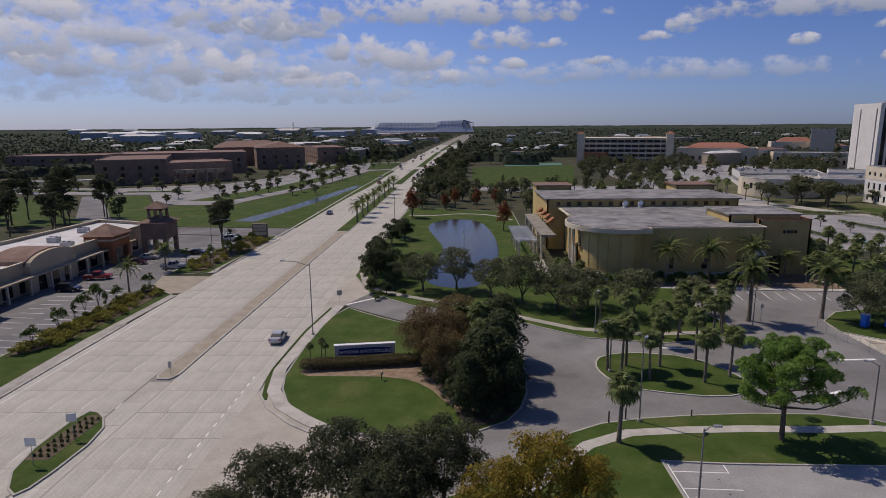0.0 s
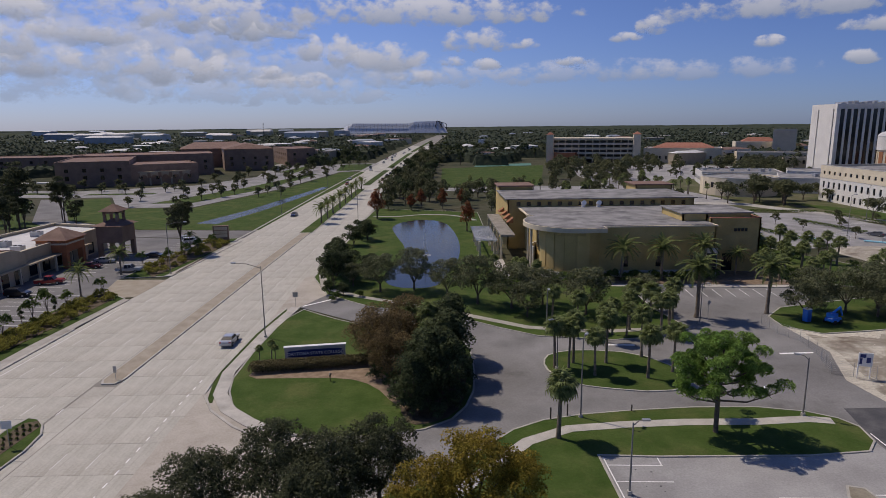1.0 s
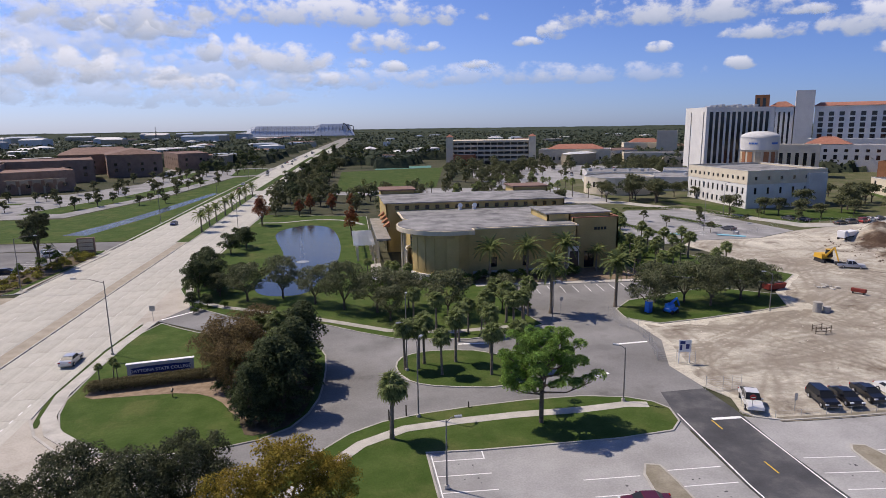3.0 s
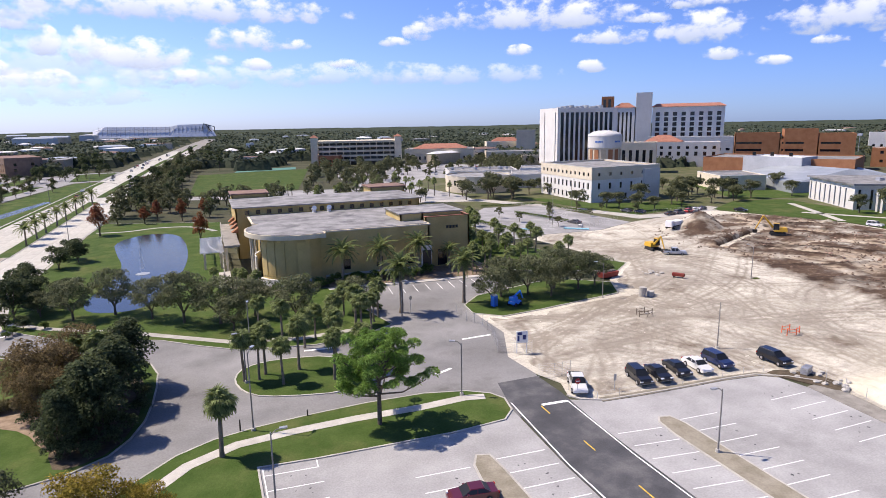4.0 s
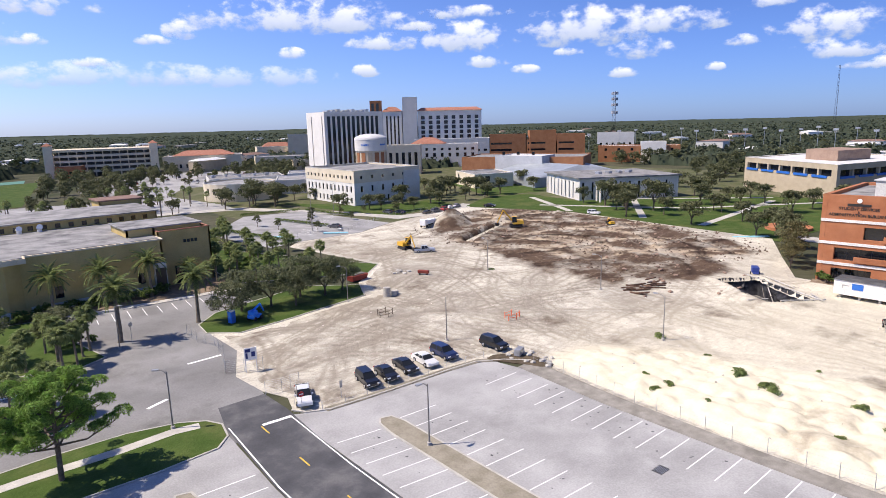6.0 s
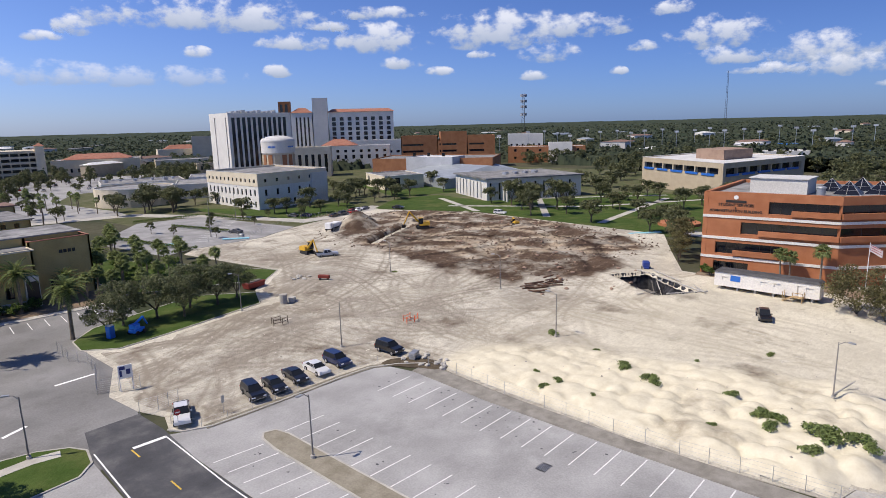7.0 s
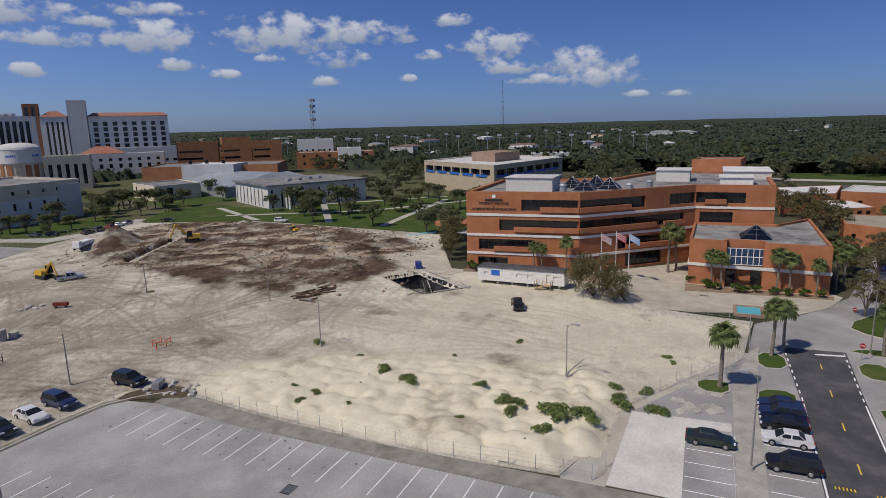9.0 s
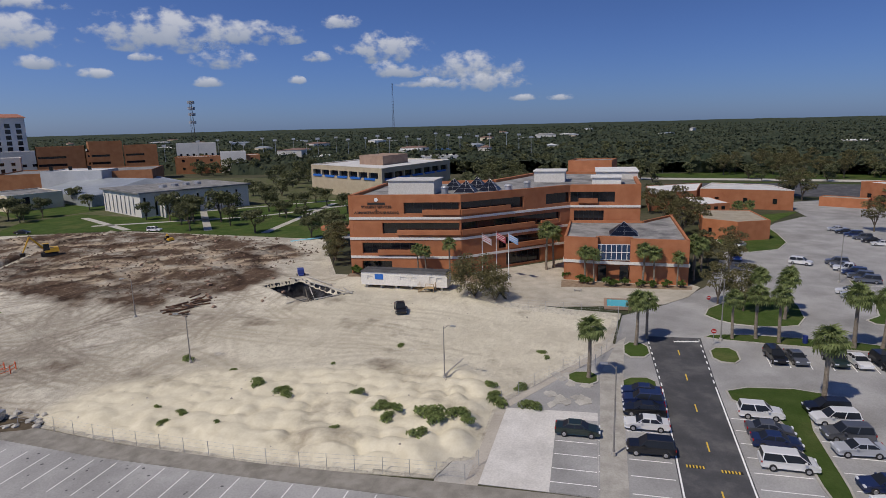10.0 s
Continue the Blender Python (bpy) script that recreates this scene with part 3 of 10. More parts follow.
# the trench line is coloured darker
np.maximum(dark_soil, 1.3 * np.clip(trench * 2, 0, 1), out=dark_soil)
height = 0.2 + rough_land * 0.8 + dirt
height = 0.02 + (np.maximum(height, 0.0) + 0.03) * np.clip((d_site - 0.7) / 4, 0, 1)
height += mounds * np.clip((d_site - 0.5) / 1.6, 0, 1)
pit_bank = np.clip(1 - np.maximum(-d_pit - 0.4, 0) / 5, 0, 1)
height += 0.7 * pit_bank * (d_pit < 0)


# tyre tracks: pairs of ruts along wandering routes, and the worn lanes of the haul roads
tracks, worn = np.zeros(gx.shape), np.zeros(gx.shape)



def route(x, y, turn, length, bend, weight, wander=0.0):
    """A vehicle's two ruts from (x, y), bending by degrees a metre."""
    for k in range(int(length / 0.35)):
        x, y = x + 0.35 * math.cos(turn), y + 0.35 * math.sin(turn)
        bend += rng.normal() * wander
        turn += radians(bend) * 0.35
        for side in (-0.85, 0.85):
            i, j = int(round((x - side * math.sin(turn) - 57) / STEP)), int(round((y + side * math.cos(turn) + 21) / STEP))
            if 0 <= i < gx.shape[0] and 0 <= j < gx.shape[1]:
                tracks[i, j] = max(tracks[i, j], weight)


for _ in range(150):
    route(rng.uniform(60, 150), rng.uniform(40, 165), rng.uniform(0, 6.28), rng.uniform(18, 70), rng.uniform(-2.6, 2.6), rng.uniform(0.3, 1.0), 0.18)
for _ in range(14):
    route(66 + rng.uniform(-3, 3), 74 + rng.uniform(-6, 6), radians(rng.uniform(0, 42)), rng.uniform(50, 95), rng.uniform(-0.4, 0.4), rng.uniform(0.5, 1.0), 0.05)
for _ in range(12):
    route(rng.uniform(92, 122), rng.uniform(42, 52), radians(rng.uniform(60, 110)), rng.uniform(30, 80), rng.uniform(-0.7, 0.7), rng.uniform(0.5, 1.0), 0.06)
for _ in range(10):
    route(rng.uniform(118, 140), rng.uniform(0, 30), radians(rng.uniform(60, 120)), rng.uniform(30, 60), rng.uniform(-0.7, 0.7), rng.uniform(0.4, 0.9), 0.06)
soft = tracks.copy()
for shift_ in ((1, 0), (-1, 0), (0, 1), (0, -1)):
    soft = np.maximum(soft, 0.45 * np.roll(tracks, shift_, (0, 1)))
tracks = soft


def lane(line, width, weight):
    """A broad worn strip along a line."""
    for p, q in zip(line, line[1:]):
        ex, ey = q[0] - p[0], q[1] - p[1]
        t = np.clip(((gx - p[0]) * ex + (gy - p[1]) * ey) / (ex * ex + ey * ey), 0, 1)
        far_off = np.hypot(gx - p[0] - t * ex, gy - p[1] - t * ey)
        np.maximum(worn, weight * np.clip(1.4 - far_off / width, 0, 1), out=worn)


lane([(58, 66), (70, 70), (84, 74), (100, 88), (122, 110), (146, 132)], 4.5, 0.8)
lane([(70, 58), (92, 58), (112, 70), (137, 84)], 3.5, 0.6)
lane([(64, 92), (90, 92), (110, 108), (120, 130), (118, 158)], 5.0, 0.75)
lane([(100, 46), (118, 46), (132, 34), (136, 10), (134, -12)], 3.0, 0.4)
lane([(74, 72), (92, 78)], 3.5, 1.0)
lane([(62, 86), (74, 88), (90, 84), (98, 76)], 3.0, 1.0)
lane([(66, 64), (78, 66), (96, 62)], 2.5, 0.9)
lane([(62, 76), (72, 80), (86, 90)], 2.0, 0.9)
lane([(112, 40), (124, 56), (140, 62), (160, 58)], 3.5, 0.6)
height -= 0.05 * tracks * np.clip((d_site - 1.5) / 4, 0, 1)
inside = (d_site > 0.3) & (d_pit < 0.9)
index = -np.ones(gx.shape, int)
index[inside] = np.arange(inside.sum())
verts = np.stack([gx[inside], gy[inside], height[inside]], 1)
quads = np.stack([index[:-1, :-1], index[1:, :-1], index[1:, 1:], index[:-1, 1:]], -1).reshape(-1, 4)
quads = quads[(quads >= 0).all(1)]
me = bpy.data.meshes.new("sand")
me.from_pydata(verts.tolist(), [], quads.tolist())
for key, field in (("earth", dirt_in), ("dune", np.maximum(mound_in ** 0.6, 0.45 * np.clip((62 - gy) / 30, 0, 1) * np.clip((gx - 88) / 12, 0, 1))), ("track", tracks), ("worn", worn), ("sweep", sweep), ("dark_soil", dark_soil)):
    at = me.attributes.new(key, "FLOAT", "POINT")
    at.data.foreach_set("value", field[inside].astype(np.float32))
for p in me.polygons:
    p.use_smooth = True


def site_material():
    m = bpy.data.materials.new("site sand and soil")
    m.use_nodes = True
    n, l = m.node_tree.nodes, m.node_tree.links
    bsdf = n["Principled BSDF"]
    co = n.new("ShaderNodeTexCoord")

    def tex(scale, detail=6, stretch=None, rough=0.6):
        t = n.new("ShaderNodeTexNoise")
        t.inputs["Scale"].default_value, t.inputs["Detail"].default_value, t.inputs["Roughness"].default_value = scale, detail, rough
        src = co.outputs["Object"]
        if stretch:
            mp = n.new("ShaderNodeMapping")
            mp.inputs["Scale"].default_value = stretch
            mp.inputs["Rotation"].default_value = (0, 0, radians(28))
            l.new(src, mp.inputs["Vector"])
            src = mp.outputs["Vector"]
        l.new(src, t.inputs["Vector"])
        return t.outputs["Fac"]

    def ramp(v, lo, hi, top=1.0):
        r = n.new("ShaderNodeMapRange")
        r.inputs["From Min"].default_value, r.inputs["From Max"].default_value, r.inputs["To Max"].default_value = lo, hi, top
        l.new(v, r.inputs["Value"])
        return r.outputs["Result"]

    def fade(v, start, end):
        r = n.new("ShaderNodeMapRange")
        r.inputs["To Min"].default_value, r.inputs["To Max"].default_value = start, end
        l.new(v, r.inputs["Value"])
        return r.outputs["Result"]

    def mix(f, a, b):
        x = n.new("ShaderNodeMixRGB")
        for s, v in (("Color1", a), ("Color2", b)):
            if isinstance(v, tuple):
                x.inputs[s].default_value = (*v, 1)
            else:
                l.new(v, x.inputs[s])
        l.new(f, x.inputs["Fac"])
        return x.outputs["Color"]

    def attribute(key):
        a = n.new("ShaderNodeAttribute")
        a.attribute_name = key
        return a.outputs["Fac"]

    def times(a, b, k=1.0):
        x = n.new("ShaderNodeMath")
        x.operation = "MULTIPLY"
        l.new(a, x.inputs[0])
        l.new(b, x.inputs[1])
        y = n.new("ShaderNodeMath")
        y.operation = "MULTIPLY"
        l.new(x.outputs[0], y.inputs[0])
        y.inputs[1].default_value = k
        return y.outputs[0]

    sand = mix(ramp(tex(0.05, 5), 0.38, 0.62), (0.52, 0.488, 0.4), (0.69, 0.655, 0.55))
    sand = mix(ramp(tex(0.032, 9, None, 0.72), 0.49, 0.58, 0.8), sand, (0.355, 0.325, 0.275))
    sand = mix(times(ramp(tex(0.13, 9, (1, 2.0, 1), 0.75), 0.38, 0.56), attribute("worn"), 0.8), sand, (0.25, 0.222, 0.182))
    sand = mix(ramp(tex(0.35, 8, None, 0.75), 0.54, 0.64, 0.55), sand, (0.36, 0.315, 0.255))
    sand = mix(ramp(tex(2.2, 5, None, 0.7), 0.5, 0.64, 0.5), sand, (0.34, 0.305, 0.25))
    sand = mix(ramp(tex(0.55, 9, (1, 5, 1), 0.8), 0.52, 0.58, 0.55), sand, (0.35, 0.315, 0.26))
    sand = mix(ramp(tex(0.2, 8, (1, 2.6, 1), 0.75), 0.56, 0.64, 0.6), sand, (0.72, 0.67, 0.57))
    sand = mix(times(attribute("track"), ramp(tex(0.09, 6), 0.3, 0.5), 0.95), sand, (0.26, 0.225, 0.178))
    dune = mix(ramp(tex(0.8, 7, None, 0.7), 0.35, 0.65), (0.6, 0.545, 0.405), (0.7, 0.65, 0.505))
    body = mix(attribute("dune"), sand, dune)
    soil = mix(ramp(tex(0.12, 9, None, 0.7), 0.36, 0.6), (0.062, 0.04, 0.028), (0.125, 0.085, 0.058))
    soil = mix(ramp(tex(0.9, 7, None, 0.75), 0.5, 0.64, 0.5), soil, (0.06, 0.04, 0.028))
    soil = mix(ramp(tex(0.22, 8, (1, 2.4, 1), 0.75), 0.53, 0.6, 0.6), soil, (0.27, 0.21, 0.15))
    soil = mix(ramp(tex(0.045, 7, None, 0.7), 0.5, 0.6, 0.55), soil, (0.1, 0.068, 0.048))
    soil = mix(times(attribute("sweep"), ramp(tex(0.5, 8, (1, 3, 1), 0.75), 0.34, 0.52), 1.6), soil, (0.4, 0.325, 0.235))
    soil = mix(times(attribute("dark_soil"), ramp(tex(0.7, 6, None, 0.7), 0.28, 0.5), 1.1), soil, (0.034, 0.022, 0.016))
    soil = mix(times(attribute("track"), attribute("earth"), 0.7), soil, (0.06, 0.04, 0.028))
    blend = n.new("ShaderNodeMath")
    blend.operation = "MULTIPLY_ADD"
    blend.inputs[1].default_value = 1.15
    l.new(attribute("earth"), blend.inputs[0])
    shift = n.new("ShaderNodeMath")
    shift.operation = "MULTIPLY_ADD"
    shift.inputs[1].default_value, shift.inputs[2].default_value = 4.2, -2.3
    l.new(tex(0.11, 8), shift.inputs[0])
    l.new(shift.outputs[0], blend.inputs[2])
    l.new(mix(ramp(blend.outputs[0], 0.05, 1.0), body, soil), bsdf.inputs["Base Color"])
    bsdf.inputs["Roughness"].default_value, bsdf.inputs["Specular IOR Level"].default_value = 0.95, 0.1
    bp = n.new("ShaderNodeBump")
    bp.inputs["Distance"].default_value = 0.3
    l.new(fade(attribute("dune"), 0.9, 0.22), bp.inputs["Strength"])
    l.new(tex(1.6, 10, None, 0.7), bp.inputs["Height"])
    l.new(bp.outputs["Normal"], bsdf.inputs["Normal"])
    return m


SITE_SAND = site_material()
me.materials.append(SITE_SAND)
bm = bmesh.new()
low_edge = ccw(SITE)
k0 = min(range(len(low_edge)), key=lambda i: span(low_edge[i], PIT[0]))
low_edge = low_edge[k0:] + low_edge[:k0]
prism(bm, low_edge + [low_edge[0]] + PIT + [PIT[0]], -0.05, 0.055)
tagged(part("sand_bed", bm, SITE_SAND), "flat pale sand at the rim of the building site", "sand", kind="structure")
tagged(part("building_site", me, None), "cleared building site of pale sand, brown soil and dumped sand heaps", "building site", kind="structure")


# clods and stones lying on the site
for n_, spots, colour in (("clods", 1700, "soil"), ("pebbles", 500, "grey")):
    bm = bmesh.new()
    for _ in range(spots):
        x, y = (rng.uniform(140, 212), rng.uniform(56, 168)) if colour == "soil" else (rng.uniform(60, 160), rng.uniform(-10, 170))
        i, j = int((x - 57) / STEP), int((y + 21) / STEP)
        if not (0 <= i < height.shape[0] and 0 <= j < height.shape[1]) or d_site[i, j] < 2 or d_pit[i, j] > -1.5 or (colour == "soil") != (d_dirt[i, j] > -6):
            continue
        z, r = float(height[i, j]), rng.uniform(0.12, 0.62 if colour == "soil" else 0.28)
        vs = [bm.verts.new((x + r * math.cos(a) * rng.uniform(0.6, 1.2), y + r * math.sin(a) * rng.uniform(0.6, 1.2), z - 0.05)) for a in (0.2, 1.8, 3.1, 4.6)]
        top = bm.verts.new((x, y, z + r * rng.uniform(0.4, 0.8)))
        for k in range(4):
            bm.faces.new((vs[k], vs[(k + 1) % 4], top))
    tagged(part(n_, bm, material("dark " + n_, (0.06, 0.04, 0.03), (0.16, 0.11, 0.08), 0.5, 0.95, 0.3, 6, island=True, spread=0.4) if colour == "soil" else material("grey " + n_, (0.28, 0.25, 0.21), (0.5, 0.46, 0.4), 0.5, 0.95, 0.2, 6, island=True, spread=0.4)), "dark clods of turned soil on the site" if colour == "soil" else "small stones and scraps on the sand", "debris", kind="stuff")


# ---- auditorium ----
def arc(c, r, a0, a1, n):
    return [(c[0] + r * math.cos(radians(a0 + (a1 - a0) * i / n)), c[1] + r * math.sin(radians(a0 + (a1 - a0) * i / n))) for i in range(n + 1)]


aud = thing("auditorium", "low ochre stucco auditorium with a curved front and grey flat roofs", "building")
drum = arc((36.2, 137.2), 8.3, 282, 196, 14)
drum = [(40.6, 131.0)] + drum[:-1] + [(28.6, 139.5), (29.5, 148), (29.5, 164), (66.0, 164), (66.0, 131.0)]
drum = ccw(drum)
fi = {}
for i in range(len(drum)):
    p, q = drum[i], drum[(i + 1) % len(drum)]
    if abs(p[1] - 131) < 0.1 and abs(q[1] - 131) < 0.1 and span(p, q) > 15:
        fi[i] = [(u, u + 1.5, 2.2, 4.6) for u in (5.0, 12.5, 20.0)]
block("", "", drum, 11.0, STUCCO, GRAVEL_ROOF, fi, parent=aud, parapet=0.0)
bm = bmesh.new()
curve = [(36.6 + 11.4 * math.cos(radians(a)), 139.4 + 11.5 * math.sin(radians(a))) for a in range(288, 130, -6)]
prism(bm, ccw([(41.4, 150), (41.4, 128.2)] + curve + [(27.6, 150)]), 10.32, 11.3)
part("fascia", bm, CREAM, aud, "cream rounded roof fascia")
bm = bmesh.new()
prism(bm, ccw([(41.41, 130.75), (66.25, 130.75), (66.25, 164), (27.4, 164), (27.6, 150.01), (41.41, 150.01)]), 11.01, 11.3)
part("coping", bm, CREAM, aud, "thin cream roof edge")
bm = bmesh.new()
flat_roof = [(65.7, 163.6), (65.7, 131.3), (41.0, 131.3), (41.0, 128.7)] + [(36.6 + 11.05 * math.cos(radians(a)), 139.4 + 11.15 * math.sin(radians(a))) for a in range(288, 130, -6)] + [(28.0, 150), (28.0, 163.6)]
prism(bm, ccw(flat_roof), 11.304, 11.42)
part("roof", bm, GRAVEL_ROOF, aud, "stained grey membrane roof")
bm = bmesh.new()
ribbon(bm, arc((36.2, 137.2), 8.55, 281, 197, 14), 0.5, 0, 1.5)
part("plinth", bm, WHITE_WALL, aud, "pale base course")
for a in (206, 222, 238, 254, 270):
    bm = bmesh.new()
    ribbon(bm, arc((36.2, 137.2), 8.34, a + 6.6, a - 6.6, 4), 0.14, 2.2, 9.6)
    part("wall_panel", bm, STUCCO, aud, "curved ochre wall panel")
bm = bmesh.new()
ribbon(bm, arc((35.2, 139.6), 8.0, 192, 128, 10), 0.4, 0.1, 5.6)
part("entrance_wall", bm, WHITE_WALL, aud, "white curved entrance wall")
bm = bmesh.new()
ribbon(bm, arc((36.2, 139.6), 7.7, 192, 128, 10), 0.2, 5.6, 10.2)
part("entrance_glazing", bm, GLASS, aud, "dark curved glazing under the eaves")
for a in (150, 172, 194):
    bm = bmesh.new()
    tube(bm, (36.6 + 10.2 * math.cos(radians(a)), 139.4 + 10.2 * math.sin(radians(a)), 0), (36.6 + 10.2 * math.cos(radians(a)), 139.4 + 10.2 * math.sin(radians(a)), 10.3), 0.22, 0.22, 10)
    part("column", bm, CREAM, aud)
rear = [(24.7, 164.2), (75, 164.2), (75, 186), (24.7, 186)]
block("", "", rear, 13.2, STUCCO, GRAVEL_ROOF, {0: lambda L: row_of(17, L, 1.1, 11.6, 12.7, 1.5), 3: lambda L: row_of(4, L, 2, 4, 7, 2)}, parent=aud, parapet=0.1, cap=CREAM)
bm = bmesh.new()
prism(bm, offset(ccw(rear), 0.7), 13.35, 13.6)
part("roof", bm, GRAVEL_ROOF, aud, "grey roof with a pale overhanging edge")
block("", "", [(66.3, 134.5), (77.6, 134.5), (77.6, 152), (66.3, 152)], 12.2, STUCCO, GRAVEL_ROOF, {0: [(3, 5.5, 0.2, 4.2)], 3: lambda L: row_of(4, L, 1.4, 2.4, 4.4)}, parent=aud, parapet=0.4, cap=TILE_ROOF)
block("", "", [(60.6, 136.2), (66.2, 136.2), (66.2, 149), (60.6, 149)], 13.0, STUCCO, GRAVEL_ROOF, None, z0=11.43, parent=aud, parapet=0.35, cap=BROWN_ROOF)
bm = bmesh.new()
box(bm, 60.2, 76.6, 135.9, 149.4, 13.02, 13.3)
part("roof_cap", bm, GRAVEL_ROOF, aud, "flat grey cap with a dark edge")
bm = bmesh.new()
box(bm, 66.4, 76.2, 136.4, 149, 12.22, 13.0)
part("upstand", bm, STUCCO, aud)
bm = bmesh.new()
box(bm, 63.8, 66.2, 130.1, 130.9, 0, 6.2)
part("pilaster", bm, WHITE_WALL, aud, "white service door surround")
# stair heads behind the rear hall, service openings and a worn sign on the end wall
for x0, x1 in ((24.9, 35.0), (66.5, 77.5)):
    block("", "", [(x0, 186.4), (x1, 186.4), (x1, 196), (x0, 196)], 14.6, STUCCO, GRAVEL_ROOF, None, parent=aud, parapet=0.2, cap=BROWN_ROOF)
    bm = bmesh.new()
    prism(bm, offset(ccw([(x0, 186.4), (x1, 186.4), (x1, 196), (x0, 196)]), 0.5), 14.62, 15.0)
    part("roof", bm, BROWN_ROOF, aud, "dark brown flat roof edge")
for k in range(4):
    bm = bmesh.new()
    box(bm, 71.6 + 0.8 * k, 72.2 + 0.8 * k, 134.38, 134.48, 9.2, 9.9)
    part("sign_bar", bm, DARK_METAL, aud)
bm = bmesh.new()
box(bm, 41.4, 66.0, 130.62, 130.76, 0.15, 1.5)
part("plinth", bm, WHITE_WALL, aud, "pale base course")
# flat dark panel: the shade of the door recess is its colour
bm = bmesh.new()
box(bm, 63.95, 66.05, 130.02, 130.12, 0.2, 5.2)
part("service_door", bm, DARK_METAL, aud, "flat dark panel for the shaded service door recess")
# two round roof fans
for x in (44.6, 48.6):
    bm = bmesh.new()
    tube(bm, (x, 162.3, 11.4), (x, 162.3, 12.3), 0.5, 0.5, 12)
    tube(bm, (x, 162.3, 12.3), (x, 161.4, 12.7), 0.62, 0.62, 12)
    part("roof_fan", bm, WHITE_PAINT, aud, "round white roof ventilator")
# west porch with awnings
bm = bmesh.new()
prism(bm, [(21.0, 148), (24.5, 148), (24.5, 184), (21.0, 184)], 6.2, 6.7)
part("porch_roof", bm, OLD_WALK, aud, "weathered grey flat porch roof")
for y in (150.6, 158, 166, 174, 183):
    bm = bmesh.new()
    box(bm, 21.2, 21.7, y - 0.25, y + 0.25, 0, 6.2)
    part("column", bm, CREAM, aud)
for y in (152, 158.5, 165, 171.5):
    bm = bmesh.new()
    vs = [bm.verts.new(c) for c in ((24.6, y, 10.2), (24.6, y + 2.4, 10.2), (23.0, y + 2.4, 9.0), (23.0, y, 9.0), (24.6, y, 9.0), (24.6, y + 2.4, 9.0))]
    for f in ((0, 1, 2, 3), (0, 3, 4), (1, 5, 2), (4, 3, 2, 5)):
        bm.faces.new([vs[i] for i in f])
    part("awning", bm, ORANGE_BRICK, aud, "orange fabric awning")
pergola = thing("pergola", "white slatted garden pergola beside the pond", "pergola")
for x in (16.4, 20.2):
    for y in (154.4, 161, 168, 174.6):
        bm = bmesh.new()
        box(bm, x - 0.25, x + 0.25, y - 0.25, y + 0.25, 0.1, 3.9)
        part("post", bm, CREAM, pergola)
    bm = bmesh.new()
    box(bm, x - 0.15, x + 0.15, 153.2, 175.8, 3.9, 4.2)
    part("beam", bm, WHITE_PAINT, pergola)
for i in range(15):
    bm = bmesh.new()
    box(bm, 15.4, 20.9, 153.6 + i * 1.55, 153.78 + i * 1.55, 4.2, 4.5)
    part("slat", bm, WHITE_PAINT, pergola)

# ---- red brick administration building ----
A, B, C, D = (167.6, 38.7), (169.9, 13.5), (191.0, -9.0), (191.7, -25.4)
admin = thing("office_building", "four-storey red brick college office with dark ribbon windows and white bands", "building")
plan = ccw([A, B, C, D, (232, -26), (232, 2), (205, 12), (198, 40)])
H = 17.8
ops = {}
for i in range(len(plan)):
    p, q = plan[i], plan[(i + 1) % len(plan)]
    L = span(p, q)
    if p == A:
        ops[i] = [(2.6, 9.5, 0.4, 2.9), (2.8, 15.6, 4.6, 7.1), (7.6, L - 0.06, 9.1, 11.6), (12.6, L - 0.06, 13.6, 16.1)]
    elif p == B:
        ops[i] = [(12, 22, 0.4, 3.4), (10, 27, 4.6, 7.1), (0.06, L - 3, 9.1, 11.6), (0.06, 17.0, 13.6, 16.1), (23.5, L - 0.06, 13.6, 16.1)]
    elif p == C:
        ops[i] = [(1, 8, 9.1, 11.6), (0.06, 10.5, 13.6, 16.1)]
block("", "", plan, H, BRICK, GRAVEL_ROOF, ops, parent=admin, deep=0.7, thick=0.9, parapet=0.7, bars=5)
for z in (3.55, 7.75, 12.35):
    bm = bmesh.new()
    ribbon(bm, offset([A, B, C, D], 0.05, False), 0.22, z, z + 0.55)
    part("band", bm, WHITE_WALL, admin, "white stone band")
for p, q, u0, u1, z in ((A, B, 6.4, 15, 4.6), (A, B, 11, 25.2, 9.1), (A, B, 16.8, 25.2, 13.6), (B, C, 0, 20, 9.1), (B, C, 0, 13, 13.6), (B, C, 12, 25, 4.6), (C, D, 2, 6.5, 13.6), (B, C, 22, 27, 9.1)):
    e = (Vector(q) - Vector(p)).normalized()
    bm = bmesh.new()
    m = Matrix(((e.x, -e.y, 0, p[0]), (e.y, e.x, 0, p[1]), (0, 0, 1, 0), (0, 0, 0, 1)))
    box(bm, u0, u1, -0.45, 0.1, z - 0.2, z + 0.9, m)
    part("planter_box", bm, BRICK, admin, "projecting brick window box")
# roof plant rooms and glass pyramids
for x0, x1, y0, y1, h in ((176, 184, 21, 32, 20.2), (205, 213, -7, 1, 19.9), (214, 230, -26, -15, 19.0), (197, 204, -21, -14, 18.9)):
    bm = bmesh.new()
    box(bm, x0, x1, y0, y1, H - 0.7, h)
    room = part("plant_room", bm, WHITE_WALL, admin, "white rooftop plant room")
    bm = bmesh.new()
    box(bm, x0 - 0.3, x1 + 0.3, y0 - 0.3, y1 + 0.3, h, h + 0.2)
    part("cover", bm, WHITE_ROOF, room)


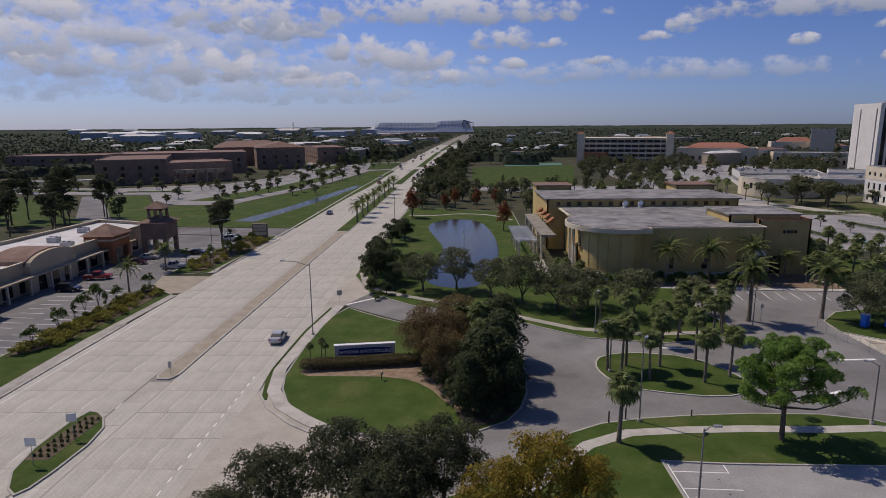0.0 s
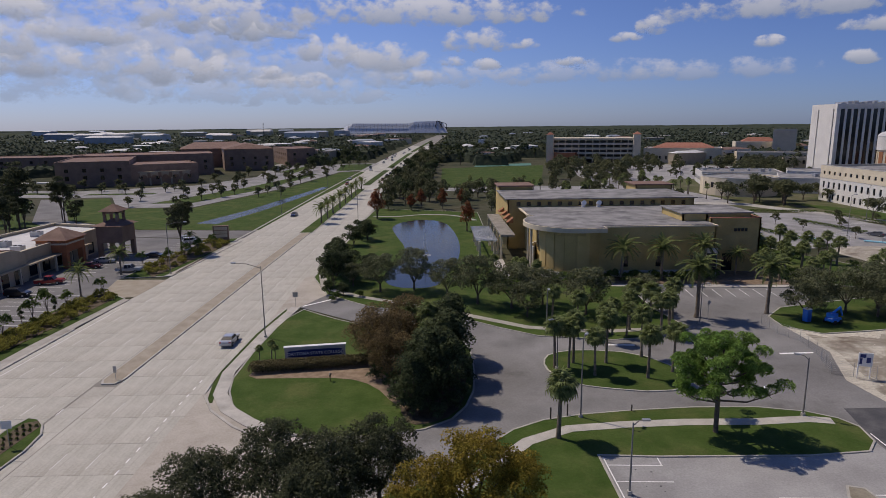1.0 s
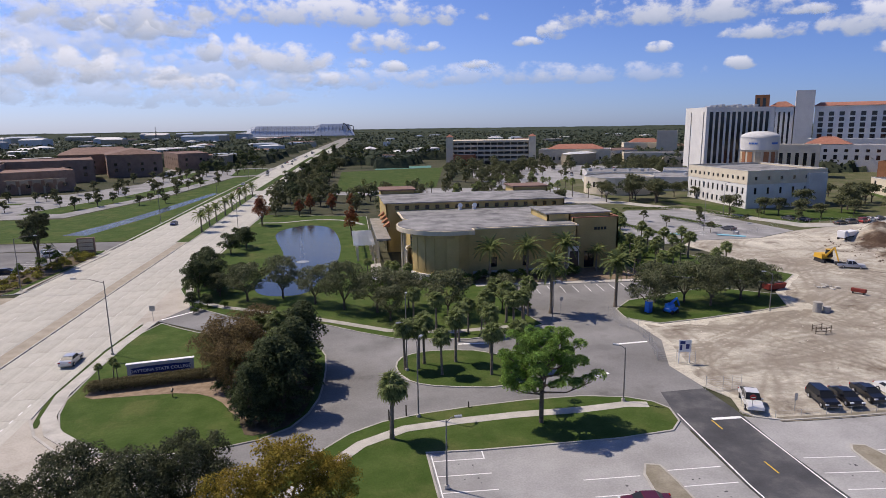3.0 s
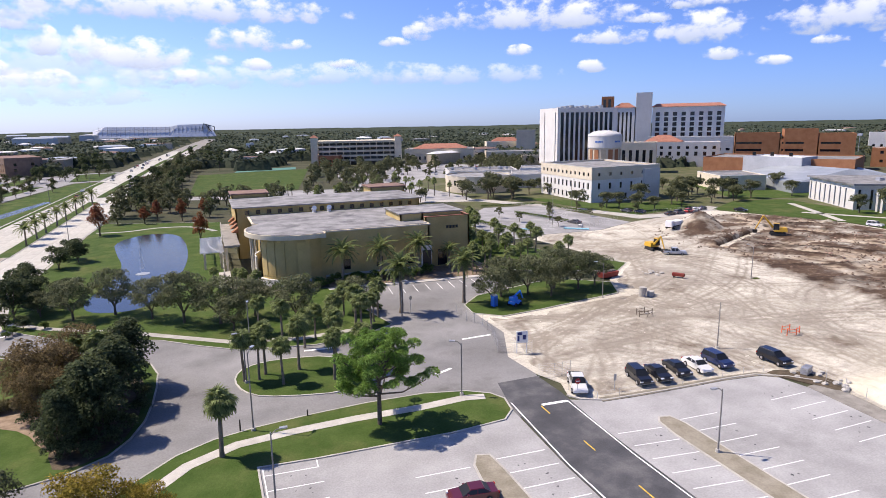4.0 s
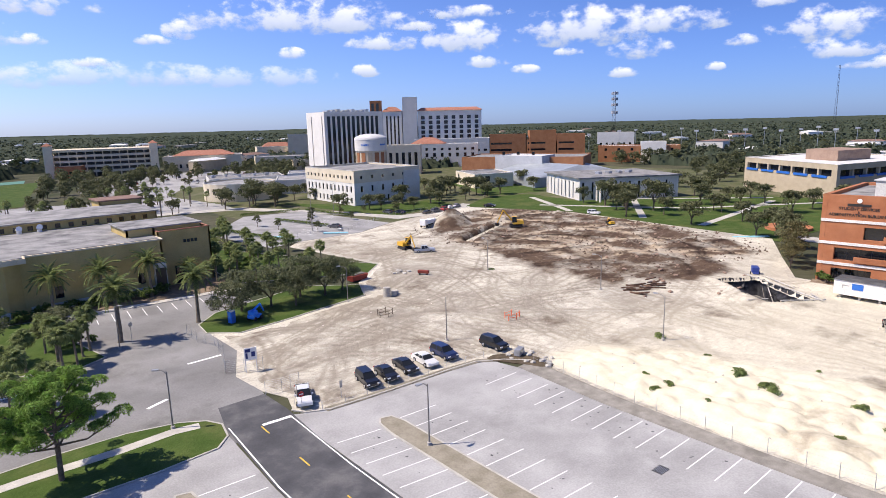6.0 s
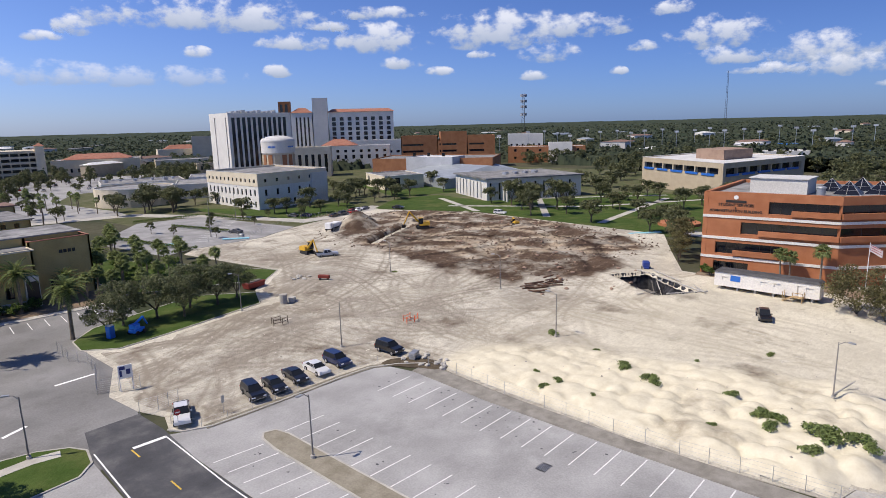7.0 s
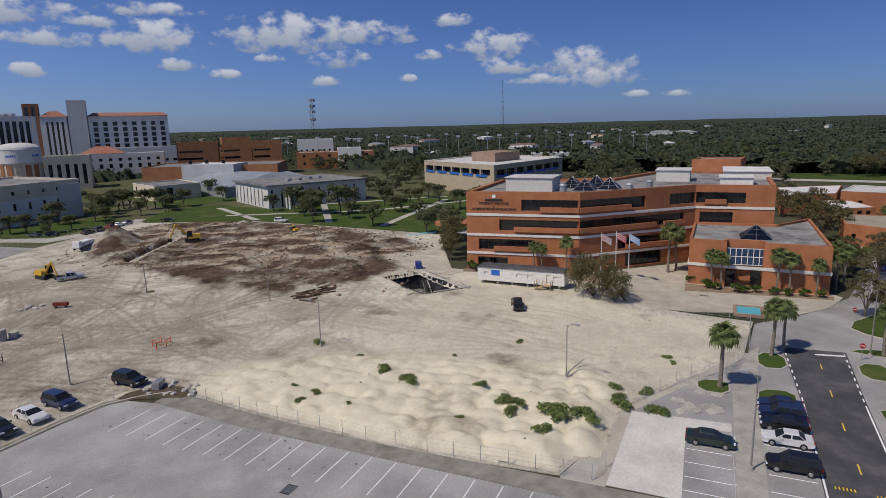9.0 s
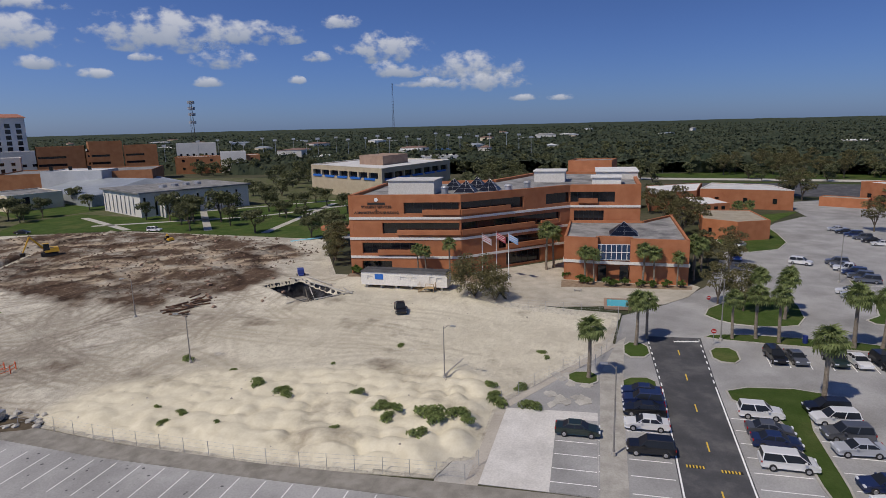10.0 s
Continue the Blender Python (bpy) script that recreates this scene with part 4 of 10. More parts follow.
def pyramid(parent, x, y, z, a, h):
    bm = bmesh.new()
    base = [bm.verts.new((x + dx * a, y + dy * a, z)) for dx, dy in ((-1, -1), (1, -1), (1, 1), (-1, 1))]
    top = bm.verts.new((x, y, z + h))
    for i in range(4):
        bm.faces.new((base[i], base[(i + 1) % 4], top))
    bm.faces.new(base[::-1])
    ob = part("skylight", bm, plain("blue-black glazing", (0.006, 0.009, 0.02), 0.3, 0, 0.1), parent, "dark glass pyramid skylight with white bars")
    bm = bmesh.new()
    cs = [Vector((x + dx * a, y + dy * a, z)) for dx, dy in ((-1, -1), (1, -1), (1, 1), (-1, 1))]
    t = Vector((x, y, z + h))
    for i in range(4):
        p, q = cs[i], cs[(i + 1) % 4]
        tube(bm, p, q, 0.06, 0.06, 4)
        for k in range(2):
            tube(bm, p.lerp(q, k / 2), t, 0.024, 0.024, 4)
        for k in (0.33, 0.66):
            tube(bm, p.lerp(t, k), q.lerp(t, k), 0.022, 0.022, 4)
    part("glazing_bar", bm, STEEL, ob)


for x, y in ((181, 14.5), (186, 18.5), (184.5, 9.5), (190, 13.5)):
    pyramid(admin, x, y, H - 0.6, 2.5, 2.7)
for x, y in ((176, 18.5), (180, 4.5), (188, 1)):
    bm = bmesh.new()
    tube(bm, (x, y, H - 0.8), (x, y, H + 0.9), 0.8, 0.8, 12)
    tube(bm, (x, y, H + 0.9), (x, y, H + 1.2), 1.0, 0.7, 12)
    part("roof_vent", bm, STEEL, admin)
annex = thing("annex_building", "low red brick annex with a pyramid skylight", "building")
block("", "", [(168.3, -8.8), (167.2, -15.6), (169.4, -15.8), (168.9, -22), (166.9, -22.1), (166.2, -33.2), (202, -33.6), (190.6, -25.8), (190, -9)], 9.3, BRICK, GRAVEL_ROOF, None, parent=annex, parapet=0.5, thick=0.5)
bm = bmesh.new()
ribbon(bm, [(190, -8.75), (168.25, -8.75), (167.15, -15.6), (166.85, -22.1), (166.1, -33.3), (200, -33.7)], 0.2, 3.9, 4.5)
part("band", bm, WHITE_WALL, annex, "white stone band")
mw = Matrix(((0.05, 1, 0, 167.6), (-1, 0.05, 0, -15.2), (0, 0, 1, 0), (0, 0, 0, 1)))
bm = bmesh.new()
box(bm, 0.0, 7.3, -0.05, 0.4, 4.6, 7.9, mw)
glazed = part("window", bm, BLUE_GLASS, annex, "wide dark glazed upper window")
bm = bmesh.new()
for i in range(8):
    box(bm, i * 1.03, i * 1.03 + 0.12, -0.12, -0.04, 4.6, 7.9, mw)
for z in (4.6, 6.2, 7.8):
    box(bm, 0, 7.3, -0.12, -0.04, z, z + 0.12, mw)
part("frame", bm, WHITE_PAINT, glazed)
for u0, u1 in ((0.6, 2.2), (4.9, 6.6)):
    bm = bmesh.new()
    box(bm, u0, u1, -0.06, 0.3, 0.1, 3.5, mw)
    part("doorway", bm, GLASS, annex)
pyramid(annex, 175.5, -21.0, 8.8, 3.0, 2.7)

# ---- white three-storey building ----
white = thing("college_building", "white three-storey college building with a tan top storey", "building")
wl, wn_, wr, wb = (172.5, 264), (170.5, 218.5), (208, 221.5), (211, 267)
foot = [wl, wn_, wr, wb]
pc = ccw(foot)
lower, upper = {}, {}
for i in range(4):
    if pc[i] == wl:
        lower[i] = lambda L: row_of(12, L, 1.3, 1.0, 3.4) + row_of(12, L, 1.3, 5.6, 8.2)
        upper[i] = lambda L: row_of(12, L, 1.3, 1.6, 3.0)
    elif pc[i] == wn_:
        lower[i] = lambda L: row_of(6, L, 1.2, 5.6, 8.2) + row_of(3, L, 1.2, 1.0, 3.4)
        upper[i] = lambda L: row_of(6, L, 1.2, 1.6, 3.0)
block("", "", pc, 9.6, WHITE_WALL, GRAVEL_ROOF, lower, parent=white, parapet=0.2)
block("", "", offset(pc, 0.12), 14.9, CREAM, GRAVEL_ROOF, upper, z0=9.62, parent=white, parapet=0.7, cap=WHITE_WALL)
bm = bmesh.new()
prism(bm, ccw([(198.5, 219.6), (207.6, 220.4), (207.2, 224), (198, 223)]), 0, 13.4)
part("stair_tower", bm, WHITE_WALL, white, "projecting white stair bay")

# ---- round hall and low roofs behind ----
hall = thing("round_hall", "low round cream lecture hall with a white fascia", "building")
ring = arc((151, 292), 17, 0, 345, 23)
block("", "", ring, 8.2, CREAM, GRAVEL_ROOF, {i: (lambda L: [(L / 2 - 0.8, L / 2 + 0.8, 3.5, 6)]) for i in range(12, 19)}, parent=hall, parapet=0.5, cap=WHITE_WALL)
for p in ([(170, 292), (232, 262), (246, 292), (186, 322)], [(196, 330), (262, 300), (272, 325), (210, 355)], [(150, 330), (190, 322), (200, 350), (160, 362)]):
    low = block("hospital_wing", "long low white hospital wing with a flat roof", p, 7.2, WHITE_WALL, GRAVEL_ROOF, {3: lambda L: row_of(8, L, 2, 2, 4), 0: lambda L: row_of(8, L, 2, 2, 4)}, parapet=0.4)
    cxx, cyy = sum(q[0] for q in p) / 4, sum(q[1] for q in p) / 4
    for k, (ux, uy, uw) in enumerate(((-17, 6, 2.0), (-9, 7, 1.2), (-4, 0, 1.6), (5, -1, 1.1), (9, -7, 2.2), (15, -4, 1.2))):
        bm = bmesh.new()
        box(bm, cxx + ux, cxx + ux + uw, cyy + uy, cyy + uy + uw * 1.3, 6.8, 7.6 + 0.3 * uw)
        part("air_handler", bm, STEEL, low)

# ---- hospital tower, hotel-like ward block, tank ----
tower = thing("hospital_tower", "tall white hospital tower with vertical dark window strips", "building")
TX, TY, TH = 247.0, 372.0, 43.5
strips = lambda L: [(2.2 + i * 3.75, 4.7 + i * 3.75, 3, TH - 3.0) for i in range(int((L - 2) / 3.75))]
block("", "", [(TX, TY), (TX + 46, TY - 4), (TX + 48, TY + 24), (TX + 2, TY + 28)], TH, WHITE_WALL, WHITE_ROOF, {0: strips, 3: lambda L: [(7.5, 8.6, 3, TH - 3), (24, 25.2, 3, TH - 3)]}, parent=tower, deep=0.5, thick=0.8, parapet=1.2)
for i in range(9):
    bm = bmesh.new()
    box(bm, TX + 6 + i * 4, TX + 8.6 + i * 4, TY + 6, TY + 12, TH - 1.5, TH + 1.1 + 0.4 * (i % 3))
    part("roof_plant", bm, STEEL, tower)
ward = thing("hospital_ward", "cream ten-storey ward block with a red tiled roof", "building")
HX, HY = 400.0, 462.0
wrows = lambda L: [o for k in range(6) for o in row_of(8, L, 3.5, 15.6 + k * 4.5, 18.9 + k * 4.5, 1)]
e1 = (46.5, -38)
block("", "", [(HX, HY), (HX + e1[0], HY + e1[1]), (HX + e1[0] + 14, HY + e1[1] + 17), (HX + 14, HY + 17)], 46, WHITE_WALL, TILE_ROOF, {0: wrows}, parent=ward, deep=0.4, thick=0.7)
hip_roof(ward, [(HX, HY), (HX + e1[0], HY + e1[1]), (HX + e1[0] + 14, HY + e1[1] + 17), (HX + 14, HY + 17)], 46.1, 3.0, TILE_ROOF, 1.2, 0.85)
block("", "", [(HX - 12, HY + 8), (HX - 1.5, HY - 0.5), (HX + 9, HY + 12), (HX - 2, HY + 21)], 59, WHITE_WALL, WHITE_ROOF, None, parent=ward, thick=0.7)
block("", "", [(HX - 26, HY + 22), (HX - 12.2, HY + 9), (HX - 2, HY + 21), (HX - 16, HY + 33)], 46, WHITE_WALL, TILE_ROOF, {0: [(4 + i * 3.6, 5.6 + i * 3.6, 14, 42) for i in range(4)]}, parent=ward, thick=0.7)
hip_roof(ward, [(HX - 26, HY + 22), (HX - 12.2, HY + 9), (HX - 2, HY + 21), (HX - 16, HY + 33)], 46.1, 4.5, TILE_ROOF, 0.8, 0.3)
block("", "", [(HX - 33, HY + 31), (HX - 25, HY + 24), (HX - 19, HY + 31), (HX - 27, HY + 38)], 56.5, ORANGE_BRICK, GRAVEL_ROOF, {0: [(1.5, 4, 46, 54), (6, 8.5, 46, 54)]}, parent=ward, thick=0.7)
low = block("hospital_wing", "long low white hospital wing with a flat roof", [(374, 436), (425, 391), (440, 408), (390, 452)], 20.5, WHITE_WALL, WHITE_ROOF, {0: lambda L: row_of(10, L, 3, 9, 11)}, thick=0.6)
low = block("hospital_wing", "cream hospital wing with blue-grey window strips", [(278, 345), (297, 331), (310, 346), (291, 360)], 20, CREAM, WHITE_ROOF, {0: lambda L: row_of(5, L, 2, 3, 15), 3: lambda L: row_of(4, L, 2, 3, 15)}, thick=0.6)
low = block("hospital_wing", "stepped white hospital wing with a red hipped roof", [(330, 390), (372, 352), (386, 366), (344, 404)], 18, WHITE_WALL, WHITE_ROOF, {0: lambda L: row_of(9, L, 2.2, 8, 11) + row_of(9, L, 2.2, 13, 15)}, thick=0.6)
hip_roof(low, [(336, 392), (356, 374), (368, 386), (348, 404)], 18.2, 5, TILE_ROOF, 0.8, 0.3)
tank = thing("water_tank", "round cream concrete water tank with a shallow dome", "water tank")
for r, z0, z1, mt, nm in ((9.6, 0, 18.2, CREAM, "base"), (10.2, 18.2, 25.2, WHITE_WALL, "drum")):
    bm = bmesh.new()
    tube(bm, (252.5, 325.5, z0), (252.5, 325.5, z1), r, r, 40)
    part(nm, bm, mt, tank, smooth=False)
bm = bmesh.new()
for k in range(5):
    a, b = k / 5, (k + 1) / 5
    tube(bm, (252.5, 325.5, 25.2 + 3.4 * math.sin(a * 1.57)), (252.5, 325.5, 25.2 + 3.4 * math.sin(b * 1.57)), 10.4 * math.cos(a * 1.5), 10.4 * math.cos(b * 1.5), 40)
part("dome", bm, WHITE_ROOF, tank)
for k in range(14):
    bm = bmesh.new()
    a = 2 * math.pi * k / 14
    m = Matrix.Translation((252.5, 325.5, 0)) @ Matrix.Rotation(a, 4, "Z")
    box(bm, 9.5, 9.75, -1.4, 1.4, 5, 17.2, m)
    part("panel", bm, ORANGE_BRICK if k % 3 else STUCCO_TAN, tank)
bm = bmesh.new()
for a0 in (3.55, 4.75):
    for k in range(6):
        m = Matrix.Translation((252.5, 325.5, 0)) @ Matrix.Rotation(a0 + k * 0.08, 4, "Z")
        box(bm, 10.15, 10.26, -0.28, 0.28, 21.4, 22.4, m)
part("marking", bm, BLUE_PAINT, tank, "faded blue lettering bars")

# ---- parking garage ----
garage = thing("parking_garage", "five-deck cream parking garage with corner stair towers", "building")
g0, g1 = Vector((111, 548)), Vector((180, 531))
ge = (g1 - g0).normalized()
gn = Vector((-ge.y, ge.x))
GL = (g1 - g0).length
gm = Matrix(((ge.x, gn.x, 0, g0.x), (ge.y, gn.y, 0, g0.y), (0, 0, 1, 0), (0, 0, 0, 1)))
for k in range(5):
    bm = bmesh.new()
    box(bm, 0, GL, 0, 45, 3.2 + k * 4.0, 4.9 + k * 4.0, gm)
    part("deck", bm, CREAM, garage)
for i in range(13):
    for y in (0.1, 44.2):
        bm = bmesh.new()
        box(bm, i * GL / 12.1 - 0.1, i * GL / 12.1 + 0.7, y, y + 0.7, 0, 20.8, gm)
        part("column", bm, CREAM, garage)
# added dark block that fills the open decks behind the columns
bm = bmesh.new()
box(bm, 2, GL - 2, 8, 40, 0, 18, gm)
part("core", bm, JOINT, garage)
for x in (-4, GL - 2):
    bm = bmesh.new()
    box(bm, x, x + 6, -2, 5, 0, 24.2, gm)
    st = part("stair_tower", bm, CREAM, garage)
    corner = [(gm @ Vector((a, b, 0)))[:2] for a, b in ((x, -2), (x + 6, -2), (x + 6, 5), (x, 5))]
    hip_roof(st, corner, 24.2, 2.4, TILE_ROOF, 0.6)

# ---- library and halls across the green ----
lib = thing("library_building", "low white library with vertical fins and a flat roof", "building")
l0, l1, l2 = (261, 189), (243, 156), (281, 132)
l3 = (l0[0] + l2[0] - l1[0], l0[1] + l2[1] - l1[1])
fins = lambda L: [(1.2 + i * 4.2, 2.2 + i * 4.2, 0.3, 7.6) for i in range(int(L / 4.2))]
block("", "", [l0, l1, l2, l3], 9.2, WHITE_WALL, GRAVEL_ROOF, {i: fins for i in range(4)}, parent=lib, parapet=0.3, deep=0.5, thick=0.7)
bm = bmesh.new()
prism(bm, offset(ccw([l0, l1, l2, l3]), 1.0), 9.22, 9.8)
part("roof", bm, GRAVEL_ROOF, lib, "pale stained roof slab")
for k in range(4):
    bm = bmesh.new()
    box(bm, 262 + k * 5, 264.5 + k * 5, 160 - k * 2, 162 - k * 2, 9.8, 10.8)
    part("roof_plant", bm, STEEL, lib)
bm = bmesh.new()
prism(bm, ccw([(246, 150), (254, 145), (251.5, 141), (243.5, 146)]), 6.2, 7.0)
porch = part("porch", bm, WHITE_WALL, lib, "white entrance porch")
for p in ((244.2, 146.2), (246.5, 149.5), (251.2, 141.8)):
    bm = bmesh.new()
    box(bm, p[0] - 0.4, p[0] + 0.4, p[1] - 0.4, p[1] + 0.4, 0, 6.2)
    part("column", bm, WHITE_WALL, porch)
small = block("hall_building", "small cream hall with a flat grey roof", [(263, 257), (251, 229), (273, 222), (286, 249)], 7.2, CREAM, GRAVEL_ROOF, {0: lambda L: [(4, 6, 1, 6)], 1: lambda L: [(6, 9, 0.3, 6)]}, parapet=0.3, cap=WHITE_WALL)
gym = thing("gymnasium", "brick gymnasium with grey standing-seam roofs", "building")
block("", "", [(296, 288), (334, 222), (372, 244), (334, 310)], 12.5, ORANGE_BRICK, GRAVEL_ROOF, None, parent=gym)
block("", "", [(306, 268), (313, 236), (332, 242), (328, 274)], 13.6, GREY_WALL, WHITE_ROOF, {0: lambda L: row_of(3, L, 2, 14, 16)}, parent=gym)
bm = bmesh.new()
vs = [bm.verts.new(c) for c in ((292, 256, 5.0), (271, 205, 5.0), (318, 252, 9.5), (312, 208, 9.5), (348, 232, 8.0), (332, 200, 6.0), (292, 256, 0), (271, 205, 0), (332, 200, 0), (348, 232, 0))]
for f in ((0, 1, 3, 2), (2, 3, 5, 4), (0, 2, 4), (1, 5, 3), (6, 7, 1, 0), (7, 8, 5, 1), (8, 9, 4, 5), (9, 6, 0, 4)):
    bm.faces.new([vs[i] for i in f])
part("roof", bm, METAL_ROOF, gym, "grey metal pitched roof")
brickhall = thing("brick_hall", "stepped orange brick hospital hall", "building")
for poly, h in (([(368, 335), (388, 315), (404, 331), (384, 351)], 24.5), ([(388, 315), (402, 299), (418, 313), (404, 331)], 20.5), ([(389, 313), (402, 298), (410, 306), (397, 322)], 27.2), ([(402, 297), (415, 281), (432, 296), (419, 312)], 24)):
    block("", "", poly, h, ORANGE_BRICK, GRAVEL_ROOF, {0: lambda L: [(1, L * 0.6, 12, 13.6), (1, L * 0.6, 17, 18.4)]}, parent=brickhall, thick=0.6)
blue = thing("lecture_building", "tan three-storey lecture building with open galleries and blue tarpaulins", "building")
q0, q1, q2 = (336, 128), (301.5, 77.5), (365, 61)
q3 = (q0[0] + q2[0] - q1[0], q0[1] + q2[1] - q1[1])
gal = lambda L: [(2 + i * (L - 4) / 7, 1.0 + (i + 1) * (L - 4) / 7, 9.3, 12.0) for i in range(7)]
block("", "", [q0, q1, q2, q3], 14.2, STUCCO_TAN, WHITE_ROOF, {i: gal for i in range(4)}, parent=blue, deep=1.2, thick=1.4, cap=WHITE_WALL, parapet=0.3)
bm = bmesh.new()
prism(bm, ccw([(338, 102), (328, 86), (350, 80), (360, 96)]), 13.9, 18.4)
part("penthouse", bm, BROWN_BRICK, blue, "dark brick roof penthouse")
for p, q in ((q0, q1), (q1, q2)):
    e = (Vector(q) - Vector(p)).normalized()
    m = Matrix(((e.x, -e.y, 0, p[0]), (e.y, e.x, 0, p[1]), (0, 0, 1, 0), (0, 0, 0, 1)))
    L = span(p, q)
    for k in range(5):
        bm = bmesh.new()
        box(bm, 2 + k * L / 5.4, L / 5.4 * (k + 0.85) + 1, -0.35, 0.6, 8.6, 9.5, m)
        part("tarpaulin", bm, BLUE_PAINT, blue, "bright blue tarpaulin")
    bm = bmesh.new()
    box(bm, 0.2, L - 0.2, 0.35, 0.55, 0.1, 5.0, m)
    part("ground_glazing", bm, GLASS, blue)

# ---- brick college across the boulevard ----
def brick_wing(poly, h, label="long low brown brick college building", n=6, hip=None):
    ob = block("college_wing", label, poly, h, BROWN_BRICK, BROWN_ROOF, {i: (lambda L: row_of(max(2, int(L / 9)), L, 2, 4, 6.5) + row_of(max(2, int(L / 9)), L, 2, 8.5, 10.5) if h > 12 else row_of(max(2, int(L / 9)), L, 2, 3, 5)) for i in range(4)}, parapet=0.5, thick=0.5)
    if hip:
        hip_roof(ob, poly, h + 0.05, hip, BROWN_ROOF, 1.0, 0.6)
    return ob


brick_wing([(-205, 352), (-170, 366), (-196, 432), (-231, 418)], 14.5, "bulky brown brick college hall with a blank front")
brick_wing([(-170, 366), (-138, 386), (-158, 420), (-186, 404)], 12.0, "brown brick college hall with an arched porch")
brick_wing([(-228, 420), (-150, 450), (-170, 500), (-250, 470)], 15)
brick_wing([(-152, 480), (-118, 494), (-136, 545), (-170, 530)], 16.5, "brown brick college wing with a hipped roof", hip=4)
brick_wing([(-200, 520), (-150, 545), (-166, 590), (-216, 565)], 15.5, "brown brick college wing with a hipped roof", hip=5)
brick_wing([(-118, 540), (-96, 552), (-120, 620), (-146, 606)], 14.5)
brick_wing([(-320, 440), (-255, 455), (-265, 500), (-330, 485)], 13)
porch = thing("arcade", "tan arched arcade porch of the brick college", "arcade")
for k in range(5):
    p = Vector((-166, 366)).lerp(Vector((-141, 381)), k / 5)
    e = Vector((25, 15)).normalized()
    m = Matrix(((e.x, -e.y, 0, p.x + 1.5), (e.y, e.x, 0, p.y - 2.4), (0, 0, 1, 0), (0, 0, 0, 1)))
    bm = bmesh.new()
    box(bm, 0, 0.9, 0, 1, 0, 4.2, m)
    r = 2.0
    for j in range(6):
        a0, a1 = math.pi * j / 6, math.pi * (j + 1) / 6
        vs = []
        for yy in (0, 1):
            vs += [bm.verts.new(m @ Vector((2.9 - r * math.cos(a), yy, 4.2 + r * math.sin(a)))) for a in (a0, a1)] + [bm.verts.new(m @ Vector((2.9 - r * math.cos(a), yy, 7.4))) for a in (a1, a0)]
        bm.faces.new(vs[:4])
        bm.faces.new(vs[4:][::-1])
        bm.faces.new((vs[0], vs[4], vs[5], vs[1]))
    box(bm, 0, 5.8, 0, 1, 7.4, 8.0, m)
    bmesh.ops.remove_doubles(bm, verts=bm.verts, dist=0.002)
    part("arch", bm, STUCCO_TAN, porch)
canopy = thing("walkway_canopy", "long white covered walkway roof on thin posts", "canopy")
bm = bmesh.new()
prism(bm, ccw([(-262, 330), (-205, 348), (-206.5, 352), (-263.5, 334)]), 3.4, 3.8)
part("roof", bm, WHITE_ROOF, canopy)
for k in range(9):
    p = Vector((-261, 332)).lerp(Vector((-207, 349)), k / 8)
    bm = bmesh.new()
    tube(bm, (p.x, p.y, 0), (p.x, p.y, 3.4), 0.12, 0.12, 6)
    part("post", bm, WHITE_PAINT, canopy)
# ---- plants ----
def leaf_mesh(name, clumps, count, size, mat, seed, droop=0.0, flat=0.5, slim=0.34):
    """A crown of many small leaf sprays, on and in a set of lumps (centre, radius, squash)."""
    r = np.random.RandomState(seed)
    w = np.array([c[1] ** 2 for c in clumps])
    pick = r.choice(len(clumps), count, p=w / w.sum())
    cen, rad = np.array([c[0] for c in clumps])[pick], np.array([c[1] for c in clumps])[pick]
    squash = np.array([c[2] for c in clumps])[pick]
    d = r.normal(size=(count, 3))
    d /= np.linalg.norm(d, axis=1, keepdims=True)
    d[:, 2] = np.where(d[:, 2] < -0.35, -d[:, 2], d[:, 2])
    far_out = r.uniform(0.45, 1.08, count) ** 0.6
    pos = cen + d * (rad * far_out)[:, None] * np.stack([np.ones(count), np.ones(count), squash], 1)
    nrm = d * (1 - flat) + r.normal(size=(count, 3)) * 0.45 + np.array([0, 0, flat])
    nrm /= np.linalg.norm(nrm, axis=1, keepdims=True)
    u = np.cross(nrm, r.normal(size=(count, 3)))
    u /= np.linalg.norm(u, axis=1, keepdims=True)
    v = np.cross(nrm, u)
    s = (size * r.uniform(0.6, 1.4, count))[:, None]
    tip = np.array([0, 0, -droop])
    quad = np.stack([pos - u * s * 0.62, pos + v * s * slim + nrm * s * 0.1, pos + u * s * 0.62 + tip * s, pos - v * s * slim + nrm * s * 0.1], 1).reshape(-1, 3)
    m = bpy.data.meshes.new(name)
    m.from_pydata(quad.tolist(), [], np.arange(count * 4).reshape(-1, 4).tolist())
    m.materials.append(mat)
    return m


def lumpy(h, r, z0, k, seed, squash=0.8, narrow=0.0, lump=(0.24, 0.42)):
    """Lumps that fill an uneven crown between z0 and h."""
    g = random.Random(seed)
    out = []
    for i in range(k):
        a, t = g.uniform(0, 6.283), g.random()
        z = z0 + (h - z0) * (0.18 + 0.7 * t)
        wide = r * (1 - narrow * t) * math.sqrt(max(0.08, 1 - (1.7 * t - 0.75) ** 2))
        q = wide * math.sqrt(g.uniform(0.1, 1)) * 0.78
        out.append(((q * math.cos(a), q * math.sin(a), z), r * g.uniform(*lump), squash))
    out.append(((0, 0, z0 + (h - z0) * 0.55), r * 0.5, 0.9))
    return out


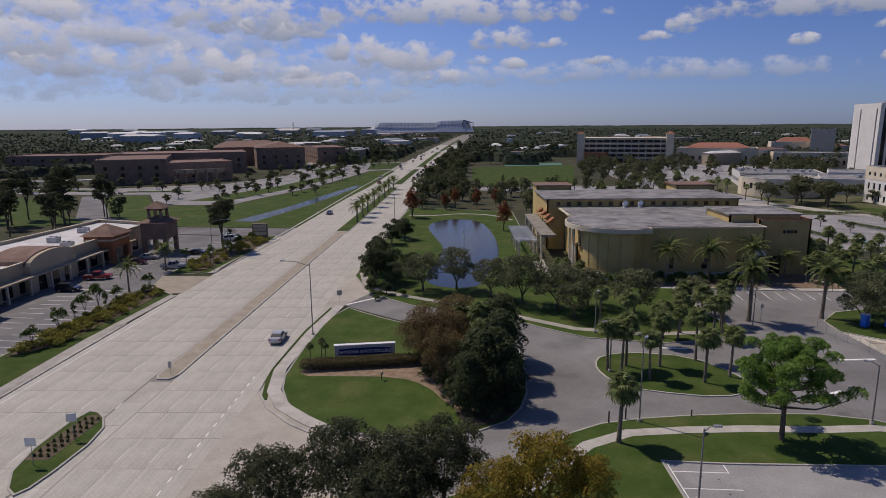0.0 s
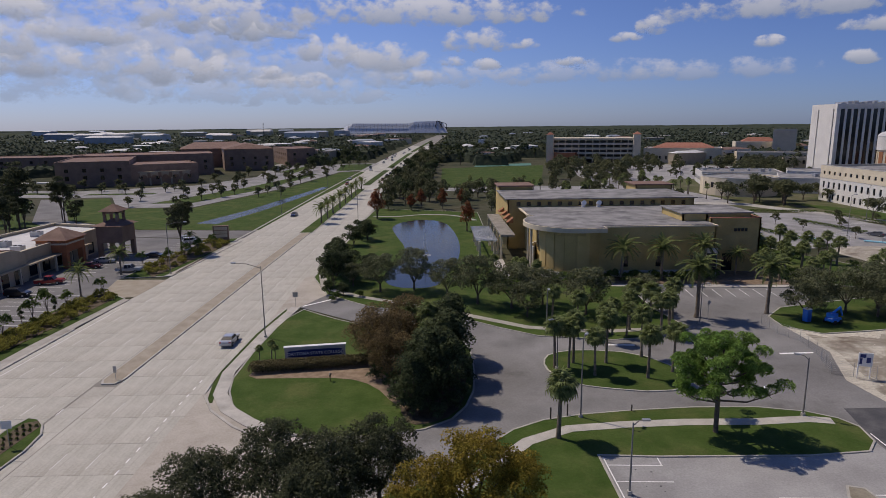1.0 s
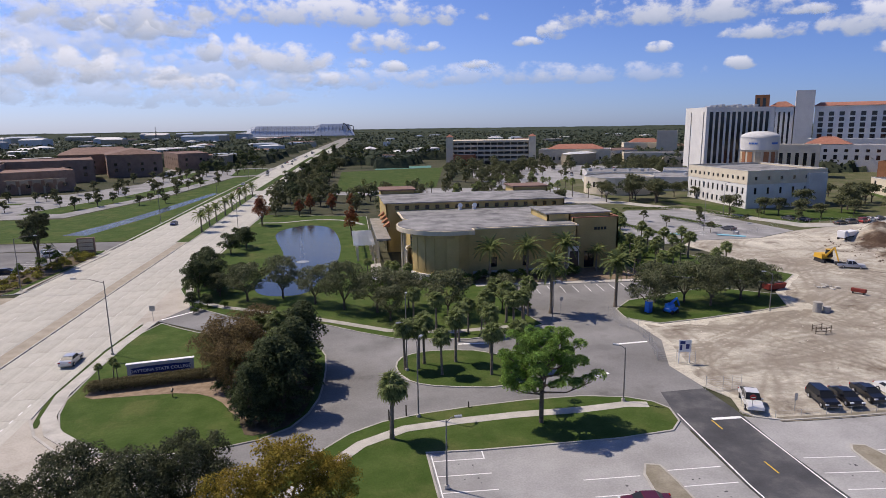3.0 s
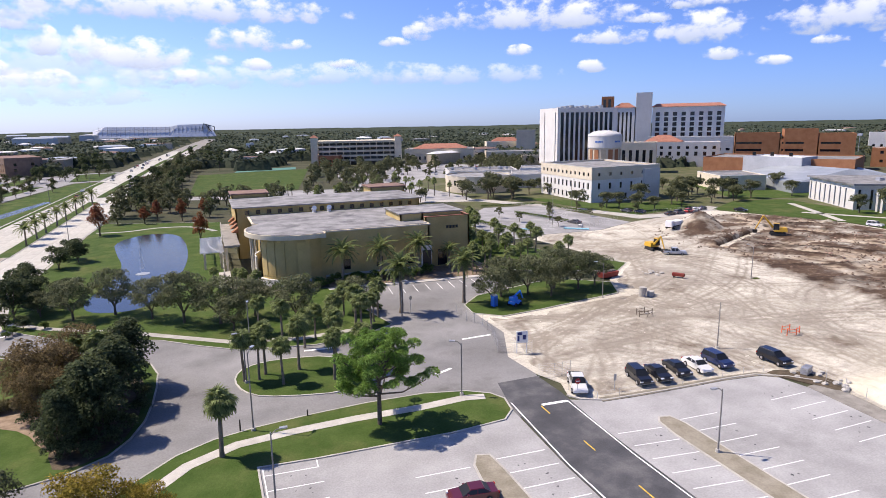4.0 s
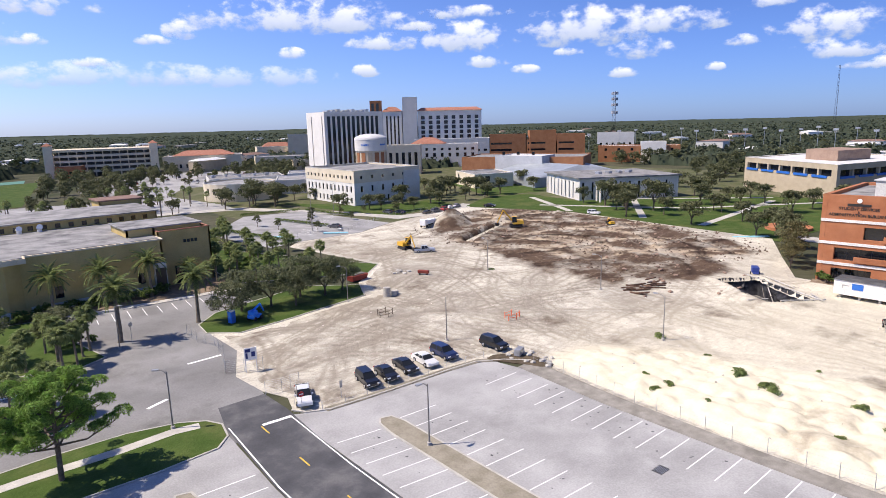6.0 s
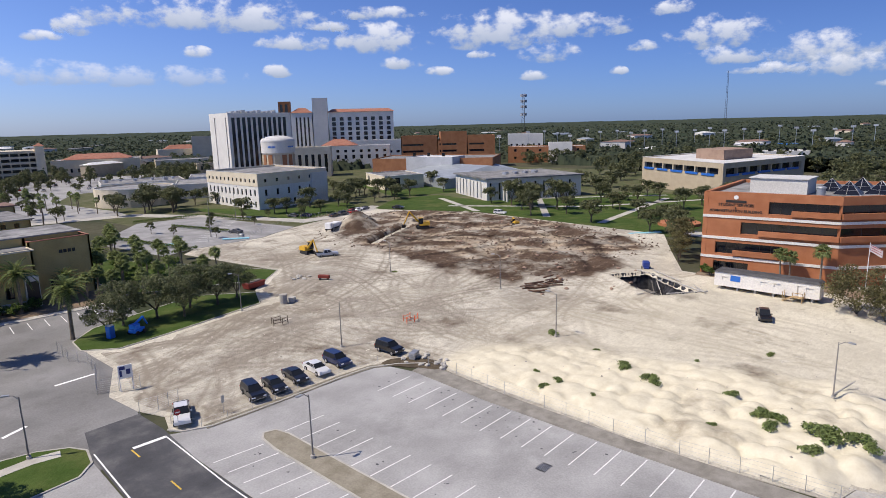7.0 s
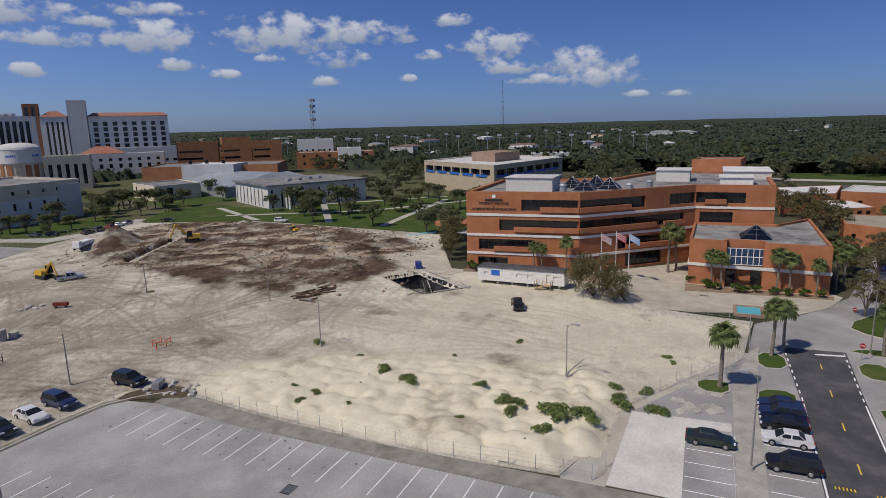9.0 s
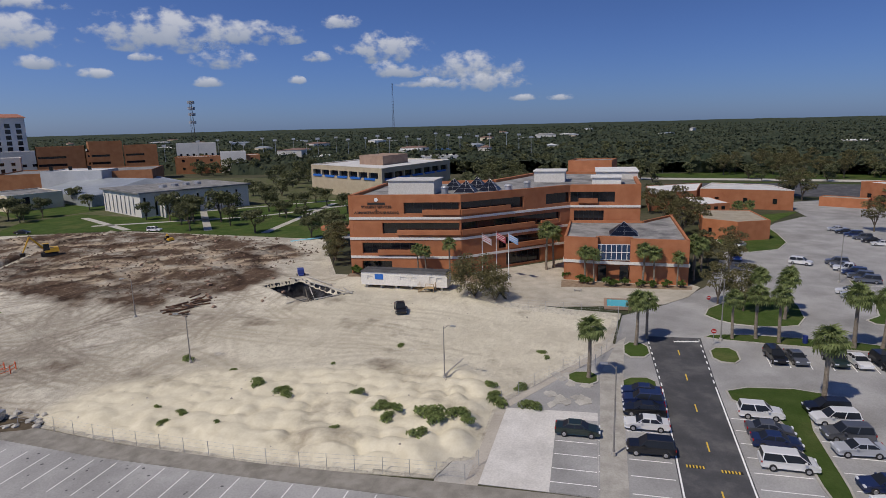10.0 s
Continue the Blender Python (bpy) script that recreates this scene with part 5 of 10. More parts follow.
def limbs(bm, h, r, z0, radius, n, seed, lean=0.0):
    g = random.Random(seed)
    fork = z0 * 0.75 + 0.3
    tube(bm, (0, 0, -0.1), (lean * 0.5, 0, fork), radius * 1.15, radius * 0.8, 8)
    for i in range(n):
        a = 6.283 * i / n + g.uniform(-0.4, 0.4)
        q = r * g.uniform(0.35, 0.65)
        top = (q * math.cos(a), q * math.sin(a), z0 + (h - z0) * g.uniform(0.35, 0.75))
        mid = (lean * 0.5 + top[0] * 0.4, top[1] * 0.4, fork + (top[2] - fork) * 0.5)
        tube(bm, (lean * 0.5, 0, fork - 0.2), mid, radius * 0.55, radius * 0.4, 6)
        tube(bm, mid, top, radius * 0.4, radius * 0.12, 5)


def tree(name, label, h, r, z0, mat, count, size, seed, k=14, trunk=0.22, squash=0.8, narrow=0.0, category="tree", droop=0.0, n_limb=5, bark=None, group="", flat=0.5, lump=(0.24, 0.42)):
    ob = thing(name, label, category, group=group)
    bm = bmesh.new()
    limbs(bm, h, r, z0, trunk, n_limb, seed)
    part("trunk", bm, bark or BARK, ob)
    part("crown", leaf_mesh("crown", lumpy(h, r, z0, k, seed, squash, narrow, lump), count, size, mat, seed, droop, flat), None, ob)
    return ob


def stand(ob, places, z=0.12, seed=1, fixed=False):
    """The thing at the first place (x, y, size), copies of it at the rest."""
    g = random.Random(seed)
    for i, (x, y, s) in enumerate(places):
        m = Matrix.LocRotScale((x, y, z), Euler((0, 0, g.uniform(0, 6.28))), (s * g.uniform(0.92, 1.08), s * g.uniform(0.92, 1.08), s * (1 if fixed else g.uniform(0.92, 1.1))))
        if i:
            c = copy_thing(ob, Matrix.LocRotScale(m.translation, m.to_quaternion(), None))
            c.scale = m.to_scale()
        else:
            ob.matrix_basis = m


def scatter(poly, count, apart_by, seed, size=(0.8, 1.2), avoid=()):
    g, out = random.Random(seed), []
    xs, ys_ = [p[0] for p in poly], [p[1] for p in poly]
    for _ in range(count * 12):
        if len(out) >= count:
            break
        x, y = g.uniform(min(xs), max(xs)), g.uniform(min(ys_), max(ys_))
        pt = np.array([x]), np.array([y])
        if edge_distance(poly, *pt)[0] < 0 or any(edge_distance(a, *pt)[0] > -2.5 for a in avoid):
            continue
        if all((x - a) ** 2 + (y - b) ** 2 > apart_by ** 2 for a, b, _ in out):
            out.append((x, y, g.uniform(*size)))
    return out


def grove(ob, name, label, places, category="trees", seed=5):
    """One joined stand of trees past counting, shaped like ob, which it replaces."""
    g = np.random.RandomState(seed)
    vs, fs, mats, k = [], [], [], 0
    for slot, child in enumerate(ob.children):
        v = np.array([x.co for x in child.data.vertices])
        f = [list(x.vertices) for x in child.data.polygons]
        for x, y, s in places:
            a = g.uniform(0, 6.28)
            turn = np.array([[math.cos(a), -math.sin(a), 0], [math.sin(a), math.cos(a), 0], [0, 0, 1]])
            vs.append((v * s * g.uniform(0.85, 1.15, 3)) @ turn.T + (x, y, 0))
            fs += [[i + k for i in face] for face in f]
            mats += [slot] * len(f)
            k += len(v)
    m = bpy.data.meshes.new(name)
    m.from_pydata(np.concatenate(vs).tolist(), [], fs)
    for child in ob.children:
        m.materials.append(child.data.materials[0])
    m.polygons.foreach_set("material_index", mats)
    for child in list(ob.children):
        bpy.data.objects.remove(child)
    bpy.data.objects.remove(ob)
    return tagged(part(name, m, None), label, category, kind="stuff")


# fan palms and date palms
def fan_leaf():
    bm = bmesh.new()
    tube(bm, (0, 0, 0), (0.75, 0, 0.32), 0.028, 0.02, 4, False)
    hub = Vector((0.75, 0, 0.32))
    for i in range(13):
        a = radians(-100 + 200 * i / 12)
        d = Vector((math.cos(a), math.sin(a), 0.12 - 0.1 * abs(math.sin(a))))
        side = Vector((-math.sin(a), math.cos(a), 0)) * 0.1
        L = 1.1 - 0.2 * abs(math.sin(a))
        mid, tip = hub + d * L * 0.6, hub + d * L + Vector((0, 0, -0.42))
        v = [bm.verts.new(c) for c in (hub, mid - side, mid + side + Vector((0, 0, 0.05)), tip)]
        bm.faces.new((v[0], v[1], v[2]))
        bm.faces.new((v[1], v[3], v[2]))
    return finish(bm, "frond", FROND)


def feather_leaf(L=3.2):
    bm = bmesh.new()
    pts = []
    for i in range(12):
        t = i / 11
        pts.append(Vector((L * t * (1 - 0.12 * t), 0, L * (0.42 * t - 0.78 * t * t))))
    for a, b in zip(pts, pts[1:]):
        tube(bm, a, b, 0.035, 0.03, 3, False)
    for i in range(1, 12):
        p = pts[i]
        w = 0.62 * math.sin(math.pi * (0.15 + 0.8 * i / 12))
        for s in (-1, 1):
            for q in (0, 0.33, 0.67):
                o = p.lerp(pts[i - 1], q)
                v = [bm.verts.new(c) for c in (o, o + Vector((0.12, 0, 0.02)), o + Vector((0.34, s * w, -0.12)))]
                bm.faces.new(v)
    return finish(bm, "frond", FROND)


FAN, FEATHER = fan_leaf(), feather_leaf()


def palm_turns(n, low, high, seed):
    g = random.Random(seed)
    for i in range(n):
        t = (i + 0.5) / n
        yield Euler((0, -radians(high + (low - high) * t ** 0.8) + g.uniform(-0.12, 0.12), i * 2.399 + g.uniform(-0.2, 0.2))), g.uniform(0.85, 1.12)


def palm(name, label, h, leaf, n, low, high, trunk, loose, seed, category="palm tree", skirt=True):
    """A palm; loose: each frond a part of its own."""
    ob = thing(name, label, category)
    bm = bmesh.new()
    g = random.Random(seed)
    x = y = 0.0
    prev = Vector((0, 0, -0.1))
    for i in range(8):
        t = (i + 1) / 8
        nxt = Vector((0.12 * math.sin(seed + t * 2), 0.1 * math.sin(seed * 2 + t), h * t))
        tube(bm, prev, nxt, trunk * (1.25 - 0.35 * t + 0.25 * (i == 0)), trunk * (1.12 - 0.3 * t), 9, i == 7)
        prev = nxt
    tube(bm, prev, prev + Vector((0, 0, 0.5)), trunk * 1.5, trunk * 0.6, 8)
    part("trunk", bm, PALM_BARK, ob)
    top = prev + Vector((0, 0, 0.3))
    if loose:
        for e, s in palm_turns(n, low, high, seed):
            f = new("frond", leaf)
            f.parent = ob
            f.matrix_basis = Matrix.LocRotScale(top, e, (s, s, s))
    else:
        vs, fs = [], []
        lv = np.array([v.co for v in leaf.vertices])
        for e, s in palm_turns(n, low, high, seed):
            k = len(vs)
            vs += (lv * s @ np.array(e.to_matrix()).T + np.array(top)).tolist()
            fs += [[k + i for i in p.vertices] for p in leaf.polygons]
        m = bpy.data.meshes.new("crown")
        m.from_pydata(vs, [], fs)
        m.materials.append(FROND)
        part("crown", m, None, ob)
    return ob


near_fan = palm("fan_palm", "cabbage palm with round fan-leaf crown on the island", 5.6, FAN, 30, -58, 80, 0.17, True, 3)
stand(near_fan, [(20.7, 79.8, 1.0), (23.6, 81.3, 1.05), (22.6, 79.6, 0.95), (25.5, 76.8, 0.9), (28.2, 81.1, 1.08), (32.2, 75.6, 1.0), (33.9, 83.2, 1.05), (36.2, 77.5, 0.95)], fixed=True)
lone = palm("fan_palm", "lone cabbage palm beside the footpath", 5.0, FAN, 34, -62, 80, 0.19, True, 5)
stand(lone, [(17.2, 60.3, 1.12)], fixed=True)
bed_fan = palm("fan_palm", "cabbage palm in the planting along the drive", 5.0, FAN, 30, -55, 78, 0.17, False, 8)
stand(bed_fan, [(27.5, 95.6, 1.0), (30.3, 89.8, 0.95), (32.6, 93.0, 0.9), (40.1, 97.5, 1.1), (45.0, 100.3, 1.1), (40.0, 92.0, 1.05), (42.0, 94.0, 1.0), (36.0, 95.0, 1.0), (24.2, 99.6, 1.0), (39.5, 104, 0.95), (34.5, 92.0, 0.85), (43.6, 98.0, 0.9)], fixed=True)
clump_fan = palm("fan_palm", "cabbage palm growing out of the dense shrubbery", 5.6, FAN, 24, -45, 80, 0.16, False, 12)
stand(clump_fan, [(3.2, 79.0, 1.0), (4.2, 77.0, 1.05), (3.4, 82.5, 1.2), (-19.2, 84.3, 0.42), (-20.4, 82.6, 0.4), (-18.4, 83.4, 0.36), (5.6, 74.0, 0.8), (1.0, 84.0, 1.1)], fixed=True)
tall_date = palm("date_palm", "tall date palm with arching feather fronds and a bare trunk", 7.6, FEATHER, 44, -42, 82, 0.27, True, 2)
stand(tall_date, [(49.6, 101.4, 1.12), (62.7, 102.8, 1.05)], fixed=True)
wall_date = palm("date_palm", "date palm standing against the ochre auditorium wall", 5.6, FEATHER, 36, -35, 80, 0.24, False, 4)
stand(wall_date, [(44.6, 127.0, 1.2), (53.0, 127.0, 1.2), (61.8, 127.2, 1.25), (70.8, 130.5, 0.8), (84, 150, 0.9)], fixed=True)
bed_palm = palm("fan_palm", "cabbage palm in the auditorium's garden bed", 4.4, FAN, 24, -50, 78, 0.17, False, 21)
stand(bed_palm, [(100.1, 186, 1.1), (95.3, 170.8, 1.2), (97, 178, 1.2), (85.5, 144, 1.0), (95.7, 157.6, 1.1), (98.1, 149.7, 1.0), (103.9, 150.8, 1.0), (81.7, 130.6, 1.0), (86.9, 133.4, 1.1), (95.4, 141, 1.0), (90, 138, 1.0), (84, 136, 1.1), (88, 127, 0.9), (82.5, 122.5, 0.9), (92, 131, 0.9), (26.2, 126.5, 0.8), (23.8, 129, 0.8), (22.5, 132.5, 0.7), (18, 136, 0.7), (36, 124.6, 0.6), (73.5, 127.5, 0.9), (76.5, 129.5, 1.0), (78, 126, 0.9), (80, 140, 1.2), (81, 148, 1.2), (92, 147, 1.1), (99, 139, 1.1), (88, 160, 1.2), (92, 164, 1.1), (86, 168, 1.1), (102, 128, 1.0), (97, 124, 0.9), (79.5, 156, 1.2)], fixed=True)
annex_palm = palm("fan_palm", "cabbage palm before the red brick annex", 5.6, FAN, 24, -50, 78, 0.17, False, 31)
stand(annex_palm, [(166.3, -13.2, 1.05), (165.6, -15, 1.0), (165.4, -24.6, 1.2), (165.2, -26.6, 1.1), (165, -31, 1.0), (171.5, -35, 1.1), (179.9, -36, 1.1), (176.5, -4.6, 1.5), (178.5, -6, 1.35), (166.6, 22.6, 1.0), (166.4, 20.8, 0.95), (166.9, 15.5, 1.2), (176, -37, 1.1), (241, -57, 1.1), (242, -60.5, 1.1)], fixed=True)
lot_palm = palm("fan_palm", "sturdy cabbage palm on a parking lot island", 5.4, FAN, 32, -55, 80, 0.2, True, 41)
stand(lot_palm, [(116.6, -14.6, 1.15), (130.0, -21.2, 1.15), (133.3, -23.0, 1.0), (114.2, -41.2, 1.3), (135.2, -35.4, 1.05), (135.9, -38.8, 1.15), (134.4, -41.6, 1.2), (134.0, -51.2, 1.3), (134.4, -55.0, 1.25), (146.5, -45.5, 1.15), (149.5, -42.0, 1.1), (151, -47, 1.1)], fixed=True)
median_date = palm("date_palm", "young date palm in the boulevard median", 4.8, FEATHER, 28, -30, 80, 0.24, False, 6)
stand(median_date, [(cx(y) + 1.2, y, 1.0) for y in (213, 225, 237, 253, 268, 287, 301, 323)], fixed=True)
plaza_palm = palm("date_palm", "slender palm in the shopping plaza's kerb bed", 5.4, FEATHER, 24, -30, 80, 0.18, False, 7)
stand(plaza_palm, [(-67.2, 139.5, 0.9), (-66.2, 121, 0.9), (-63.5, 172, 0.6)], fixed=True)

# broad trees near the camera
oak = tree("oak_tree", "dark live oak with a broad dense crown beside the drive", 8.2, 5.2, 1.9, GREY_OAK, 4800, 0.28, 3, 70, flat=0.35, lump=(0.12, 0.24))
stand(oak, [(-6.4, 121.0, 0.98), (0.4, 121.6, 1.0), (7.0, 116.0, 0.95), (12.5, 111, 1.1), (18.5, 108, 1.1), (31.0, 103.6, 1.05), (41.5, 105, 0.85), (71.0, 103.4, 1.0), (76.5, 102.5, 1.05), (83.7, 104.5, 1.1), (88, 102, 1.0), (92.8, 103.2, 0.85), (24.5, 110, 0.85), (-12.5, 126, 0.6), (20.5, 102.6, 0.8), (67.0, 98.6, 0.85), (80.2, 99.6, 0.9)])
roadside = tree("oak_tree", "round-headed oak leaning over the roadside kerb", 6.0, 3.4, 0.8, HOLLY, 3000, 0.33, 5, 16, 0.16)
stand(roadside, [(-17.2, 134.5, 1.25), (-16.6, 126, 1.2), (-17.6, 143, 1.15), (-13.6, 129.5, 1.05), (-17.6, 171, 1.0), (-14.5, 178, 1.0), (-17.2, 183, 0.9), (-16.5, 119.5, 0.5), (-13.5, 118.5, 0.45), (-10, 133, 0.9)])
rust = tree("cypress_tree", "bald cypress in rusty autumn leaf beside the pond", 9.2, 2.9, 1.4, RUST, 3600, 0.28, 7, 18, 0.2, 1.2, 0.55)
stand(rust, [(-15.2, 222, 1.25), (15.5, 193, 1.0), (0.4, 249, 0.9), (9.0, 246, 0.9), (-3.5, 243, 0.8), (17, 252, 0.85)])
clump = tree("magnolia_tree", "dense dark evergreen crowding the entrance lawn", 9.4, 4.2, 0.5, HOLLY, 6500, 0.33, 11, 40, 0.25, 1.0, 0.25)
stand(clump, [(5.4, 76.5, 1.0), (4.8, 69.5, 0.92), (6.2, 83.5, 1.0), (1.6, 67.4, 0.72), (2.6, 72.5, 0.9)])
brown = tree("maple_tree", "maple with thin brown autumn leaves on the entrance lawn", 8.8, 5.0, 0.6, BROWN_LEAF, 9500, 0.19, 13, 90, 0.2, 1.1, flat=0.3, lump=(0.1, 0.22))
stand(brown, [(-2.8, 80.0, 1.16), (0.2, 85.5, 1.0), (-1.4, 74.6, 0.95), (-5.0, 83.4, 0.72)])
front_oak = tree("oak_tree", "dark oak top seen from above at the campus entrance", 8.6, 4.8, 1.6, SHADE_OAK, 14000, 0.18, 17, 120, 0.24, 1.3, flat=0.25, lump=(0.09, 0.2))
stand(front_oak, [(-15.2, 45.6, 0.88), (-9.6, 47.4, 0.98), (-4.6, 46.2, 1.0), (-1.0, 48.6, 0.95), (-18.5, 42.5, 0.7), (-6.2, 42.5, 0.9)])
yellow = tree("chestnut_tree", "tree with yellowing olive leaves at the campus entrance", 8.8, 5.0, 2.0, OLIVE, 11000, 0.19, 19, 90, 0.24, 1.1, flat=0.3, lump=(0.1, 0.22))
stand(yellow, [(7.2, 45.6, 0.98), (3.2, 43.2, 0.8), (11.0, 46.4, 0.7)])


def pine_tree():
    ob = thing("pine_tree", "open slash pine with bright green needle tufts beside the footpath", "tree")
    bm = bmesh.new()
    g = random.Random(2)
    tube(bm, (0, 0, -0.1), (0.25, 0.1, 3.4), 0.22, 0.18, 9)
    tube(bm, (0.25, 0.1, 3.4), (-0.2, -0.2, 8.2), 0.18, 0.08, 8)
    lumps_ = []
    for i in range(25):
        a, t = i * 2.4 + g.uniform(-0.3, 0.3), i / 24
        z = 3.9 + 4.6 * t
        q = (4.5 - 2.5 * t) * g.uniform(0.75, 1.04)
        z0 = max(2.8, z - 1.2)
        mid = Vector((q * 0.5 * math.cos(a), q * 0.5 * math.sin(a), z0 + 0.35))
        tip = Vector((q * math.cos(a), q * math.sin(a), z + g.uniform(0.0, 0.7)))
        tube(bm, (0.1, 0, z0), mid, 0.1, 0.07, 5)
        tube(bm, mid, tip, 0.07, 0.03, 5)
        for k in range(4):
            f = mid.lerp(tip, 0.3 + 0.27 * k) + Vector((g.uniform(-0.55, 0.55), g.uniform(-0.55, 0.55), g.uniform(0.05, 0.45)))
            tube(bm, mid.lerp(tip, 0.15 + 0.25 * k), f, 0.035, 0.02, 4, False)
            lumps_.append((tuple(f), g.uniform(0.45, 0.78), 0.75))
    lumps_ += [((0, 0, 8.9), 0.8, 0.7), ((0.8, -0.6, 8.4), 0.7, 0.7), ((-0.7, 0.4, 8.5), 0.7, 0.7)]
    part("trunk", bm, BARK, ob)
    part("crown", leaf_mesh("crown", lumps_, 19000, 0.34, PINE, 5, 0, 0.3, 0.11), None, ob)
    return ob


stand(pine_tree(), [(34.4, 60.8, 1.22)])

# hedges, shrubs and bedding
shrub = tree("shrub", "rounded clipped green shrub", 1.2, 0.9, 0.05, SHRUB, 480, 0.2, 23, 8, 0.05, category="shrub")
stand(shrub, [(168.6, -9.5, 1.6), (165.6, -12.6, 1.5), (164.4, -14, 1.3), (164.0, -17.4, 1.5), (163.6, -19.2, 1.3), (164.6, -21, 1.3), (163.6, -24.2, 1.4), (164, -26.4, 1.3), (164.4, -29.2, 1.4), (164.6, -31.6, 1.3), (167.0, 37.8, 1.6), (165.6, 36, 1.5), (164.6, 33.6, 1.4), (-10.2, 117.5, 1.2), (-15.2, 114.5, 1.0), (-14.6, 116, 1.2), (20.4, 124, 1.6), (19.2, 127, 1.5), (21.6, 121.5, 2.0), (19.0, 120.5, 1.8), (46.2, 104.5, 1.2), (44.4, 105.2, 1.2), (42.8, 105.6, 1.2)])
wall_shrub = tree("shrub", "tall loose shrub below the auditorium wall", 2.0, 1.5, 0.0, SHRUB, 520, 0.26, 26, 16, 0.05, category="shrub")
stand(wall_shrub, [(41.5 + 1.75 * k, 127.6 + 0.9 * math.sin(k * 2.1), 0.8 + 0.35 * abs(math.sin(k * 1.3))) for k in range(14)] + [(30.0 + 2.2 * k, 126.6 - 0.25 * k, 0.9 + 0.3 * abs(math.sin(k))) for k in range(5)] + [(80, 127, 1.2), (83, 129, 1.0), (86, 125, 1.1), (85, 139, 1.2), (89, 142, 1.0), (92, 136, 1.1), (88, 148, 1.2), (94, 147, 1.0), (90, 155, 1.2), (96, 152, 1.0), (99, 144, 1.1), (101, 136, 1.0), (97, 129, 1.1), (93, 124, 1.0)])
hedge = thing("hedge", "low clipped dark green hedge before the college sign", "hedge")
part("foliage", leaf_mesh("hedge", [((-20.6 + i * 0.62, 80.2 + 0.09 * i + dy, 0.62), 0.8, 0.9) for i in range(27) for dy in (-0.7, 0.5)], 15000, 0.2, DRY_HEDGE, 3), None, hedge)
hedge.location = (0, 0, 0.1)
gold = tree("shrub", "low yellow-green bedding shrub in the plaza bed", 1.1, 1.15, 0.0, GOLDEN, 340, 0.2, 29, 7, 0.04, category="shrub")
bed1 = [(-65.6, 84), (-60.6, 90), (-58.4, 118.5), (-62.5, 123.5), (-65, 110)]
bed2 = [(-64.6, 145), (-58.6, 136), (-53.6, 176), (-60.5, 182)]
stand(gold, scatter(bed1, 62, 1.1, 3, (0.8, 1.4)) + scatter(bed2, 44, 1.3, 4, (0.8, 1.4)))
sapling = tree("young_tree", "thin young tree in the plaza bed", 3.8, 1.5, 0.8, SHRUB, 700, 0.22, 33, 9, 0.06)
stand(sapling, [(-64.2, 88.6, 1.0), (-64.6, 95.4, 1.1), (-65.5, 104.5, 1.2), (-64.8, 107.6, 1.35), (-64.5, 113, 1.0), (-62.4, 122, 1.0), (-60.4, 149, 1.2), (-59, 156, 1.2), (-58.2, 163, 1.3), (-56.6, 171, 1.1), (-66, 148, 1.0)])
cone = tree("conifer", "small dark conical conifer in the plaza bed", 3.0, 0.8, 0.1, HOLLY, 700, 0.16, 35, 10, 0.06, 1.3, 0.7)
stand(cone, [(-67.6, 104.6, 0.9), (-65.0, 110.2, 1.0)])
under = tree("shrub", "dark untrimmed shrub at the foot of the dense trees", 1.8, 1.5, 0.0, HOLLY, 900, 0.22, 24, 10, 0.05, category="shrub")
stand(under, [(-0.6, 70.6, 1.0), (-1.4, 73.4, 1.1), (0.6, 67.6, 1.0), (2.0, 65.8, 1.1), (4.2, 65.6, 1.0), (6.4, 67.6, 1.1), (7.4, 71.0, 1.0), (8.0, 75.0, 1.0), (8.2, 79.5, 1.1), (7.6, 84, 1.0), (-3.4, 76.6, 0.9), (3.4, 68.4, 1.3), (5.6, 71.5, 1.2)])
tall = tree("pine_tree", "tall spindly pine with a ragged crown", 18, 4.6, 5.6, SHADE_OAK, 4200, 0.42, 37, 30, 0.24, lump=(0.16, 0.34))
stand(tall, [(-62.8, 164, 0.95), (-66, 172, 0.75), (-133, 207, 1.35), (-155, 221, 1.1), (-152, 208, 1.15), (-125, 190, 0.8), (-141, 214, 1.0), (-165, 212, 1.05), (-147, 199, 0.9), (-128, 202, 0.8), (-172, 224, 1.0), (-160, 200, 0.8), (-118, 178, 0.9), (-122, 214, 1.0), (-137, 186, 0.85), (-108, 196, 0.7), (-146, 226, 1.1), (-180, 208, 1.0), (-131, 228, 0.9)])
weed = tree("weed_patch", "patch of green weeds on the dumped sand", 0.5, 1.25, 0.0, WEED, 700, 0.2, 43, 15, 0.02, category="weeds")
weed_at = [(104.7, 26.2, 1.4), (103.8, 22.3, 1.2), (102.8, 21.3, 1.1), (104.5, 12.6, 1.0), (96.3, 31.2, 0.9), (93.6, 31.6, 0.8), (97, 35, 0.6), (101.4, 8.6, 1.3), (101.0, 6.9, 1.3), (99.0, 7.0, 1.2), (100.6, 2.6, 1.9), (99.2, 1.6, 1.7), (100.6, -0.6, 1.5), (100.1, -1.8, 1.2), (95.5, 2.5, 1.2), (106.8, -4.2, 1.6), (108.6, -3.4, 1.1), (110.4, -2.7, 1.0), (111.6, -6.4, 1.2), (106.6, -8.1, 1.5), (123.6, 13.2, 0.8), (123.5, -7.9, 0.8), (122, -8.8, 0.7), (110, 33, 0.6), (114, 20, 0.6), (96, 12, 0.6), (94, 25, 0.5), (126.8, 93, 0.7), (112.4, 42, 1.2)]


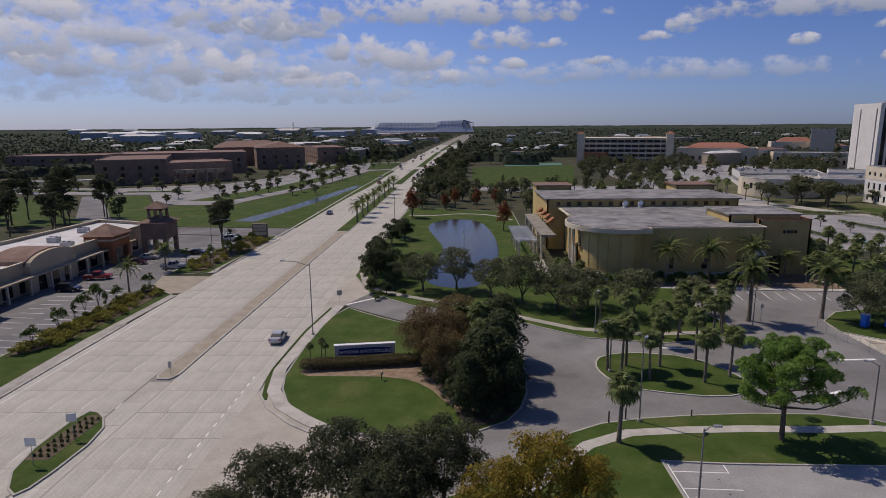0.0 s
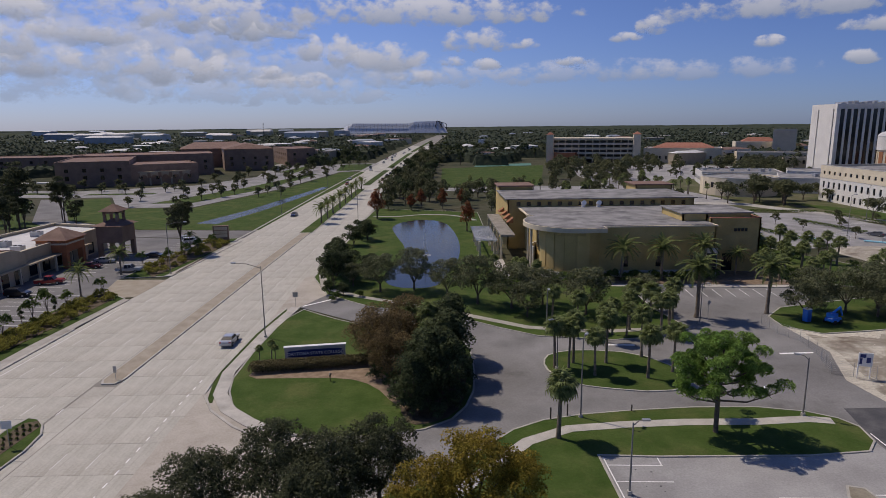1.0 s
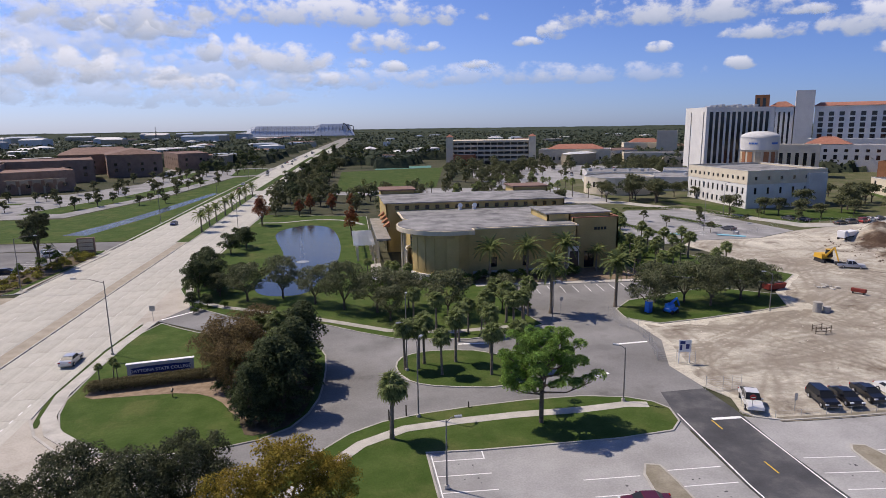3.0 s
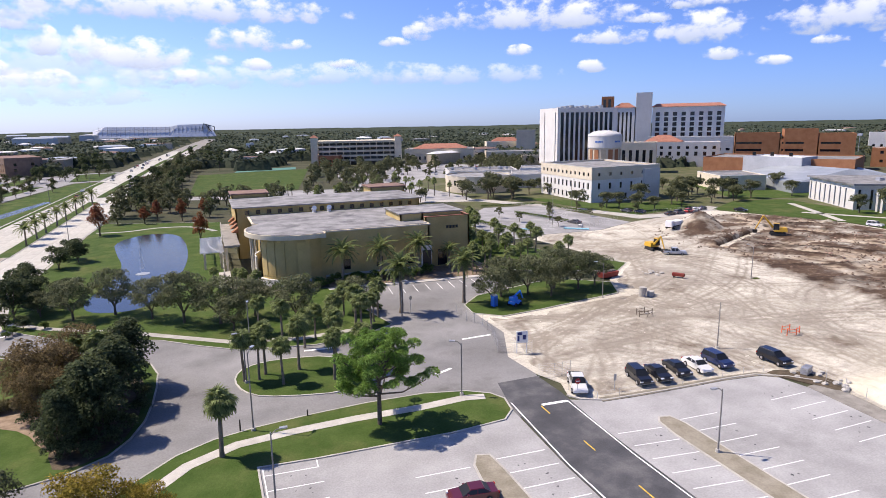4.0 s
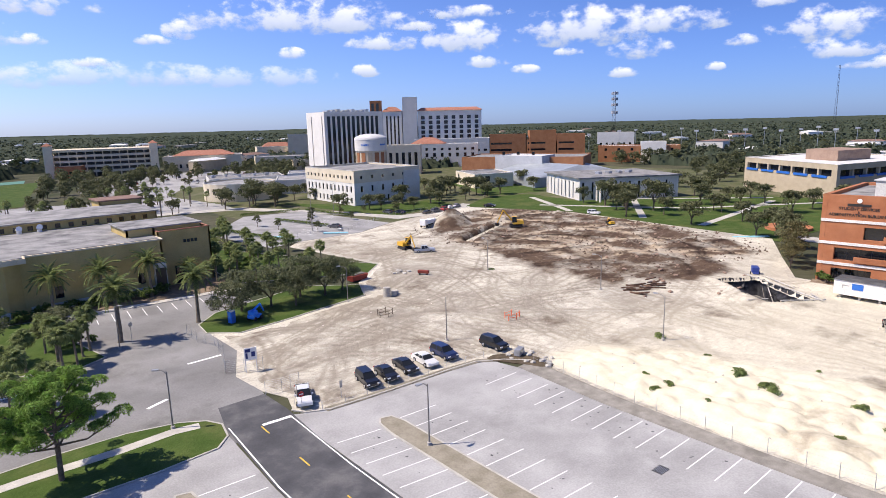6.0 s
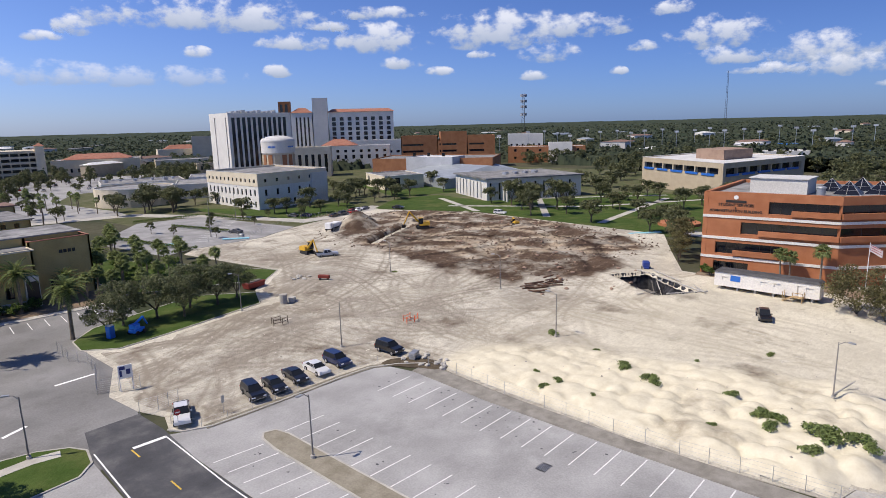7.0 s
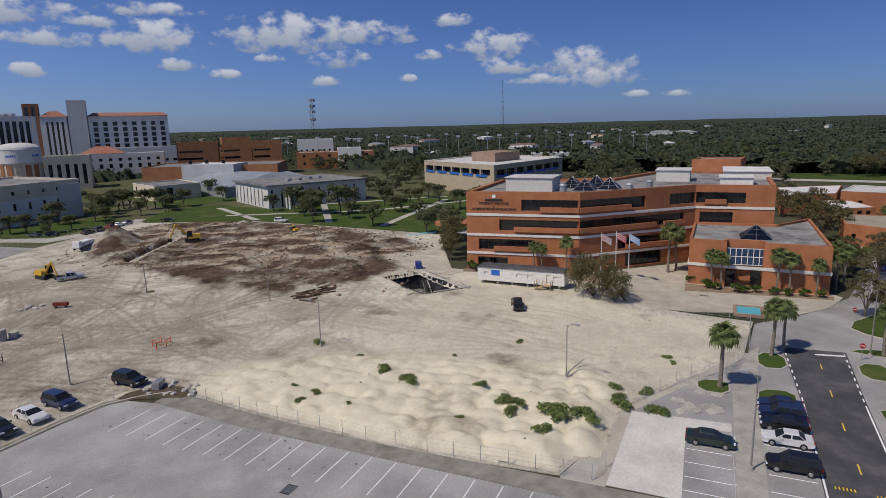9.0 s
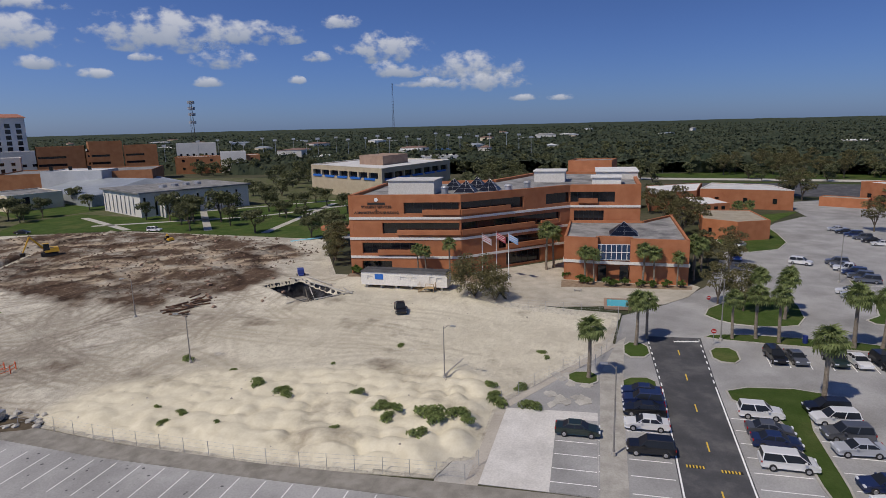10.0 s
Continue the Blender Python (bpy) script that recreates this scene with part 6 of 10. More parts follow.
def land(x, y):
    i, j = int(round((x - 57) / STEP)), int(round((y + 21) / STEP))
    return float(height[i, j]) if 0 <= i < height.shape[0] and 0 <= j < height.shape[1] else 0.0


for n_, (x, y, s) in enumerate(weed_at):
    m = Matrix.LocRotScale((x, y, land(x, y) - 0.1), Euler((0, 0, n_ * 1.7)), None)
    w_ = weed if n_ == 0 else copy_thing(weed, m)
    w_.matrix_basis = m
    w_.scale = (s * 0.8, s * 0.7, s * 0.8)

# clipped hedges round the north car park
for line in ([(104.6, 200), (107.4, 182), (110.4, 165)], [(124, 227.6), (147, 223.6)], [(148.6, 221), (152.4, 192)], [(128, 206), (134, 178)], [(113, 160), (105, 158)]):
    clumps_ = []
    for p, q in zip(line, line[1:]):
        n_ = max(2, int(span(p, q) / 0.9))
        clumps_ += [((p[0] + (q[0] - p[0]) * k / n_, p[1] + (q[1] - p[1]) * k / n_, 0.55), 0.75, 0.85) for k in range(n_)]
    row_hedge = thing("hedge", "low clipped green hedge beside the car park", "hedge")
    part("foliage", leaf_mesh("hedge", clumps_, 90 * len(clumps_), 0.24, SHRUB, 8), None, row_hedge)

# trees by the brick office and over the green
admin_tree = tree("oak_tree", "bushy storm-thinned oak beside the brick office", 7.6, 3.8, 1.2, STORM, 2300, 0.27, 47, 34, 0.18, lump=(0.12, 0.26))
EAST_TREES = [(237, -36, 1.5), (222, -39, 1.5), (188, -38.6, 1.1), (187, -45, 1.2), (308, -94, 1.7), (317.6, -91, 1.3)] + scatter([(402, -80), (480, -98), (450, -215), (386, -185)], 34, 8, 87, (1.1, 1.8))
stand(admin_tree, [(179, 47.5, 1.05), (186, 50, 1.1), (174, 46, 0.8), (154, -36.6, 1.0), (155.5, -41.0, 1.05), (150, -40, 0.8), (181, -43.5, 1.0), (186, -40, 0.9), (243, -45, 1.3), (262, -43, 1.5), (236, -92, 1.4), (230, -45, 1.1), (252, -38, 1.3), (268, -34, 1.2), (280, 26, 1.3), (292, 30, 1.2), (302, -20, 1.3), (314, 28, 1.2), (270, 26, 1.2), (330, -4, 1.4), (330, 14, 1.3), (264, 8, 1.1), (290, -24, 1.1)] + EAST_TREES)
bush = tree("bush", "large loose olive bush at the end of the trailer", 6.4, 4.4, 0.0, STORM, 5600, 0.2, 49, 90, 0.14, 1.1, flat=0.3, lump=(0.1, 0.22), category="bush")
stand(bush, [(151.8, 7.2, 1.4), (150.0, 3.0, 0.9)])
green_tree = tree("oak_tree", "campus oak with an uneven crown on the green", 8.0, 4.6, 2.2, OAK, 950, 0.66, 51, 14, 0.25)
NEW_TREES = [(146, 244, 1.25), (143, 257, 1.1), (150, 250, 0.9), (106.8, 256, 0.8), (91, 315, 0.9), (98, 295, 0.8), (227.7, 222, 1.0), (278, 221, 1.0), (262, 198, 0.8), (235.8, 138, 1.2), (234.3, 127, 1.3), (236, 116.8, 1.3), (240, 132, 1.0), (286, 127, 1.1), (195, 192, 0.8), (173, 191, 0.8), (235, 205, 0.8), (238, 150, 0.8), (252, 122, 1.0), (214, 196, 0.7), (262, 112, 1.0), (270, 100, 0.9), (246, 96, 0.8), (228, 108, 0.8)] + scatter([(150, 200), (240, 196), (250, 222), (290, 205), (340, 250), (240, 330), (160, 300)], 30, 9, 19, (0.7, 1.1), [[(158, 206), (206, 206), (206, 252), (158, 252)], [(243, 218), (290, 218), (290, 262), (243, 262)], [(130, 272), (290, 260), (290, 365), (130, 365)], [(270, 180), (380, 180), (380, 320), (270, 320)]])
GREEN = [(206, 60), (222, 58), (300, 72), (300, 130), (262, 130), (236, 158), (222, 172), (214, 150), (216, 120)]
stand(green_tree, scatter(GREEN, 15, 11, 9, (0.75, 1.15)) + [(188, 208, 1.0), (205, 206, 1.1), (212, 214, 1.0), (222, 218, 0.9), (232, 208, 1.0), (240, 200, 1.0), (226, 196, 0.8), (150, 252, 1.3), (144, 262, 1.3), (138, 252, 1.2), (156, 262, 1.1), (132, 268, 1.0), (128, 254, 1.0), (204, 58, 1.0), (196, 54, 0.9), (212, 64, 1.1), (292, 70, 1.0), (180, 190, 0.7), (168, 204, 0.8)] + NEW_TREES)
small_tree = tree("young_tree", "small parking lot tree", 4.4, 1.9, 1.3, OAK, 500, 0.42, 55, 9, 0.09)
stand(small_tree, [(126, 172, 0.8), (131, 186, 0.8), (137, 196, 0.8), (142, 205, 0.8), (119, 186, 0.8), (117, 198, 0.9), (148, 186, 0.7), (152, 200, 0.7), (160, 196, 0.8), (168, 186, 0.8)])

# wooded surroundings
mid = tree("oak_tree", "dark green oak in the wooded surroundings", 8.2, 4.6, 1.0, OAK, 620, 0.78, 61, 14, 0.22)
mid_b = tree("pine_tree", "slender pine in the wooded surroundings", 11, 3.4, 3.2, HOLLY, 560, 0.72, 63, 12, 0.2)
mid_palm = palm("fan_palm", "cabbage palm among the trees beyond the pond", 5.4, FAN, 14, -45, 80, 0.18, False, 65)
FIELD = [(10, 338), (66, 344), (98, 512), (14, 486)]
BUILT = [[(20, 128), (82, 128), (82, 188), (20, 188)], FIELD, [(158, 206), (206, 206), (206, 252), (158, 252)], [(240, 320), (304, 320), (304, 405), (240, 405)], [(104, 520), (195, 520), (195, 600), (104, 600)], [(370, 390), (470, 390), (470, 510), (370, 510)], [(130, 272), (290, 260), (290, 365), (130, 365)], [(240, 128), (305, 128), (305, 198), (240, 198)], [(300, 58), (405, 58), (405, 130), (300, 130)], [(165, -36), (234, -36), (234, 42), (165, 42)], [(270, 180), (435, 180), (435, 350), (270, 350)]]
edge_r = [(cx(y) + 17, y) for y in (228, 335, 460, 700)] + [(cx(700) + 70, 700), (10, 500), (8, 335), (12, 262)]
grove(mid, "oak_grove", "dark green oaks crowding the land round the campus", scatter(edge_r, 120, 5.5, 71, (0.7, 1.15), BUILT) + scatter([(20, 190), (80, 192), (100, 250), (70, 335), (14, 330), (18, 260)], 34, 7, 72, (0.6, 1.0), BUILT) + scatter([(66, 345), (110, 330), (140, 420), (210, 500), (170, 525), (105, 515)], 60, 8, 73, (0.7, 1.2), BUILT) + scatter([(110, 600), (420, 560), (520, 700), (120, 760)], 110, 12, 74, (0.9, 1.4), BUILT) + scatter([(205, 365), (245, 360), (330, 400), (370, 500), (260, 520), (210, 470)], 46, 10, 75, (0.8, 1.2), BUILT))
grove(mid_b, "pine_grove", "slender pines among the roadside trees", scatter(edge_r, 40, 9, 81, (0.7, 1.1), BUILT) + scatter([(30, 520), (110, 620), (90, 800), (-10, 800)], 40, 11, 82, (0.9, 1.3), BUILT))
stand(mid_palm, scatter([(15, 225), (60, 200), (98, 250), (90, 330), (20, 325)], 26, 7, 83, (0.8, 1.2), BUILT) + scatter([(100, 250), (135, 270), (135, 330), (100, 330)], 18, 7, 84, (0.8, 1.2), BUILT))
lot_tree = tree("oak_tree", "round parking lot oak in a long row", 6.0, 3.0, 1.2, OAK, 420, 0.7, 67, 10, 0.16)
stand(lot_tree, scatter([(100, 255), (130, 365), (240, 370), (250, 470), (140, 500), (100, 380)], 80, 12, 85, (0.7, 1.1), BUILT) + scatter([(-128, 262), (-62, 300), (-60, 460), (-110, 500), (-132, 360)], 50, 11, 86, (0.7, 1.1)) + scatter([(-235, 312), (-130, 318), (-130, 345), (-210, 345)], 26, 10, 87, (0.6, 1.0)))
east_oak = tree("oak_tree", "dark oak in the neighbourhood east of the campus", 9.0, 5.0, 0.6, OAK, 560, 0.88, 69, 13, 0.22)
east_built = BUILT + [[(255, -110), (300, -110), (300, -44), (255, -44)], [(140, -100), (258, -100), (262, -62), (140, -40)], [(330, -190), (372, -190), (372, -10), (330, -10)]]
grove(east_oak, "neighbourhood_trees", "dark oaks over the neighbourhood east of the campus", scatter([(300, 132), (440, 60), (560, 180), (470, 300), (330, 170)], 90, 9, 91, (0.7, 1.2), east_built) + scatter([(236, -30), (300, -40), (430, -60), (560, 60), (420, 60), (300, 50), (240, 46)], 95, 9, 92, (0.7, 1.2), east_built) + scatter([(250, -110), (420, -260), (620, -160), (560, 40), (420, -70), (300, -95)], 110, 11, 93, (0.7, 1.2), east_built) + scatter([(560, 40), (640, -140), (820, -60), (800, 420), (600, 560), (470, 330)], 130, 17, 94, (0.9, 1.3)))
west_oak = tree("pine_tree", "dark pine in the woods beyond the brick college", 11, 4.6, 1.5, HOLLY, 480, 0.95, 77, 13, 0.22)
grove(west_oak, "west_woods", "dark pines beyond the brown brick college", scatter([(-420, 300), (-330, 330), (-330, 440), (-250, 510), (-420, 560)], 60, 11, 95, (0.8, 1.2)) + scatter([(-340, 560), (-230, 600), (-100, 640), (-60, 560), (-50, 760), (-330, 760)], 120, 11, 96, (0.8, 1.2)) + scatter([(-260, 190), (-160, 200), (-170, 250), (-270, 270)], 26, 9, 97, (0.7, 1.0)) + scatter([(-95, 470), (-52, 470), (-46, 560), (-95, 545)], 14, 9, 98, (0.6, 0.9)))

# far woods to the horizon, one canopy
th = np.radians(np.linspace(-62, 142, 450))
rr = [430.0]
while rr[-1] < 4900:
    rr.append(rr[-1] * 1.0105 + 1.5)
rr = np.array(rr[:-1] + [4900.0])
wr_, wt_ = np.meshgrid(rr, th, indexing="ij")
wx, wy = 20 + wr_ * np.cos(wt_), wr_ * np.sin(wt_)
wnoise = np.vectorize(lambda x, y: noise.noise((x, y, 3.3)))
tops = 7.0 + 2.8 * wnoise(wx / 16, wy / 16) + 2.2 * wnoise(wx / 7, wy / 7) + 3 * wnoise(wx / 260, wy / 260)
gaps_ = wnoise(wx / 95, wy / 95) + 0.6 * wnoise(wx / 38, wy / 38)
tops = np.where(gaps_ > 0.5, -3, tops) + np.clip((wr_ - 1500) / 3400, 0, 1) * 12
road_x = np.interp(wy, [0, 700, 1000, 1500, 2600], [-36, -21, -8, 16, 75])
clear = np.zeros(wx.shape, bool)
clear |= (np.abs(wx - road_x) < 32 + 0.0 * wy) & (wy > 0) & (wy < 1750)
clear |= (wr_ < 640) & (wt_ > radians(58)) & (wt_ < radians(118)) & (wnoise(wx / 60, wy / 60 + 9) > -0.25)
clear |= (wr_ < 640) & (wnoise(wx / 45, wy / 45 + 9) > 0.12)
clear |= (wr_ < 520) & (wt_ > radians(58))
clear |= edge_distance([(100, 255), (130, 365), (240, 370), (250, 480), (140, 500), (100, 380)], wx, wy) > -8
clear |= (wx > -330) & (wx < 90) & (wy > 1650) & (wy < 2150)
for b_ in BUILT:
    clear |= edge_distance(b_, wx, wy) > -14
tops = np.where(clear, -4, tops)
n0, n1 = wx.shape
wv = np.stack([wx, wy, tops], -1).reshape(-1, 3)
wi = np.arange(n0 * n1).reshape(n0, n1)
wq = np.stack([wi[:-1, :-1], wi[1:, :-1], wi[1:, 1:], wi[:-1, 1:]], -1).reshape(-1, 4)
keep = (tops.reshape(-1)[wq] > -2).any(1)
me = bpy.data.meshes.new("woods")
me.from_pydata(wv.tolist(), [], wq[keep].tolist())
me.materials.append(WOODS)
tagged(part("woods", me, None), "dark green woodland reaching to the horizon", "woods", kind="stuff")

# ragged leaf sprays over the canopy
cg = np.random.RandomState(8)
pick = np.flatnonzero((tops.reshape(-1) > 2) & (wr_.reshape(-1) < 2600))
pick = cg.choice(pick, 85000, p=(lambda w: w / w.sum())(1 / wr_.reshape(-1)[pick] ** 0.6))
dist = wr_.reshape(-1)[pick]
size_ = 1.25 * (dist / 500) ** 0.55 * cg.uniform(0.6, 1.5, len(pick))
pos = wv[pick] + cg.normal(size=(len(pick), 3)) * np.stack([size_ * 1.6, size_ * 1.6, size_ * 0.5], 1)
pos[:, 2] += 0.6
u_ = cg.normal(size=(len(pick), 3)) * (1, 1, 0.5)
u_ /= np.linalg.norm(u_, axis=1, keepdims=True)
v_ = np.cross(u_, cg.normal(size=(len(pick), 3)))
v_ /= np.linalg.norm(v_, axis=1, keepdims=True)
quad = np.stack([pos - u_ * size_[:, None], pos - v_ * size_[:, None] * 0.7, pos + u_ * size_[:, None], pos + v_ * size_[:, None] * 0.8], 1).reshape(-1, 3)
me = bpy.data.meshes.new("canopy")
me.from_pydata(quad.tolist(), [], np.arange(len(quad)).reshape(-1, 4).tolist())
me.materials.append(leaves("far leaves", (0.038, 0.052, 0.031), (0.075, 0.085, 0.05), 0.2))
tagged(part("canopy", me, None), "ragged tree tops of the far woodland", "woods", kind="stuff")
# ---- roads, lots, paths and markings ----
def line_marks(name, segments, width, z, mat, label):
    bm = bmesh.new()
    for p, q in segments:
        ribbon(bm, [p, q], width, z - 0.006, z)
    return tagged(part(name, bm, mat), label, "road marking", kind="structure")


MEDIAN = [(cx(y) - 1.25, y) for y in (78.2, 100, 130, 165, 193)] + [(cx(y) + 1.25, y) for y in (193, 165, 130, 100, 78.2)] + [(cx(77) + 0.7, 76.9), (cx(77) - 0.7, 76.9)]
patch("median", MEDIAN, 0, 0.16, BROWN_CONCRETE, "raised tan concrete median of the boulevard", "median")
strip("kerb", offset(ccw(MEDIAN), 0.12), 0.26, 0, 0.17, CONCRETE, "pale concrete kerb round the median", "kerb", True)
for y0, y1, w in ((193.4, 332, 1.9), (352, 470, 2.2), (500, 760, 2.4), (800, 1400, 2.6)):
    yy = np.linspace(y0, y1, 9)
    lawn([(cx(y) - w, y) for y in yy] + [(cx(y) + w, y) for y in reversed(yy)], "grassy boulevard median planted with palms", 0.14)
left_bed = rounded([(-40.6, 50.0), (-43.9, 55.7), (-43.6, 67.3), (-41.2, 66.6), (-38.7, 62.1), (-39.4, 52.0)], 1)
lawn(left_bed, "small kerbed grass island with bedding plants", 0.15)
patch("apron", [(-25.3, 47.5), (-25.3, 66.5), (-21.6, 68.6), (-17.2, 64.2), (-13.8, 62.3), (-8, 60.8), (-8, 47), (-18, 47)], 0.003, 0.036, APRON, "tan stained concrete entrance apron", "apron")
strip("pavement", [(-14.2, 62.9), (-17.2, 65.3), (-20.6, 68.6), (-22.9, 73), (-24.0, 80), (-23.2, 96), (-21.3, 110.6)], 1.7, 0.0, 0.155, CONCRETE, "pale concrete footpath along the boulevard", "pavement")
strip("kerb", [(-15.2, 61.7), (-18.6, 64.2), (-22.4, 68.3), (-24.9, 73), (-25.35, 80), (-24.7, 96), (-22.9, 110)], 0.3, 0.0, 0.16, CONCRETE, "pale concrete kerb at the campus entrance", "kerb")
strip("verge", [(-23.4, 70.5), (-24.9, 78), (-24.4, 96), (-22.6, 109)], 0.7, 0.0, 0.1, GRASS, "thin grass strip behind the kerb", "verge")
strip("pavement", [(2, 46), (10.6, 55.9), (13.8, 59.6), (18.8, 62.2), (25.2, 62.9), (32, 63.2), (40.2, 63.0), (46, 63.4), (48.6, 62.8)], 1.5, 0.0, 0.15, CONCRETE, "pale concrete footpath across the lawn", "pavement")
strip("pavement", [(-20.8, 137), (-18.2, 124.5), (-10.4, 117.6), (4.7, 108.4), (19.7, 97.2), (30, 94.4), (40, 95.2)], 1.5, 0.0, 0.15, CONCRETE, "pale concrete footpath round the pond lawn", "pavement")
strip("pavement", [(19, 128.5), (20.2, 134), (20.6, 150)], 2.6, 0.0, 0.15, CONCRETE, "pale curved path to the auditorium porch", "pavement")
strip("pavement", rounded([(-17, 228), (-8, 226), (2, 232), (14, 228), (20, 215)], 2, False), 1.6, 0.0, 0.15, CONCRETE, "curving pale garden path behind the pond", "pavement")
patch("pavement", [(40.5, 122.6), (78, 119.6), (78, 121.6), (40.5, 124.4)], 0.0, 0.15, CONCRETE, "pale concrete path along the auditorium car park", "pavement")
lawn([(41, 124.6), (78, 121.8), (80.3, 130), (80.3, 134.2), (66.6, 134.2), (65.5, 130.6), (41.6, 130.6)], "planting bed below the auditorium wall", 0.14, False, MULCH)
mulch_bed = rounded([(-21, 77.6), (-20.6, 81.4), (-18, 82.6), (-6, 84.0), (-4.0, 80), (0.4, 74), (1.0, 67.6), (-0.8, 69), (-3.6, 74.6), (-7.6, 77.4), (-15.4, 77.6)], 1)
patch("flower_bed", mulch_bed, 0.1, 0.15, MULCH, "bark mulch bed round the college sign", "flower bed")
# Understory shade is put into the dark colour of this bed.
patch("flower_bed", rounded([(0.5, 64.5), (2.4, 63.5), (6.5, 66), (8, 72), (8.6, 84), (5, 91), (-2, 90), (-4, 84), (-1.0, 74)], 1), 0.1, 0.148, DARK_MULCH, "leaf litter darkened as shade under the dense trees", "flower bed")
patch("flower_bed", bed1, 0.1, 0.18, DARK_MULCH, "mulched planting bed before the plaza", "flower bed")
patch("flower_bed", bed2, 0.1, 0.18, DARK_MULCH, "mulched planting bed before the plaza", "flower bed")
# drive markings
line_marks("stop_line", [((54.3, 83.7), (59.4, 83.9)), ((-20.2, 111.6), (-15.6, 115.9)), ((45.5, 72.0), (48.2, 73.2)), ((30, 88.6), (34.6, 88.2))], 0.5, 0.042, PAINT, "broad white stop line on the drive")
line_marks("stop_line", [((54.1, 58.0), (57.5, 57.8))], 0.55, 0.06, PAINT, "broad white stop line on the entry road")
line_marks("edge_line", [((50.9, 60), (49.75, 45)), ((49.75, 45), (49.3, -15)), ((57.6, 58), (57.05, 44)), ((57.05, 44), (57.0, -15))], 0.16, 0.056, PAINT, "white edge line of the entry road")
line_marks("centre_line", [((53.85, y), (53.8, y - 2.2)) for y in (57.8, 48.6, 39.4, 30.2, 21, 11.8)], 0.16, 0.056, YELLOW, "yellow dashes down the entry road")
stalls = [((80.6, 20.46 + 2.78 * k), (86.4, 20.46 + 2.78 * k)) for k in range(-13, 11)]
stalls += [((58.2, 48.5 - 2.86 * k), (63.6, 47.8 - 2.86 * k)) for k in range(0, 22)] + [((66.8, 48.5 - 2.86 * k), (72.0, 48.2 - 2.86 * k)) for k in range(0, 22)]
line_marks("stall_line", stalls, 0.13, 0.041, PAINT, "white parking stall lines on worn asphalt")
west = [((21.0, 54.8 - 2.85 * k), (26.3, 54.5 - 2.85 * k)) for k in range(0, 18)] + [((34.7, 48.8 - 2.85 * k), (40.4, 48.5 - 2.85 * k)) for k in range(0, 18)] + [((43.4, 48.9 - 2.85 * k), (49.0, 48.6 - 2.85 * k)) for k in range(0, 18)]
west += [((26.3, 56.2), (26.2, 54.5)), ((20.9, 56.2), (20.9, -15))]
line_marks("stall_line", west, 0.13, 0.041, PAINT, "white parking stall lines on worn asphalt")
lawn([(64.3, 48.9), (65.0, 49.8), (66.2, 49.4), (66.6, 47.5), (66.4, 30), (66.2, -15), (63.7, -15), (63.7, 30), (63.9, 46)], "narrow dry grass island between parking rows", 0.12, True, DRY_GRASS)
lawn([(41.0, 48.6), (41.9, 50.2), (43.1, 49.8), (43.3, 47), (43.3, -15), (40.6, -15), (40.6, 46)], "narrow dry grass island between parking rows", 0.12, True, DRY_GRASS)
strip("kerb", [(58.4, 59.2), (59.4, 57.4), (62, 56.1), (70.6, 55.5), (80.5, 55.3), (85, 54.9), (88.6, 52.6), (91.2, 49.7)], 0.25, 0.0, 0.16, CONCRETE, "sand-dusted kerb at the edge of the lot", "kerb")
line_marks("stall_line", [((57.9 + 2.7 * k, 119.6 - 0.1 * k), (57.3 + 2.7 * k, 114.2 - 0.1 * k)) for k in range(-3, 6)], 0.12, 0.041, PAINT, "white parking stall lines before the auditorium")

# lots and road beyond the sand heaps
patch("parking_lot", [(57.2, -16.02), (89.8, -16.02), (89.9, -4.6), (106, -4.9), (118, -11.8), (129.4, -18.2), (144.5, -19.8), (152.5, -27.8), (166, -36.4), (199, -45.5), (249, -69.5), (264, -82), (264, -150), (57.2, -150)], 0.0, 0.03, LOT, "pale worn asphalt of the college car parks", "parking lot")
patch("pavement", [(89.6, -15.9), (118, -16), (131, -18.6), (133.4, -20), (131, -19.6), (112, -18.7), (89.6, -18.4)], 0.0, 0.07, CONCRETE, "sandy concrete footpath between parking rows", "pavement")
patch("road", [(57, -22.9), (92, -22.9), (114.8, -23.3), (134.4, -22.9), (134.8, -30.9), (118, -30.15), (94, -29.5), (57, -28.4)], 0.004, 0.042, DARK_ASPHALT, "fresh dark asphalt campus road with yellow dashes", "road")
line_marks("edge_line", [((57, -23.1), (92, -23.1)), ((92, -23.1), (114.8, -23.5)), ((57, -28.2), (94, -29.3)), ((94, -29.3), (116.5, -29.9))] + [((115.6 + 2.2 * k, -23.5 + 0.05 * k), (116.6 + 2.2 * k, -23.5 + 0.05 * k)) for k in range(8)] + [((117.6 + 2.2 * k, -29.95 - 0.08 * k), (118.6 + 2.2 * k, -29.98 - 0.08 * k)) for k in range(8)], 0.17, 0.053, PAINT, "white edge line of the campus road")
line_marks("centre_line", [((129 - 9 * k, -27.0 + 0.14 * k), (127 - 9 * k, -26.97 + 0.14 * k)) for k in range(7)], 0.15, 0.053, YELLOW, "yellow dashes down the campus road")
line_marks("stop_line", [((132.6, -26.8), (133.2, -30.6))], 0.5, 0.053, PAINT, "white stop line at the junction")
bm = bmesh.new()
for y0, y1, yx in ((-23.9, -25.6, 96.8), (-27.0, -28.9, 96.4)):
    box(bm, yx - 0.2, yx + 0.2, y1, y0, 0.04, 0.1)
hump = tagged(part("speed_bump", bm, DARK_METAL), "black rubber speed bump with yellow bars", "speed bump")
